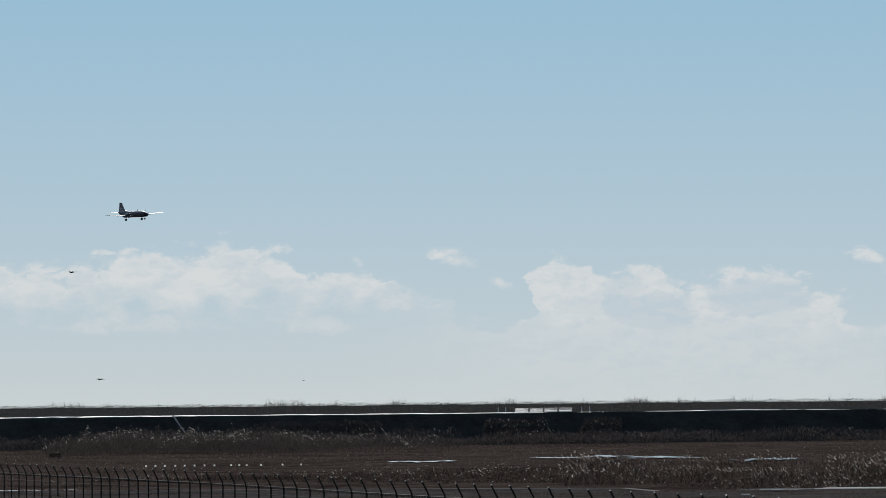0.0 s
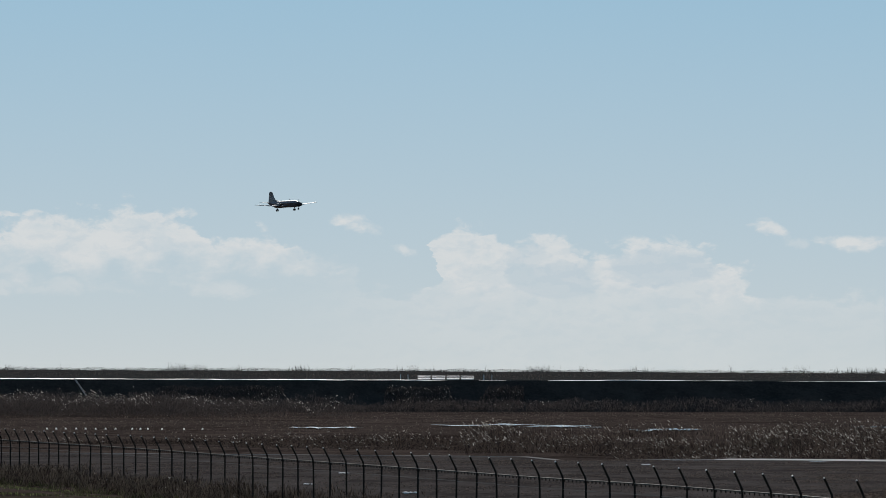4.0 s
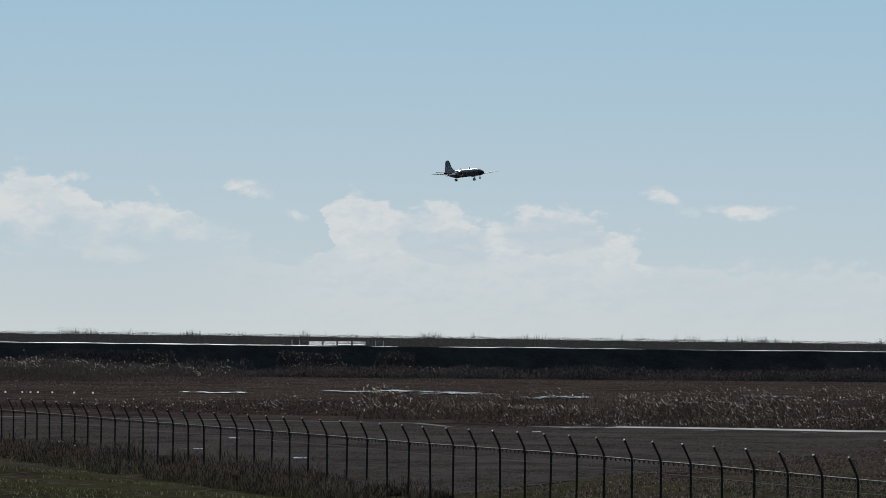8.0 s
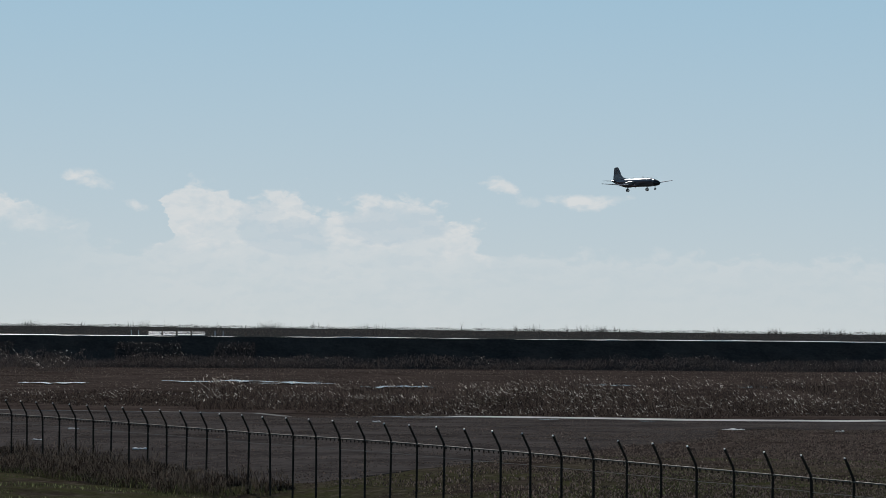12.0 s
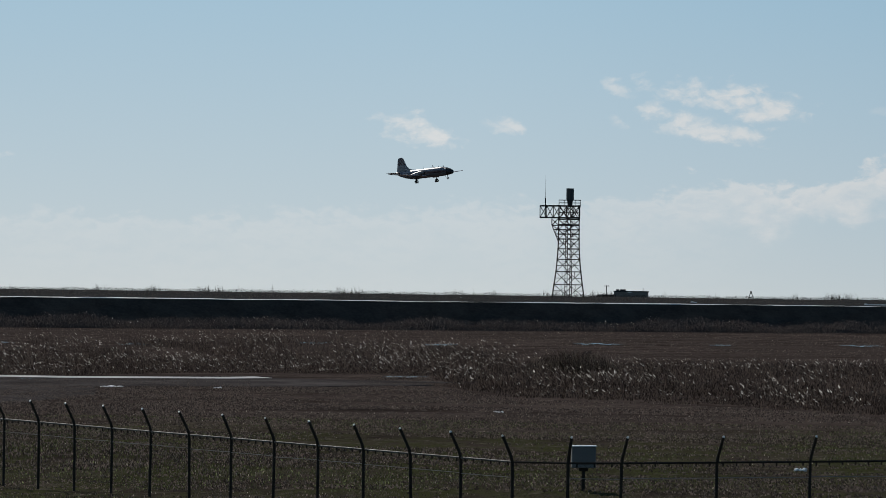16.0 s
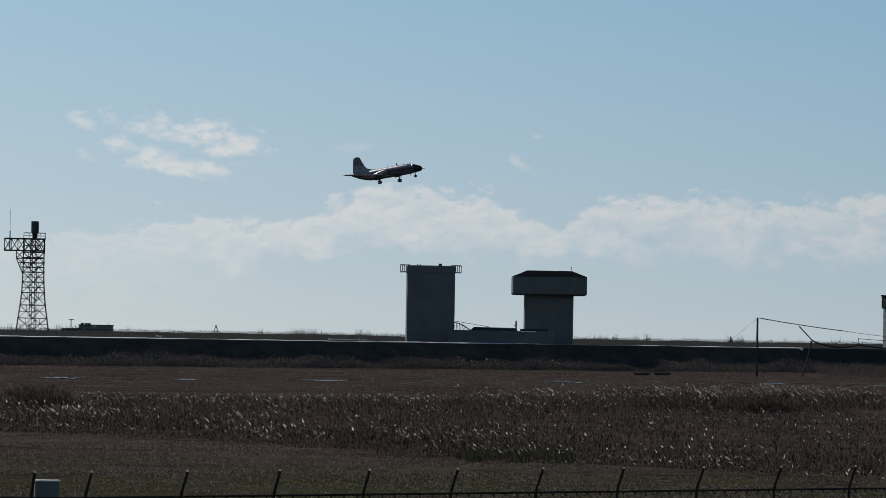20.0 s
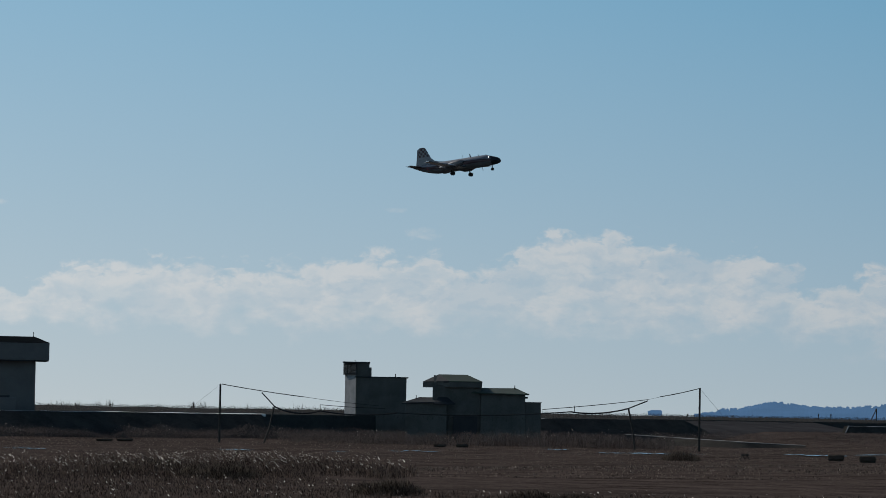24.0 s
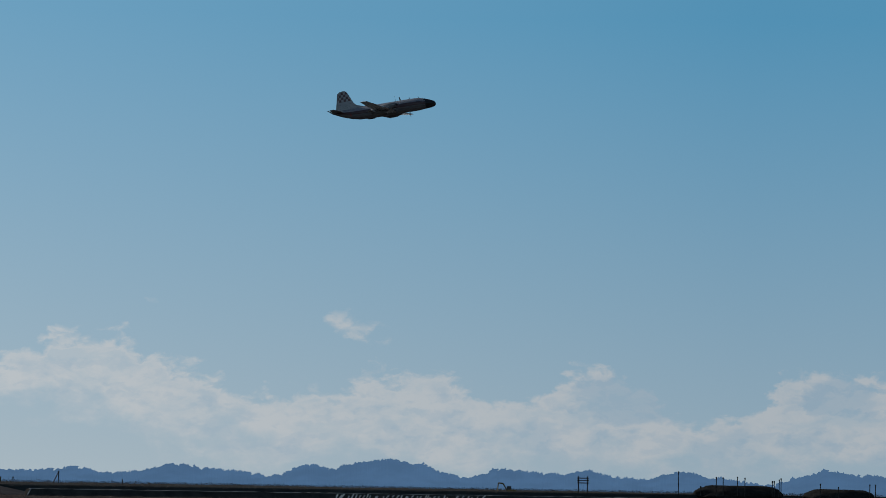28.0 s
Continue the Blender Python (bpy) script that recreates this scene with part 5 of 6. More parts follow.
def east_flats():
    """Gravel rising behind the gap in the embankment and a grassy shelf before the wall."""
    rng = random.Random(12)
    rings, shelf = [], []
    for i in range(67):
        x = 236 + i * 4.6
        w = rng.uniform(-.08, .08)
        if 240 < x < 300:
            rings.append([(x, dike_y(x, 1), FIELD_Z - .2), (x, dike_y(x, 18), .6 + w), (x, dike_y(x, 46.5), 2.45 + w), (x, dike_y(x, 48), FIELD_Z - .2)])
        k = min(1.0, max(0.0, (x - 246) / 18))
        shelf.append([(x, dike_y(x, -46 + 12 * w), FIELD_Z - .1), (x, dike_y(x, -20), FIELD_Z + (1.3 + w) * k), (x, dike_y(x, -5), FIELD_Z + (2.15 + w) * k), (x, dike_y(x, 9), FIELD_Z + 2.2 * k), (x, dike_y(x, 9.5), FIELD_Z - .2)])
    tagged(link_mesh("gravel_flat", loft(rings), GRAVEL), "pale grey gravel rising behind the gap in the embankment", "ground", kind="structure")
    tagged(link_mesh("grass_shelf", loft(shelf), TURF), "brown grassy shelf before the wall", "ground", kind="structure")


sea_wall()
east_flats()


def raised_track():
    """Gravel track on a low causeway, placed and raised along sight lines to fit the camera's view."""
    rings = []
    for i in range(41):
        b = 17.9 + 2.9 * i / 40
        d = 648 + 6 * math.sin(i * .2)
        z = EYE[2] + d * math.tan(radians(np.interp(b, [17.5, 18.24, 19.06, 20.0, 20.62, 21.2], [-.43, -.457, -.497, -.54, -.56, -.575])))
        w = (2.0 + 1.1 * noise.noise((i * .21, 4, 0))) * min(1.0, .3 + i / 12, .15 + (40 - i) / 22)
        tilt = max(.01, .04 + .05 * noise.noise((i * .33, 8, 0)))
        rings.append([(*at(b, d - w - 5), FIELD_Z - .2), (*at(b, d - w), z - tilt), (*at(b, d), z), (*at(b, d + w), z + tilt * .4), (*at(b, d + w + 5), FIELD_Z - .2)])
    tagged(link_mesh("track_bank", loft([[(x, y, z - .06) for x, y, z in r] for r in rings]), EARTH), "low earth causeway under the gravel track", "ground", kind="structure")
    tagged(link_mesh("track", loft([[r[1], r[2], r[3], (r[3][0], r[3][1], r[3][2] - .05), (r[1][0], r[1][1], r[1][2] - .05)] for r in rings]), TRACK), "pale gravel track across the field", "road", kind="structure")


raised_track()


def drain_chute():
    t = thing("drain_chute", "broken pale concrete chute down the embankment", "drain")
    rng = random.Random(2)
    x, y = at(-22.75, 1)
    k = x / y
    yy = 565 / (1 - SLOPE * k)
    x0 = yy * k
    def spot(f):
        return Vector((x0 + 3.6 * f, dike_y(x0) - 4.4 * f - .25, CREST_Z - 2.25 * f + .02))
    for i in range(6):
        part("slab", beamed(spot(i / 6), spot((i + .85 + rng.uniform(-.1, .05)) / 6), .12, 5), CONCRETE, t)


drain_chute()


def mirror_panels():
    t = thing("panel_row", "row of four glaring silvery panels in a low frame", "solar panels")
    b0, b1 = -17.24, -16.3
    for i in range(4):
        ba, bb = b0 + (b1 - b0) * i / 4 + .012, b0 + (b1 - b0) * (i + 1) / 4 - .012
        pts = []
        for b, off, z in ((ba, 3, .12), (bb, 3, .12), (bb, 7.0, .62), (ba, 7.0, .62)):
            k = math.tan(radians(b))
            y = (565 + off) / (1 - SLOPE * k)
            pts.append(Vector((y * k, y, CREST_Z + z)))
        part("panel", loft([[q - Vector((0, 0, .06)) for q in pts], pts]), PANEL, t)
        for q in (pts[0], pts[3]):
            part("leg", beamed((q.x, q.y, CREST_Z - .2), q, .06, 4), STEEL, t)
        part("frame_bar", beam(beamed(pts[0], pts[3], .05, 4), pts[3], pts[2], .05, 4), STEEL, t)
        for k in (.35, .7):
            a, b = pts[0].lerp(pts[3], k), pts[1].lerp(pts[2], k)
            part("cross_bar", beamed(a + Vector((0, -.05, .05)), b + Vector((0, -.05, .05)), .035, 4), STEEL, t)
    for b in (-17.5, -17.38, -16.15, -16.02):
        k = math.tan(radians(b))
        y = 570 / (1 - SLOPE * k)
        part("guard_post", beamed((y * k, y, CREST_Z - .2), (y * k, y, CREST_Z + .75), .06, 4), WHITE_PAINT, t)


mirror_panels()


# ---- standing water ----
def puddle(b0, b1, e, depth, seed):
    n = 48
    bm = bmesh.new()
    near, far = [], []
    p0, p1 = Vector(meet(b0, e)), Vector(meet(b1, e))
    u = (p1 - p0)
    v = Vector((-u.y, u.x)).normalized()
    for i in range(n + 1):
        f = i / n
        w = math.sin(math.pi * min(max(f, .02), .98)) ** .5
        c = p0 + u * f + v * noise.noise((f * 3, seed, 1)) * depth * .5
        lo = c - v * depth * .5 * w * max(.05, .36 + 1.2 * noise.noise((f * 9, seed, 2)))
        hi = c + v * depth * .5 * w * max(.05, .36 + 1.2 * noise.noise((f * 8, seed, 9)))
        near.append(bm.verts.new((lo.x, lo.y, gz(*lo) + .14)))
        far.append(bm.verts.new((hi.x, hi.y, gz(*hi) + .14)))
    for i in range(n):
        bm.faces.new((near[i], near[i + 1], far[i + 1], far[i]))
    bmesh.ops.recalc_face_normals(bm, faces=bm.faces)
    ob = link_mesh("puddle", bm, WATER)
    tagged(ob, "long shallow puddle reflecting the bright sky", "puddle", group="puddles in the field", kind="structure")


PUDDLES_WEST = [
    (-19.3, -18.1, -1.085, 12), (-17.0, -14.4, -1.035, 15), (-15.6, -14.2, -1.06, 7), (-13.8, -12.6, -1.10, 14), (-13.2, -12.7, -1.085, 8),
    (-10.3, -9.3, -1.035, 8), (-7.7, -7.0, -1.04, 8), (-4.75, -4.2, -.985, 11), (-2.7, -2.15, -.985, 14), (-.3, .5, -.94, 12),
    (-3.35, -2.7, -1.535, 4), (-10.97, -10.55, -1.62, 2.5), (-13.6, -12.2, -1.605, 2.5), (-9.3, -9.0, -1.63, 2), (-26, -24.3, -1.49, 1.6)]
PUDDLES_EAST = [
    (1.9, 2.3, -.93, 9), (4.0, 4.7, -.907, 11), (5.9, 6.35, -.88, 9), (7.85, 8.55, -.861, 12), (11.3, 11.9, -.822, 12), (13.1, 13.45, -.823, 7),
    (14.1, 14.9, -.796, 13), (16.6, 17.0, -.727, 13), (17.45, 18.4, -.766, 12), (17.9, 19.2, -.76, 10), (20.45, 21.5, -.739, 20), (21.6, 24.05, -.724, 38),
    (24.3, 26.6, -.708, 40), (25.4, 28.2, -.70, 40), (15.1, 16.4, -1.605, 5)]
for i, (b0, b1, e, w) in enumerate(PUDDLES_WEST + PUDDLES_EAST):
    puddle(b0, b1, e, w, i + 3)


# ---- litter, markers and small field furniture ----
def litter(b, e, w, seed):
    rng = random.Random(seed)
    x, y = meet(b, e)
    bm = bmesh.new()
    for k in range(3):
        r = bmesh.ops.create_icosphere(bm, subdivisions=1, radius=1)
        s = rng.uniform(.5, 1.0)
        for v in r["verts"]:
            v.co = Vector((v.co.x * w * .3 * s + (k - 1) * w * .32, v.co.y * w * .4 * s, max(0, v.co.z) * .08 * s + rng.uniform(0, .04)))
    ob = link_mesh("plastic_sheet", bm, SHEET)
    ob.matrix_basis = pose(x, y, gz(x, y) + .01, 0, 0, rng.uniform(-20, 20))
    tagged(ob, "crumpled white plastic sheet lying on the grass", "litter", group="litter on the grass")


for i, (b, e, w) in enumerate([(-18.41, -1.815, .5), (-18.99, -1.995, .55), (-17.33, -2.133, .6), (-13.53, -1.658, .5), (-6.04, -1.725, .45),
                               (-1.48, -2.06, .45), (3.4, -2.927, .35), (-21.2, -1.9, .3), (-7.75, -1.72, 1.2)]):
    litter(b, e, w, i)


def marker(b, e, z=None, d=None, h=.35):
    """White edge marker on a short stake."""
    x, y = meet(b, e) if d is None else at(b, d)
    t = thing("edge_marker", "small white edge marker on a stake", "marker", pose(x, y, gz(x, y) if z is None else z), group="edge markers")
    part("stake", beamed((0, 0, -.1), (0, 0, h), .03, 5), STEEL, t)
    for a in (0, math.pi / 2):
        bm = bmesh.new()
        bm.faces.new([bm.verts.new(Matrix.Rotation(a + .5, 3, "Z") @ Vector(v)) for v in ((-.1, 0, h - .02), (.1, 0, h - .02), (.07, 0, h + .16), (-.07, 0, h + .16))])
        part("vane", bm, LENS, t, "white translucent vane")


for b in (-23.2, -23.05, -22.9, -22.73, -22.58, -22.42, -22.26, -22.1, -21.83, -21.7, -21.58, -21.35, -21.0, -20.7):
    marker(b, -1.125, h=.12)
for b in (-22.9, -22.3, -21.9, -21.7, -21.4, -21.2, -21.1, -20.8, -10.1, -9.2, -8.4, -7.6, -7.2, -6.8, -5.4, -4.2, -4.05, -3.9, -3.75):
    marker(b, 0, CREST_Z - .1, 760, .95)


def low_box(b, e, w, h, name, label, material):
    x, y = meet(b, e)
    t = thing(name, label, "box", pose(x, y, gz(x, y), 0, 0, 8))
    part("body", boxed(-w / 2, w / 2, -w * .3, w * .3, 0, h, .03), material, t)
    part("lid", boxed(-w / 2 - .04, w / 2 + .04, -w * .3 - .04, w * .3 + .04, h, h + .06, .02), material, t)


low_box(-24.66, -.94, 1.25, .5, "cable_box", "rust brown steel cable box in the grass", RUST)


def bale(b, e, w, h, seed):
    """A low squarish stack of cut reed, ragged on top and hollow under its edge."""
    rng = random.Random(seed)
    x, y = meet(b, e)
    t = thing("reed_stack", "low dark squarish stack of cut reed by the water", "stack", pose(x, y, gz(x, y), 0, 0, -b + rng.uniform(-6, 6)), group="reed stacks")
    part("foot", boxed(-w * .46, w * .46, -w * .28, w * .28, -.1, h * .4, .05), SCRUB, t)
    bm = boxed(-w / 2, w / 2, -w * .32, w * .32, h * .3, h, .08)
    bmesh.ops.subdivide_edges(bm, edges=bm.edges[:], cuts=3, use_grid_fill=True)
    for v in bm.verts:
        v.co += Vector((1, .5, 1)) * .16 * h * noise.noise(v.co * 1.9 + Vector((seed * 7, 0, 0)))
    part("stack", bm, SCRUB, t)
    for k in range(5):
        a = rng.uniform(-.45, .45) * w
        part("loose_stalks", beamed((a, 0, h * .8), (a + rng.uniform(-.3, .3), rng.uniform(-.2, .2), h * rng.uniform(1.05, 1.35)), .05, 4, .02), SCRUB, t)


for i, (b, e, w, h) in enumerate([(21.29, -.812, 2.2, .8), (21.80, -.829, 2.2, .85), (24.185, -.766, 2.2, .9), (24.575, -.776, 2.1, .75), (14.90, -.712, 2.0, .5),
                                  (15.26, -.706, 2.0, .5), (9.476, -.712, 2.6, .4), (9.813, -.707, 2.6, .4)]):
    bale(b, e, w, h, i)


def sawhorse(b, e):
    """A low trestle of crossed legs left standing in the field."""
    x, y = meet(b, e)
    t = thing("sawhorse", "small dark sawhorse of crossed timber legs in the field", "trestle", pose(x, y, gz(x, y), 0, 0, 25))
    for sy in (-.45, .45):
        for sx in (-1, 1):
            part("leg", beamed((sx * .5, sy, -.05), (-sx * .16, sy, .85), .06, 5), WOOD, t)
    part("beam", boxed(-.12, .12, -.65, .65, .55, .78, .03), WOOD, t)


sawhorse(19.83, -.82)


def lamp_post():
    """Slim post with a small lamp box, out in the wet field."""
    x, y = meet(27.215, -.83)
    d = math.hypot(x, y)
    top = EYE[2] + d * math.tan(radians(-.40)) - gz(x, y)
    t = thing("lamp_post", "slim dark post with a small lamp box in the wet field", "post", facing(27.215, d, gz(x, y)))
    part("post", beamed((0, 0, -.3), (0, 0, top), .09, 8, .07), WOOD, t)
    part("lamp_box", boxed(.05, .42, -.14, .14, top - .55, top + .1, .04), CONCRETE, t, "grey lamp box")
    part("bracket", beamed((0, 0, top - .25), (.12, 0, top - .25), .05, 5), STEEL, t)
    part("collar", beamed((0, 0, top * .45), (0, 0, top * .45 + .2), .13, 8), STEEL, t)


lamp_post()


# ---- sagging practice net on poles ----
def slack_net():
    t = thing("pole_net", "collapsed black net sagging between two tall timber poles", "net")
    D = 573.0
    base = gz(*at(11.33, D))

    def pt(b, e, d=D):
        x, y = at(b, d)
        return Vector((x, y, EYE[2] + d * math.tan(radians(e))))

    for b, e in ((11.33, .25), (19.09, .325)):
        part("pole", beamed((*at(b, D), base - .3), pt(b, e), .2, 8, .15), WOOD, t, "tall timber pole")
        part("fitting", beamed(pt(b - .02, e - .33), pt(b, e - .33), .16, 5), STEEL, t)
    part("guy_wire", beamed(pt(11.33, .24), pt(10.85, -.16), .014, 4), NET, t)
    part("guy_wire", beamed(pt(19.09, .31), pt(19.45, -.1), .016, 4), NET, t)
    for (b, e), (b2, e2) in (((12.2, -.11), (12.03, -.8)), ((17.94, -.02), (18.06, -.83))):
        part("short_post", beam(beamed(pt(b, e), pt((b + b2) / 2 + .02, (e + e2) / 2), .15, 6), pt((b + b2) / 2 + .02, (e + e2) / 2), pt(b2, e2 + .05), .15, 6), WOOD, t, "leaning broken post")

    def rope(points, r, name="rope"):
        bm = bmesh.new()
        for a, b in zip(points, points[1:]):
            beam(bm, pt(*a), pt(*b), r, 5)
        part(name, bm, NET, t)

    def curve(a, b, sag, n=10):
        return [(a[0] + (b[0] - a[0]) * i / n, a[1] + (b[1] - a[1]) * i / n - sag * 4 * (i / n) * (1 - i / n)) for i in range(n + 1)]

    rope(curve((11.35, .245), (12.7, .06), .01), .07)
    rope(curve((12.7, .06), (13.9, -.06), .01), .035)
    rope(curve((12.0, .12), (12.22, -.11), 0, 3), .1, "net_roll")
    rope(curve((12.22, -.11), (12.95, -.16), .07), .14, "net_roll")
    rope(curve((12.95, -.16), (14.2, -.17), .05), .12, "net_roll")
    rope(curve((14.2, -.17), (17.0, -.10), .05, 16), .10, "net_roll")
    rope(curve((17.0, -.10), (17.94, -.03), .05), .13, "net_roll")
    rope(curve((17.94, -.03), (18.25, .1), .0, 4), .11, "net_roll")
    rope(curve((12.95, -.06), (14.0, -.1), .01), .05)
    rope(curve((16.55, -.07), (18.25, .12), .01), .06)
    rope(curve((18.25, .12), (18.45, .17), .002, 3), .025)
    rope(curve((18.45, .17), (19.08, .315), .008, 6), .07)
    for b, e0, e1 in ((12.95, -.06, -.16), (17.07, 0.0, -.1)):
        rope([(b, e0), (b, e1)], .06)
    # torn mesh under the roll
    rng = random.Random(4)
    for i in range(70):
        b = 12.3 + i * .08
        e = -.15 - .06 * math.sin(math.pi * (b - 12.2) / 5.7)
        rope([(b, e), (b + rng.uniform(-.03, .03), e - rng.uniform(.02, .09))], .02, "net_strand")


slack_net()


def small_far_things():
    # A-frame mast
    t = thing("tripod_mast", "dark A-shaped timber mast on the skyline", "mast", facing(21.9, 1060, CREST_Z - .2))
    part("leg", beamed((-1.1, 0, 0), (.4, 0, 3.2), .16, 5), WOOD, t)
    part("leg", beamed((.6, 0, 0), (.45, 0, 3.3), .18, 5), WOOD, t)
    part("cap", boxed(.2, .7, -.15, .15, 3.0, 3.6, .05), WOOD, t)
    t = thing("trestle", "small dark timber trestle on the skyline", "trestle", facing(2.57, 1000, CREST_Z - .3))
    part("leg", beamed((-.75, 0, 0), (-.08, 0, 2.0), .12, 5), WOOD, t)
    part("leg", beamed((.75, 0, 0), (.08, 0, 2.0), .12, 5), WOOD, t)
    part("head", boxed(-.22, .22, -.2, .2, 1.9, 2.3, .05), WOOD, t)
    for b, w in ((4.61, 5.4), (4.95, 2.2), (1.65, 1.2)):
        d = 700.0
        t = thing("concrete_slab", "pale concrete slab lying on the raised land", "slab", facing(b, d, CREST_Z - .1), group="slabs on the raised land")
        part("slab", boxed(-w / 2, w / 2, -1.2, 1.2, -.35, .02, .06), PALE_CONCRETE, t)
        part("lip", boxed(-w / 2, -w / 2 + .5, -1.0, 1.0, .02, .16, .03), PALE_CONCRETE, t)
    # excavator
    t = thing("excavator", "small yellow excavator with a raised bent arm", "excavator", facing(29.2, 1090, CREST_Z - 1.5))
    part("tracks", boxed(-1.5, 1.9, -1.2, 1.2, 0, .8, .2), BLACK_RUBBER, t)
    part("body", boxed(-.6, 2.2, -1.1, 1.1, .9, 1.9, .15), YELLOW, t, "yellow engine body")
    part("cab", boxed(-.7, .6, -1.0, .1, 1.6, 2.9, .12), GLASS, t, "dark cab")
    part("boom", beam(beamed((-.5, 0, 1.4), (-2.0, 0, 3.7), .24, 5), (-2.0, 0, 3.7), (-3.4, 0, 3.8), .22, 5), YELLOW, t)
    part("arm", beamed((-3.4, 0, 3.8), (-3.6, 0, 1.2), .18, 5), YELLOW, t)
    part("bucket", boxed(-4.1, -3.3, -.5, .5, .5, 1.3, .15), HULL_DARK, t)
    # H-frame
    t = thing("timber_frame", "dark timber H-frame with crossbars", "frame", facing(30.39, 1100, CREST_Z - .3))
    for x in (-1.4, 1.4):
        part("post", beamed((x, 0, 0), (x, 0, 5.2), .22, 6), WOOD, t)
    for z in (3.1, 3.9, 4.6):
        part("crossbar", beamed((-1.9, 0, z), (1.9, 0, z), .17, 5), WOOD, t)
    # spoil heaps
    for b, w, h, s in ((32.88, 28, 3.2, 1), (34.5, 22, 2.6, 2)):
        bm = bmesh.new()
        bmesh.ops.create_icosphere(bm, subdivisions=4, radius=1)
        for v in bm.verts:
            n = 1 + .12 * noise.noise(v.co * 3 + Vector((s * 9, 0, 0)))
            v.co = Vector((v.co.x * w / 2 * n, v.co.y * 9 * n, min(.72, max(-.1, v.co.z) * .95) * h / .72 * n))
        ob = link_mesh("spoil_heap", bm, SPOIL, smooth=True)
        ob.matrix_basis = facing(b, 1110, CREST_Z - .4)
        tagged(ob, "flat-topped heap of earth, darkened for backlight", "heap", group="spoil heaps")
    for b, e in ((31.93, .226), (32.54, .15), (32.65, .145), (32.88, .16), (33.0, .145), (33.44, .1), (33.47, .1), (33.55, .127), (33.58, .145), (34.21, .075), (35.0, .075), (35.09, .075), (21.0, -.06), (21.2, -.06), (22.95, -.07),
                 (34.5, .03), (32.29, .0), (10.9, -.07), (7.0 + 2.0, -.1), (18.9, -.1)):
        h = 1100 * math.tan(radians(e)) + EYE[2] - CREST_Z + .4
        t = thing("marker_pole", "thin dark pole on the skyline", "pole", facing(b, 1092, CREST_Z - .4), group="poles on the skyline")
        part("shaft", beamed((0, 0, 0), (0, 0, h), .17, 6, .14), WOOD, t)
        part("top", beamed((0, 0, h - .5), (0, 0, h), .24, 6), WOOD, t)
    # pale debris along the wall
    rng = random.Random(6)
    t = thing("slab_row", "row of pale broken slabs leaning on the wall", "rubble")
    for i in range(40):
        b = 26.4 + i * .062 + rng.uniform(-.03, .03)
        k = math.tan(radians(b))
        y = (565 - 2.2) / (1 - SLOPE * k)
        z = .95 + rng.uniform(-.25, .35)
        s = rng.uniform(.25, .75)
        bm = boxed(-.13, .13, -.08, .08, -s, s, .03)
        ob = part("slab", bm, PALE_CONCRETE, t)
        ob.matrix_basis = pose(y * k, y, z, rng.uniform(-20, 10), 35 + rng.uniform(-12, 12), -30)
    # far building
    t = thing("far_warehouse", "far-off warehouse, haze painted in as a blue glow", "building", facing(18.37, 3000, FIELD_Z))
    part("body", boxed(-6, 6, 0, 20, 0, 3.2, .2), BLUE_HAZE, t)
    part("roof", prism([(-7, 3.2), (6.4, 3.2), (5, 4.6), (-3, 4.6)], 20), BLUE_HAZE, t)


small_far_things()


# ---- plants, as joined stuff ----
def blades(rng, px, py, pz, height, width, lean, wind=(-.25, .05)):
    """Upright tapering ribbons with a bend: verts and faces."""
    n = len(px)
    a = rng.uniform(0, np.pi, n)
    dx, dy = np.cos(a) * width / 2, np.sin(a) * width / 2
    lx = rng.normal(0, lean, n) * height + wind[0] * height * .5
    ly = rng.normal(0, lean, n) * height + wind[1] * height
    v = np.empty((n, 5, 3))
    v[:, 0] = np.stack([px - dx, py - dy, pz - .05], -1)
    v[:, 1] = np.stack([px + dx, py + dy, pz - .05], -1)
    v[:, 2] = np.stack([px + dx * .7 + lx * .35, py + dy * .7 + ly * .35, pz + height * .6], -1)
    v[:, 3] = np.stack([px - dx * .7 + lx * .35, py - dy * .7 + ly * .35, pz + height * .6], -1)
    v[:, 4] = np.stack([px + lx, py + ly, pz + height], -1)
    i = np.arange(n)[:, None] * 5
    f = np.concatenate([i + np.array([[0, 1, 2]]), i + np.array([[0, 2, 3]]), i + np.array([[3, 2, 4]])])
    return v.reshape(-1, 3), f, np.stack([px + lx, py + ly, pz + height], -1), np.stack([lx, ly], -1)


def plumes(rng, tips, bend, length, width):
    """Feathery heads: two crossed kites that nod with the stem."""
    n = len(tips)
    out = np.empty((n, 2, 4, 3))
    d = np.stack([length * rng.normal(-.55, .4, n), length * rng.normal(0, .5, n), length * rng.uniform(.2, 1.0, n)], -1)
    base = tips - d * .25
    end = tips + d * .75
    mid = tips + d * .1
    for k, (ux, uy) in enumerate(((1, 0), (0, 1))):
        off = np.stack([ux * width, uy * width, np.zeros(n)], -1)
        out[:, k, 0], out[:, k, 1], out[:, k, 2], out[:, k, 3] = base, mid + off, end, mid - off
    i = np.arange(n * 2)[:, None] * 4
    f = np.concatenate([i + np.array([[0, 1, 2]]), i + np.array([[0, 2, 3]])])
    return out.reshape(-1, 3), f


def field_noise(x, y, scale, seed):
    """Cheap smooth variation over the plan."""
    s = np.zeros_like(x)
    r = np.random.default_rng(seed)
    for k in range(7):
        a, p, w = r.uniform(0, 6.28), r.uniform(0, 6.28), r.uniform(.5, 2.2) / scale
        s += np.sin((x * np.cos(a) + y * np.sin(a)) * w * 6.28 + p)
    return s / 7


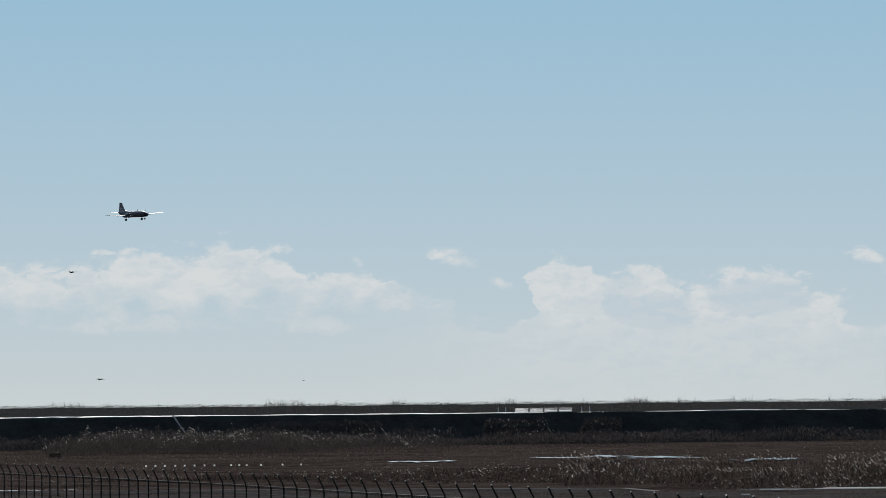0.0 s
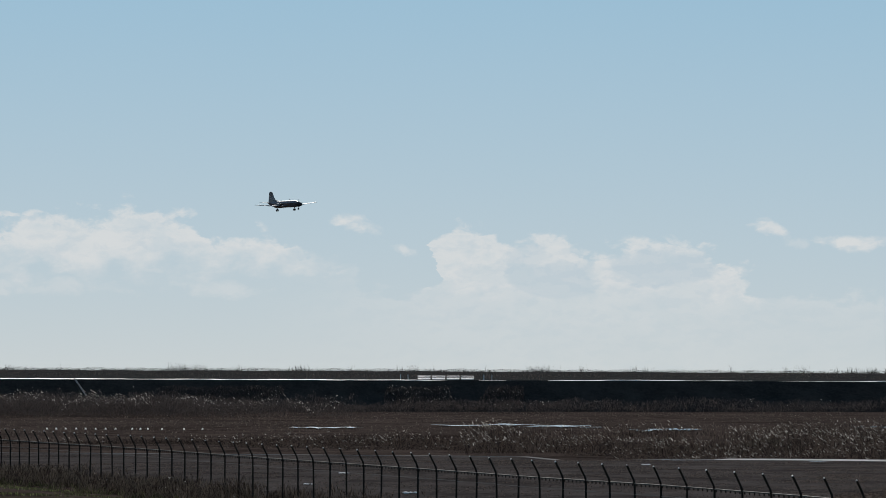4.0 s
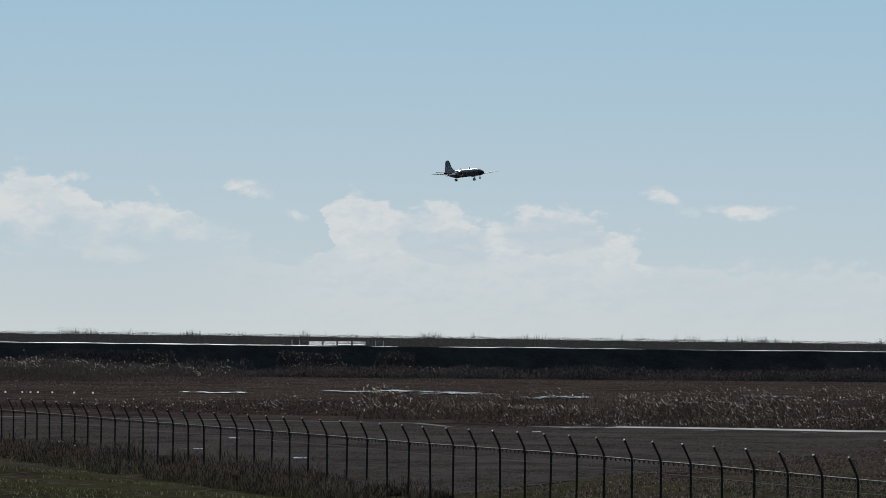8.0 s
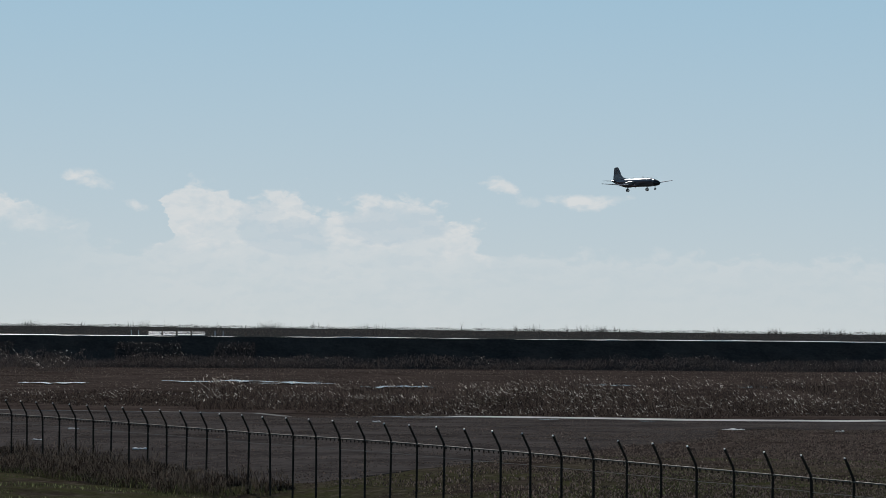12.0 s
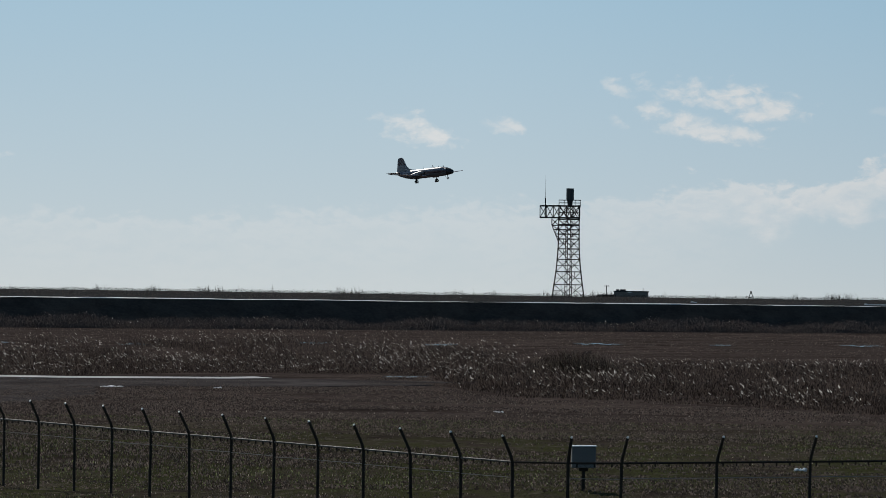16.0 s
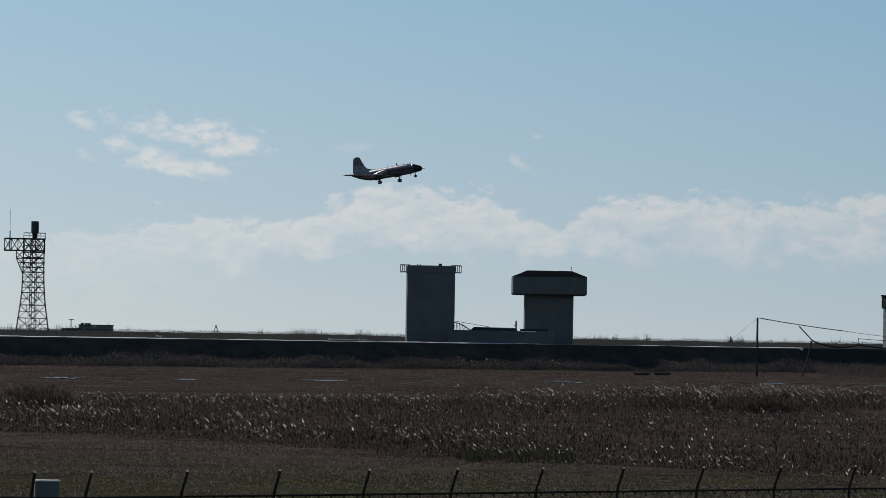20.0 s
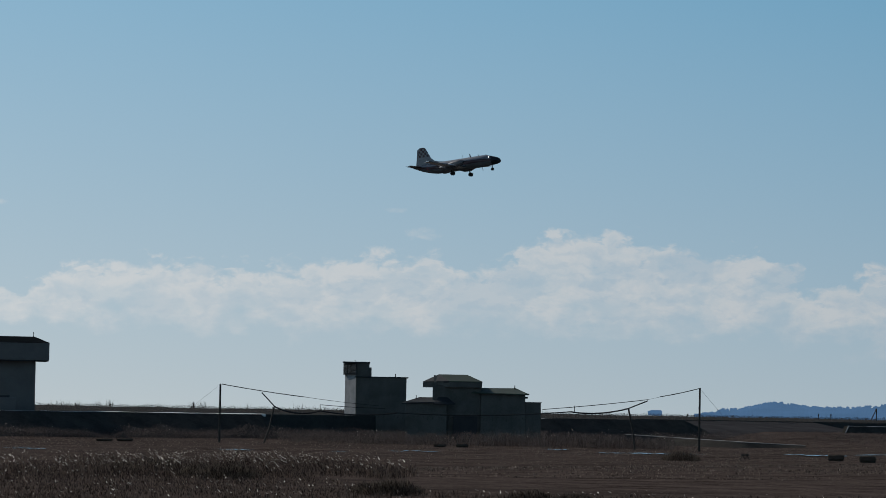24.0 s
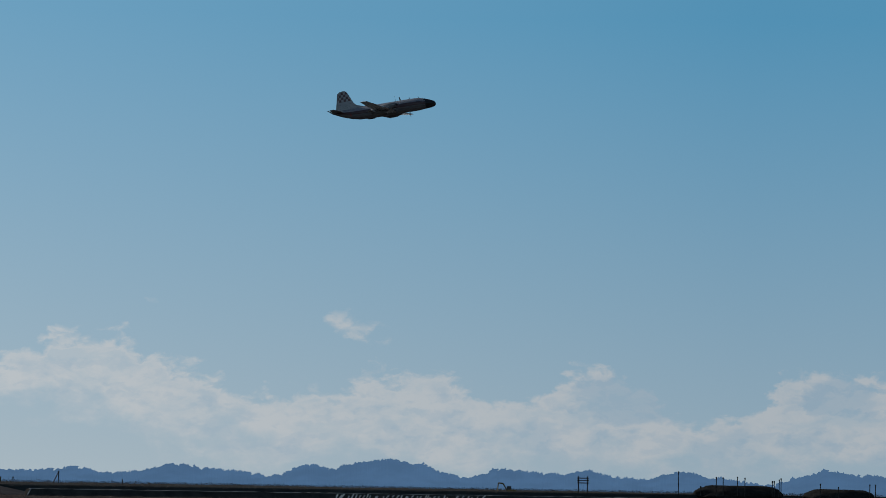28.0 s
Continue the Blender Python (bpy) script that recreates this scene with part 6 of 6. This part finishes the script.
def scatter(rng, n, inside, x0, x1, y0, y1):
    xs, ys = [], []
    got = 0
    while got < n:
        x, y = rng.uniform(x0, x1, n), rng.uniform(y0, y1, n)
        k = inside(x, y)
        xs.append(x[k])
        ys.append(y[k])
        got += int(k.sum())
    return np.concatenate(xs)[:n], np.concatenate(ys)[:n]


def reed_bed(name, label, n, inside, bounds, height, seed, plume_share, leaf=2, edge=False, material=None, head=1.0):
    rng = np.random.default_rng(seed)

    def keep(x, y):
        return inside(x, y) & (field_noise(x, y, 18, seed) + .5 * field_noise(x, y, 5, seed + 7) + rng.uniform(-.35, .35, len(x)) > -.2)

    x, y = scatter(rng, n, keep, *bounds)
    z = ground_z(x, y)
    hh = height * np.clip(1 + .75 * field_noise(x, y, 25, seed + 1) + .4 * field_noise(x, y, 6, seed + 5), .3, 1.7) * rng.uniform(.45, 1.15, n)
    if edge:
        hh *= np.clip(1 - (x / y - .1) / .12 * .45, .55, 1.0) * np.clip(.15 + (y - edge_y(x, NEAR_EDGE)) / 24, .15, 1.0)
    v, f, tips, bend = blades(rng, x, y, z, hh, rng.uniform(.018, .04, n), .3)
    vs, fs = [v], [f]
    c = len(v)
    for k in range(leaf):   # leaves off the stem
        lx, ly = x + rng.normal(0, .12, n), y + rng.normal(0, .12, n)
        v2, f2, _, _ = blades(rng, lx, ly, z + hh * rng.uniform(0, .7, n), hh * rng.uniform(.12, .35, n), rng.uniform(.03, .07, n), 1.1)
        vs.append(v2)
        fs.append(f2 + c)
        c += len(v2)
    quads_object(name, np.concatenate(vs), np.concatenate(fs), material or REED, label, "reeds")
    pick = rng.random(n) < plume_share * np.clip(.55 + 3.2 * field_noise(x, y, 14, seed + 2), .05, 2.2) * np.clip(hh / height, .3, 1.3)
    L = rng.uniform(.07, .27, n) * head
    v3, f3 = plumes(rng, tips[pick], bend[pick], L[pick], rng.uniform(.016, .05, n)[pick] * head)
    quads_object("reed_plumes", v3, f3, PLUME, "pale feathery seed heads of the reeds", "reeds")



def edge_y(x, pts):
    return np.interp(x, [p[0] for p in pts], [p[1] for p in pts])


# near edge and far edge of the reed beds, in plan
NEAR_EDGE = [meet(b, e) for b, e in ((-26, -1.35), (-22, -1.36), (-19.4, -1.40), (-15, -1.49), (-8.5, -1.55), (-6.3, -1.47), (-3.6, -1.47), (-2.6, -1.5), (-2.2, -1.7), (-1.2, -1.84), (2, -1.89), (4.6, -2.04), (6.6, -2.17), (8.3, -2.2), (12.8, -2.34), (20, -2.5))]
FAR_EDGE = [meet(b, e) for b, e in ((-26, -1.36), (-21, -1.30), (-17, -1.30), (-12, -1.31), (-8, -1.28), (-3, -1.26), (2, -1.22), (8, -1.16), (12, -1.2), (13, -1.42), (14.2, -1.52), (17, -1.5), (20, -1.45))]
NEAR_EDGE += [(90, 110), (140, 105)]
FAR_EDGE += [(190, 235)]


def in_bed(x, y):
    return (y > edge_y(x, NEAR_EDGE) + 5 * field_noise(x, y, 14, 91) + 2) & (y < edge_y(x, FAR_EDGE)) & (np.abs(x) < y * .62)


def in_front_bed(x, y):
    return in_bed(x, y) & (y < edge_y(x, NEAR_EDGE) + 26)


reed_bed("reed_bed", "tall dry brown reed bed with pale plumes", 44000, in_bed, (-190, 150, 110, 420), .6, 11, .2, leaf=4, edge=True)
reed_bed("reed_bed_edge", "tall dry reeds along the near edge of the bed", 26000, in_front_bed, (-150, 150, 110, 330), .68, 12, .26, leaf=4, edge=True)


def at_toe(x, y):
    d = y - (552 + SLOPE * x)
    edge = 9 * field_noise(x, y, 40, 31) + 5 * field_noise(x, y, 11, 32)
    return (d > -13 + edge) & (d < 7) & ~((x > 250) & (x < 268))


def thicket(name, label, n, inside, bounds, height, seed, twig=(.12, .34), width=(.03, .07), plume=.0, material=None, head=1.0, base=None, clumps=9.0):
    """A soft hedge of fine twigs and leaves through its whole height, with lumps of their own."""
    rng = np.random.default_rng(seed)
    x, y = scatter(rng, n, inside, *bounds)
    z = ground_z(x, y) if base is None else base(x, y)
    top = height * np.clip(.72 + .45 * field_noise(x, y, clumps * 2.6, seed + 1) + .5 * field_noise(x, y, clumps, seed + 2) + .25 * field_noise(x, y, clumps * .33, seed + 3), .12, 1.6)
    f = rng.random(n) ** .6
    L = rng.uniform(*twig, n)
    v, fc, tips, bend = blades(rng, x, y, z + np.maximum(0, f * top - L * .5), L, rng.uniform(*width, n), .75)
    quads_object(name, v, fc, material or HEDGE, label, "thicket")
    if plume:
        pick = (f > .72) & (rng.random(n) < plume * np.clip(.3 + 2.8 * field_noise(x, y, clumps * 1.5, seed + 4), .02, 3))
        m = int(pick.sum())
        v3, f3 = plumes(rng, tips[pick], bend[pick], rng.uniform(.1, .3, m) * head, rng.uniform(.03, .07, m) * head)
        quads_object("reed_plumes", v3, f3, PLUME, "pale feathery seed heads of the reeds", "reeds")


thicket("dike_reeds", "soft belt of dark dead reeds along the foot of the embankment", 170000, at_toe, (-330, 470, 330, 830), 2.2, 13, plume=.035, clumps=14.0)


def scrub_patch(x, y):
    k = np.degrees(np.arctan2(x, y))
    d = np.hypot(x, y)
    return (k > -24.6 + .3 * np.sin(d)) & (k < -19.4 + 1.4 * np.sin(d * .9)) & (d > 436) & (d < 466) & (field_noise(x, y, 16, 77) > -.3)


thicket("scrub", "bushy brown thicket before the embankment", 42000, scrub_patch, (-230, -120, 380, 460), 2.9, 14, plume=.12, head=1.4, clumps=11.0)


def face_z(x, y):
    return FIELD_Z + np.clip((y - 565 - SLOPE * x + 9) / 9, 0, 1) * (CREST_Z - FIELD_Z) * .95


def on_face(x, y):
    k = np.degrees(np.arctan2(x, y))
    d = y - 565 - SLOPE * x
    return (d > -8.5) & (d < -2) & (k > -21.4) & (k < -15.5) & (field_noise(x, y, 18, 97) > -.05)


thicket("face_reeds", "dark reeds with pale heads on the face of the embankment", 9000, on_face, (-220, -100, 420, 520), .5, 18, plume=.09, head=1.1, base=face_z)


def stake_patch(x, y):
    k = np.degrees(np.arctan2(x, y))
    d = np.hypot(x, y)
    return (k > 13.3 + .5 * np.sin(d * 2)) & (k < 18.6 + .6 * np.sin(d * 1.3)) & (d > 585) & (d < 600) & (field_noise(x, y, 7, 71) > -.2)


thicket("pump_house_reeds", "grey brown reeds along the foot of the pump house", 22000, lambda x, y: (np.degrees(np.arctan2(x, y)) > 12.3) & (np.degrees(np.arctan2(x, y)) < 18.7) & (np.hypot(x, y) > 588) & (np.hypot(x, y) < 606), (120, 215, 530, 600), 2.3, 19, plume=.02, clumps=8.0)
reed_bed("bare_reeds", "bare upright stalks before the pump house", 3000, stake_patch, (125, 215, 530, 595), 2.2, 15, .02, material=GREY_REED)


def strip(x, y):
    k = np.degrees(np.arctan2(x, y))
    d = np.hypot(x, y)
    far = np.interp(k, [-17, -12, -8, -5, -1], [330, 350, 400, 430, 350])
    return (k > -16.5) & (k < -1.2) & (d > 268) & (d < far) & (field_noise(x, y, 26, 87) + .5 * field_noise(x, y, 7, 88) > (d - 300) / 400)


reed_bed("reed_strip", "sparse belt of plumed reeds across the wet field", 13000, strip, (-130, 0, 250, 435), 1.15, 17, .36, head=1.35)


def clump(x, y):
    k = np.degrees(np.arctan2(x, y))
    d = np.hypot(x, y)
    mound = (k > 9.0 + .3 * np.sin(d)) & (k < 13.2 + .5 * np.sin(d * .7)) & (d > 318) & (d < 392)
    fringe = (k > 6.5) & (k < 14.5) & (d > 238) & (d < 272)
    return (mound | fringe) & (field_noise(x, y, 13, 83) + .5 * field_noise(x, y, 5, 84) > -.05)


reed_bed("reed_clump", "bushy reed clumps with pale plumes in the wet field", 11000, clump, (30, 120, 240, 395), 1.1, 16, .2, head=1.25)


def grass(name, label, n, inside, bounds, height, material, seed, width=.03, surface_z=None, lean=.22):
    rng = np.random.default_rng(seed)
    x, y = scatter(rng, n, inside, *bounds)
    z = ground_z(x, y) if surface_z is None else (surface_z(x, y) if callable(surface_z) else np.full(n, surface_z))
    hh = height * rng.uniform(.4, 1.3, n) * (1 + .4 * field_noise(x, y, 30, seed))
    v, f, _, _ = blades(rng, x, y, z, np.maximum(hh, .05), rng.uniform(.6, 1.4, n) * width, lean)
    quads_object(name, v, f, material, label, "grass")


def open_field(x, y):
    return (y > edge_y(x, FAR_EDGE) - 20) & (y < 545 + SLOPE * x) & (np.abs(x) < y * .62) & (field_noise(x, y, 12, 21) > -.25)


grass("field_grass", "low tufts of dead grass across the wet field", 45000, open_field, (-300, 330, 280, 700), .12, STRAW, 21, .05, lean=.5)


def turf_near(x, y):
    return (y < edge_y(x, NEAR_EDGE)) & (y > 84 + .18 * np.abs(x)) & (np.abs(x) < y * .55) & (np.degrees(np.arctan2(x, y)) > -11.0 + 3.0 * field_noise(x, y, 14, 71) + 1.5 * field_noise(x, y, 2.5, 72)) & ~((x < -13) & (y > edge_y(x, GUTTER) - 21 + 4 * field_noise(x, y, 6, 73)))


def streaks(x, y, seed):
    """Bands of thicker and thinner turf that run with the old taxiway."""
    v = y + .09 * x
    return field_noise(x * .22, v, 9, seed) + .6 * field_noise(x * .3, v, 2.8, seed + 1) + .35 * field_noise(x, v, 1.1, seed + 2)


grass("field_tufts", "low brown tufts over the open field", 90000, lambda x, y: (y > edge_y(x, FAR_EDGE) - 30) & (y < 550 + SLOPE * x) & (np.abs(x) < y * .6) & (field_noise(x * .25, y, 22, 61) + .6 * field_noise(x * .35, y, 7, 62) > -.08), (-300, 360, 250, 750), .12, TUFT, 31, .1, lean=.5)
grass("turf_tufts", "short straw coloured turf inside the fence", 42000, lambda x, y: turf_near(x, y) & (streaks(x, y, 91) > .1), (-120, 60, 84, 250), .04, STRAW, 22, .022, lean=.5)
grass("turf_clods", "mottled clods and tufts of dead turf", 110000, lambda x, y: turf_near(x, y) & (streaks(x, y, 94) > -.06), (-90, 60, 84, 210), .026, TUFT, 30, .055, lean=.5)
grass("green_turf", "patches of short green grass inside the fence", 32000, lambda x, y: turf_near(x, y) & (y < 138) & (field_noise(x, y, 16, 33) + .5 * field_noise(x, y, 5, 34) + streaks(x, y, 97) > .1), (-60, 45, 84, 140), .04, GREEN, 23, .035, lean=.5)


def reed_foot(x, y):
    k = np.degrees(np.arctan2(x, y))
    d = np.hypot(x, y)
    return (k > 6.5) & (k < 8.4) & (d > 141 + 1.5 * np.sin(k * 9)) & (d < 150 + 3 * np.sin(k * 5))


grass("green_reed_foot", "dull green grass at the foot of the reeds", 2200, reed_foot, (14, 24, 136, 156), .3, DULL_GREEN, 37, .05, lean=.4)


def on_apron(x, y):
    """The worn asphalt, with wind-blown grit and dead grass in loose drifts."""
    off = (x - CORNER.x) * FENCE_A.y - (y - CORNER.y) * FENCE_A.x
    return (off > 2.5) & (y < edge_y(x, GUTTER) - 1.5) & (np.degrees(np.arctan2(x, y)) < -5.5) & (field_noise(x, y, 11, 74) + .7 * field_noise(x, y, 3, 75) > -.1)


grass("apron_grit", "grit and dead grass blown over the old asphalt", 95000, on_apron, (-125, -8, 90, 260), .02, TUFT, 36, .05, lean=.5)


def shelf_z(x, y):
    d = y - (565 + SLOPE * x)
    return FIELD_Z + np.clip((x - 246) / 18, 0, 1) * np.interp(d, [-46, -20, -5, 9], [0, 1.3, 2.15, 2.2]) - .05


grass("shelf_grass", "dull grass and low reeds on the shelf before the wall", 14000, lambda x, y: (y - 565 - SLOPE * x > -42) & (y - 565 - SLOPE * x < -1) & (x > 252) & (field_noise(x, y, 20, 72) > -.3), (250, 520, 650, 860), .4, GREY_REED, 32, .07, shelf_z, .4)


def outside_fence(x, y):
    s = (x - CORNER.x) * FENCE_A.y - (y - CORNER.y) * FENCE_A.x
    return (s < -1.0) & (s > -22) & (x < -4)


def fence_foot(x, y):
    s = (x - CORNER.x) * FENCE_A.y - (y - CORNER.y) * FENCE_A.x
    along = (x - CORNER.x) * FENCE_A.x + (y - CORNER.y) * FENCE_A.y
    return (np.abs(s + 1.2) < 2.4) & (along > 47) & (along < 150) & (field_noise(x, y, 9, 44) + .5 * field_noise(x, y, 3, 45) > -.1)


grass("verge_grass", "green and straw grass on the bank outside the fence", 44000, lambda x, y: outside_fence(x, y) & (field_noise(x, y, 10, 46) > .05), (-110, -4, 70, 200), .07, GREEN, 24, .03, lean=.5)
thicket("fence_weeds", "dead weeds and brambles grown up along the fence foot", 60000, fence_foot, (-110, -4, 74, 190), 1.0, 25, twig=(.06, .24), width=(.012, .03), plume=.006, material=SCRUB, head=.4, clumps=3.5)
grass("fence_weed_leaves", "green and brown weed leaves along the ditch", 9000, fence_foot, (-110, -4, 74, 190), .35, GREEN, 29, .025, lean=.8)


def rng_noise(x):
    return .25 * np.sin(x * 1.7) * np.sin(x * .43 + 1)


def skyline(x, y):
    b = 1040 + .12 * x
    return (y > b - 6) & (y < b + 2) & (np.abs(x) < y * .72)



def raised_z(x, y):
    return np.full(len(x), CREST_Z - .35)


thicket("skyline_scrub", "ragged low scrub along the skyline", 50000, skyline, (-640, 800, 950, 1160), 1.0, 52, twig=(.12, .36), width=(.06, .14), material=FAR_SCRUB, base=raised_z, clumps=5.0)
thicket("rough_ground", "low scrub scattered over the raised land", 60000, lambda x, y: (y > dike_y(x) + 25) & (y < 1030 + .12 * x) & (np.abs(x) < y * .62) & (field_noise(x, y, 30, 53) > -.2),
        (-560, 640, 360, 1110), .6, 53, twig=(.15, .4), width=(.05, .1), plume=.015, base=raised_z, clumps=12.0)
grass("skyline_weeds", "taller weed clumps on the skyline", 2600, lambda x, y: skyline(x, y) & (field_noise(x, y, 22, 55) + rng_noise(x) > .3), (-640, 300, 950, 1090), 1.8, FAR_SCRUB, 27, .08, CREST_Z - .3, .2)
grass("platform_grass", "rough grass on the raised land", 30000, lambda x, y: (y > dike_y(x) + 30) & (y < 1040 + .12 * x) & (np.abs(x) < y * .62), (-560, 640, 360, 1110), .3, GREY_REED, 28, .08, CREST_Z - .35, .2)


def bush(b, d, s, seed, label="bare dark bush of fine twigs"):
    """A thicket of fine twigs on short stems."""
    rng = np.random.default_rng(seed)
    x0, y0 = at(b, d)
    t = thing("bush", label, "bush", pose(x0, y0, gz(x0, y0)), group="bushes in the field")
    for k in range(5):
        a = rng.uniform(0, 6.28)
        part("stem", beamed((0, 0, -.1), (math.cos(a) * s * .4, math.sin(a) * s * .3, s * .5), .035, 5, .015), SCRUB, t)
    n = 2200
    u = rng.normal(0, 1, (n, 3))
    u /= np.linalg.norm(u, axis=1)[:, None]
    r = rng.uniform(.2, 1, n) ** .5
    px, py, pz = u[:, 0] * r * s, u[:, 1] * r * s * .7, np.abs(u[:, 2]) * r * s * .42
    v, f, _, _ = blades(rng, px, py, pz, rng.uniform(.05, .16, n) * s, rng.uniform(.02, .05, n), .9)
    me = bpy.data.meshes.new("crown")
    me.from_pydata(v.tolist(), [], f.tolist())
    me.materials.append(SCRUB)
    ob = tagged(new("crown", me), kind="stuff")
    ob.parent = t


for i, (b, e, s) in enumerate([(-.3, -1.42, 3.2), (10.35, -1.24, 2.8), (9.7, -1.24, 2.0), (11.5, -1.29, 2.5), (11.1, -1.28, 2.2), (14.16, -1.5, 1.9), (13.8, -1.49, 1.4), (16.4, -1.62, 1.7), (17.1, -1.62, 1.4), (-11.6, -1.42, 2.2), (18.8, -.86, 2.8)]):
    b_x, b_y = meet(b, e)
    bush(b, math.hypot(b_x, b_y), s, i + 60)
weed_rng = random.Random(15)
for i, s in enumerate([50, 53, 55, 60, 62, 66, 71, 73, 77, 82, 84, 89, 93, 96, 101, 106, 112]):
    w = CORNER + FENCE_A * s + Vector((-FENCE_A.y, FENCE_A.x, 0)) * -weed_rng.uniform(-.3, 1.6)
    bush(math.degrees(math.atan2(w.x, w.y)), math.hypot(w.x, w.y), weed_rng.uniform(.7, 1.25), i + 80, "dark dead weeds against the fence")


# ---- everything that moves ----
def fly(bird, spots, d):
    """Bird by bearing and elevation at a steady distance; it heads along its way."""
    rows = []
    pts = [(t, Vector((*at(b, d), EYE[2] + d * math.tan(radians(e))))) for t, b, e in spots]
    for i, (t, p) in enumerate(pts):
        a, b = pts[max(0, i - 1)][1], pts[min(len(pts) - 1, i + 1)][1]
        h = math.degrees(math.atan2(b.y - a.y, b.x - a.x)) - 90
        rows.append((t, pose(*p, 0, 0, max(60, min(120, h)) + 15)))
    walk(bird, rows)


def motions():
    bank = ((0, 4), (16, 4), (19, 6), (21, 5.5), (23, 3), (25, 1), (28, 1))
    walk(plane, [(t, pose(x, y, z, up, float(np.interp(t, [b[0] for b in bank], [b[1] for b in bank])), -head)) for t, x, y, z, head, up in FLIGHT])
    for prop in PROPS:
        where = prop.location.copy()
        walk(prop, [(i * .1, pose(*where, 0, (i * 72) % 360 - 180, 0)) for i in range(281)])
    for leg, turn in GEAR:
        w = leg.location.copy()
        walk(leg, [(t, pose(w.x, w.y, w.z + .8 * a / turn, a, 0, 0)) for t, a in ((0, 0), (23.6, 0), (24.2, 30), (24.7, 70), (25.1, turn - 1), (25.3, turn), (28, turn))])
    for leg in NOSE:
        w = leg.location.copy()
        walk(leg, [(t, pose(w.x, w.y, w.z + .5 * a / 88, a, 0, 0)) for t, a in ((0, 0), (24.4, 0), (25.0, 20), (26.2, 45), (27.0, 64), (27.7, 87), (28, 88))])
    for k, (spots, d) in enumerate(BIRDS):
        bird, wings = gull()
        fly(bird, spots, d)
        for w, s in wings:
            where = w.location.copy()
            walk(w, [(i * .12, pose(*where, 0, s * (-3 + 11 * math.sin(i * 1.1 + k)), 0)) for i in range(30)] + [(28, pose(*where))])


BIRDS = [
    ([(0, -24.38, 2.04), (0.2, -24.45, 2.07), (0.4, -24.51, 2.06), (0.6, -24.62, 2.02), (0.8, -24.72, 1.96), (1.0, -24.8, 1.93), (1.3, -24.87, 1.89), (3.5, -28.5, 2.0), (28.0, -60.0, 2.2)], 330),
    ([(0, -23.93, 0.31), (0.2, -23.92, 0.29), (0.4, -23.94, 0.32), (0.6, -23.97, 0.3), (0.8, -24.0, 0.29), (1.0, -24.04, 0.27), (1.3, -24.12, 0.21), (1.6, -24.22, 0.17), (2.0, -24.41, 0.13), (3.5, -27.0, 0.4), (28.0, -60.0, 1.0)], 340),
    ([(0, -20.65, 0.26), (0.2, -20.76, 0.22), (0.4, -20.81, 0.17), (0.6, -20.88, 0.14), (0.8, -20.93, 0.09), (1.0, -20.95, 0.04), (1.3, -20.95, -0.02), (3.5, -25.5, 0.2), (28.0, -40.0, 0.6)], 960),
]
motions()
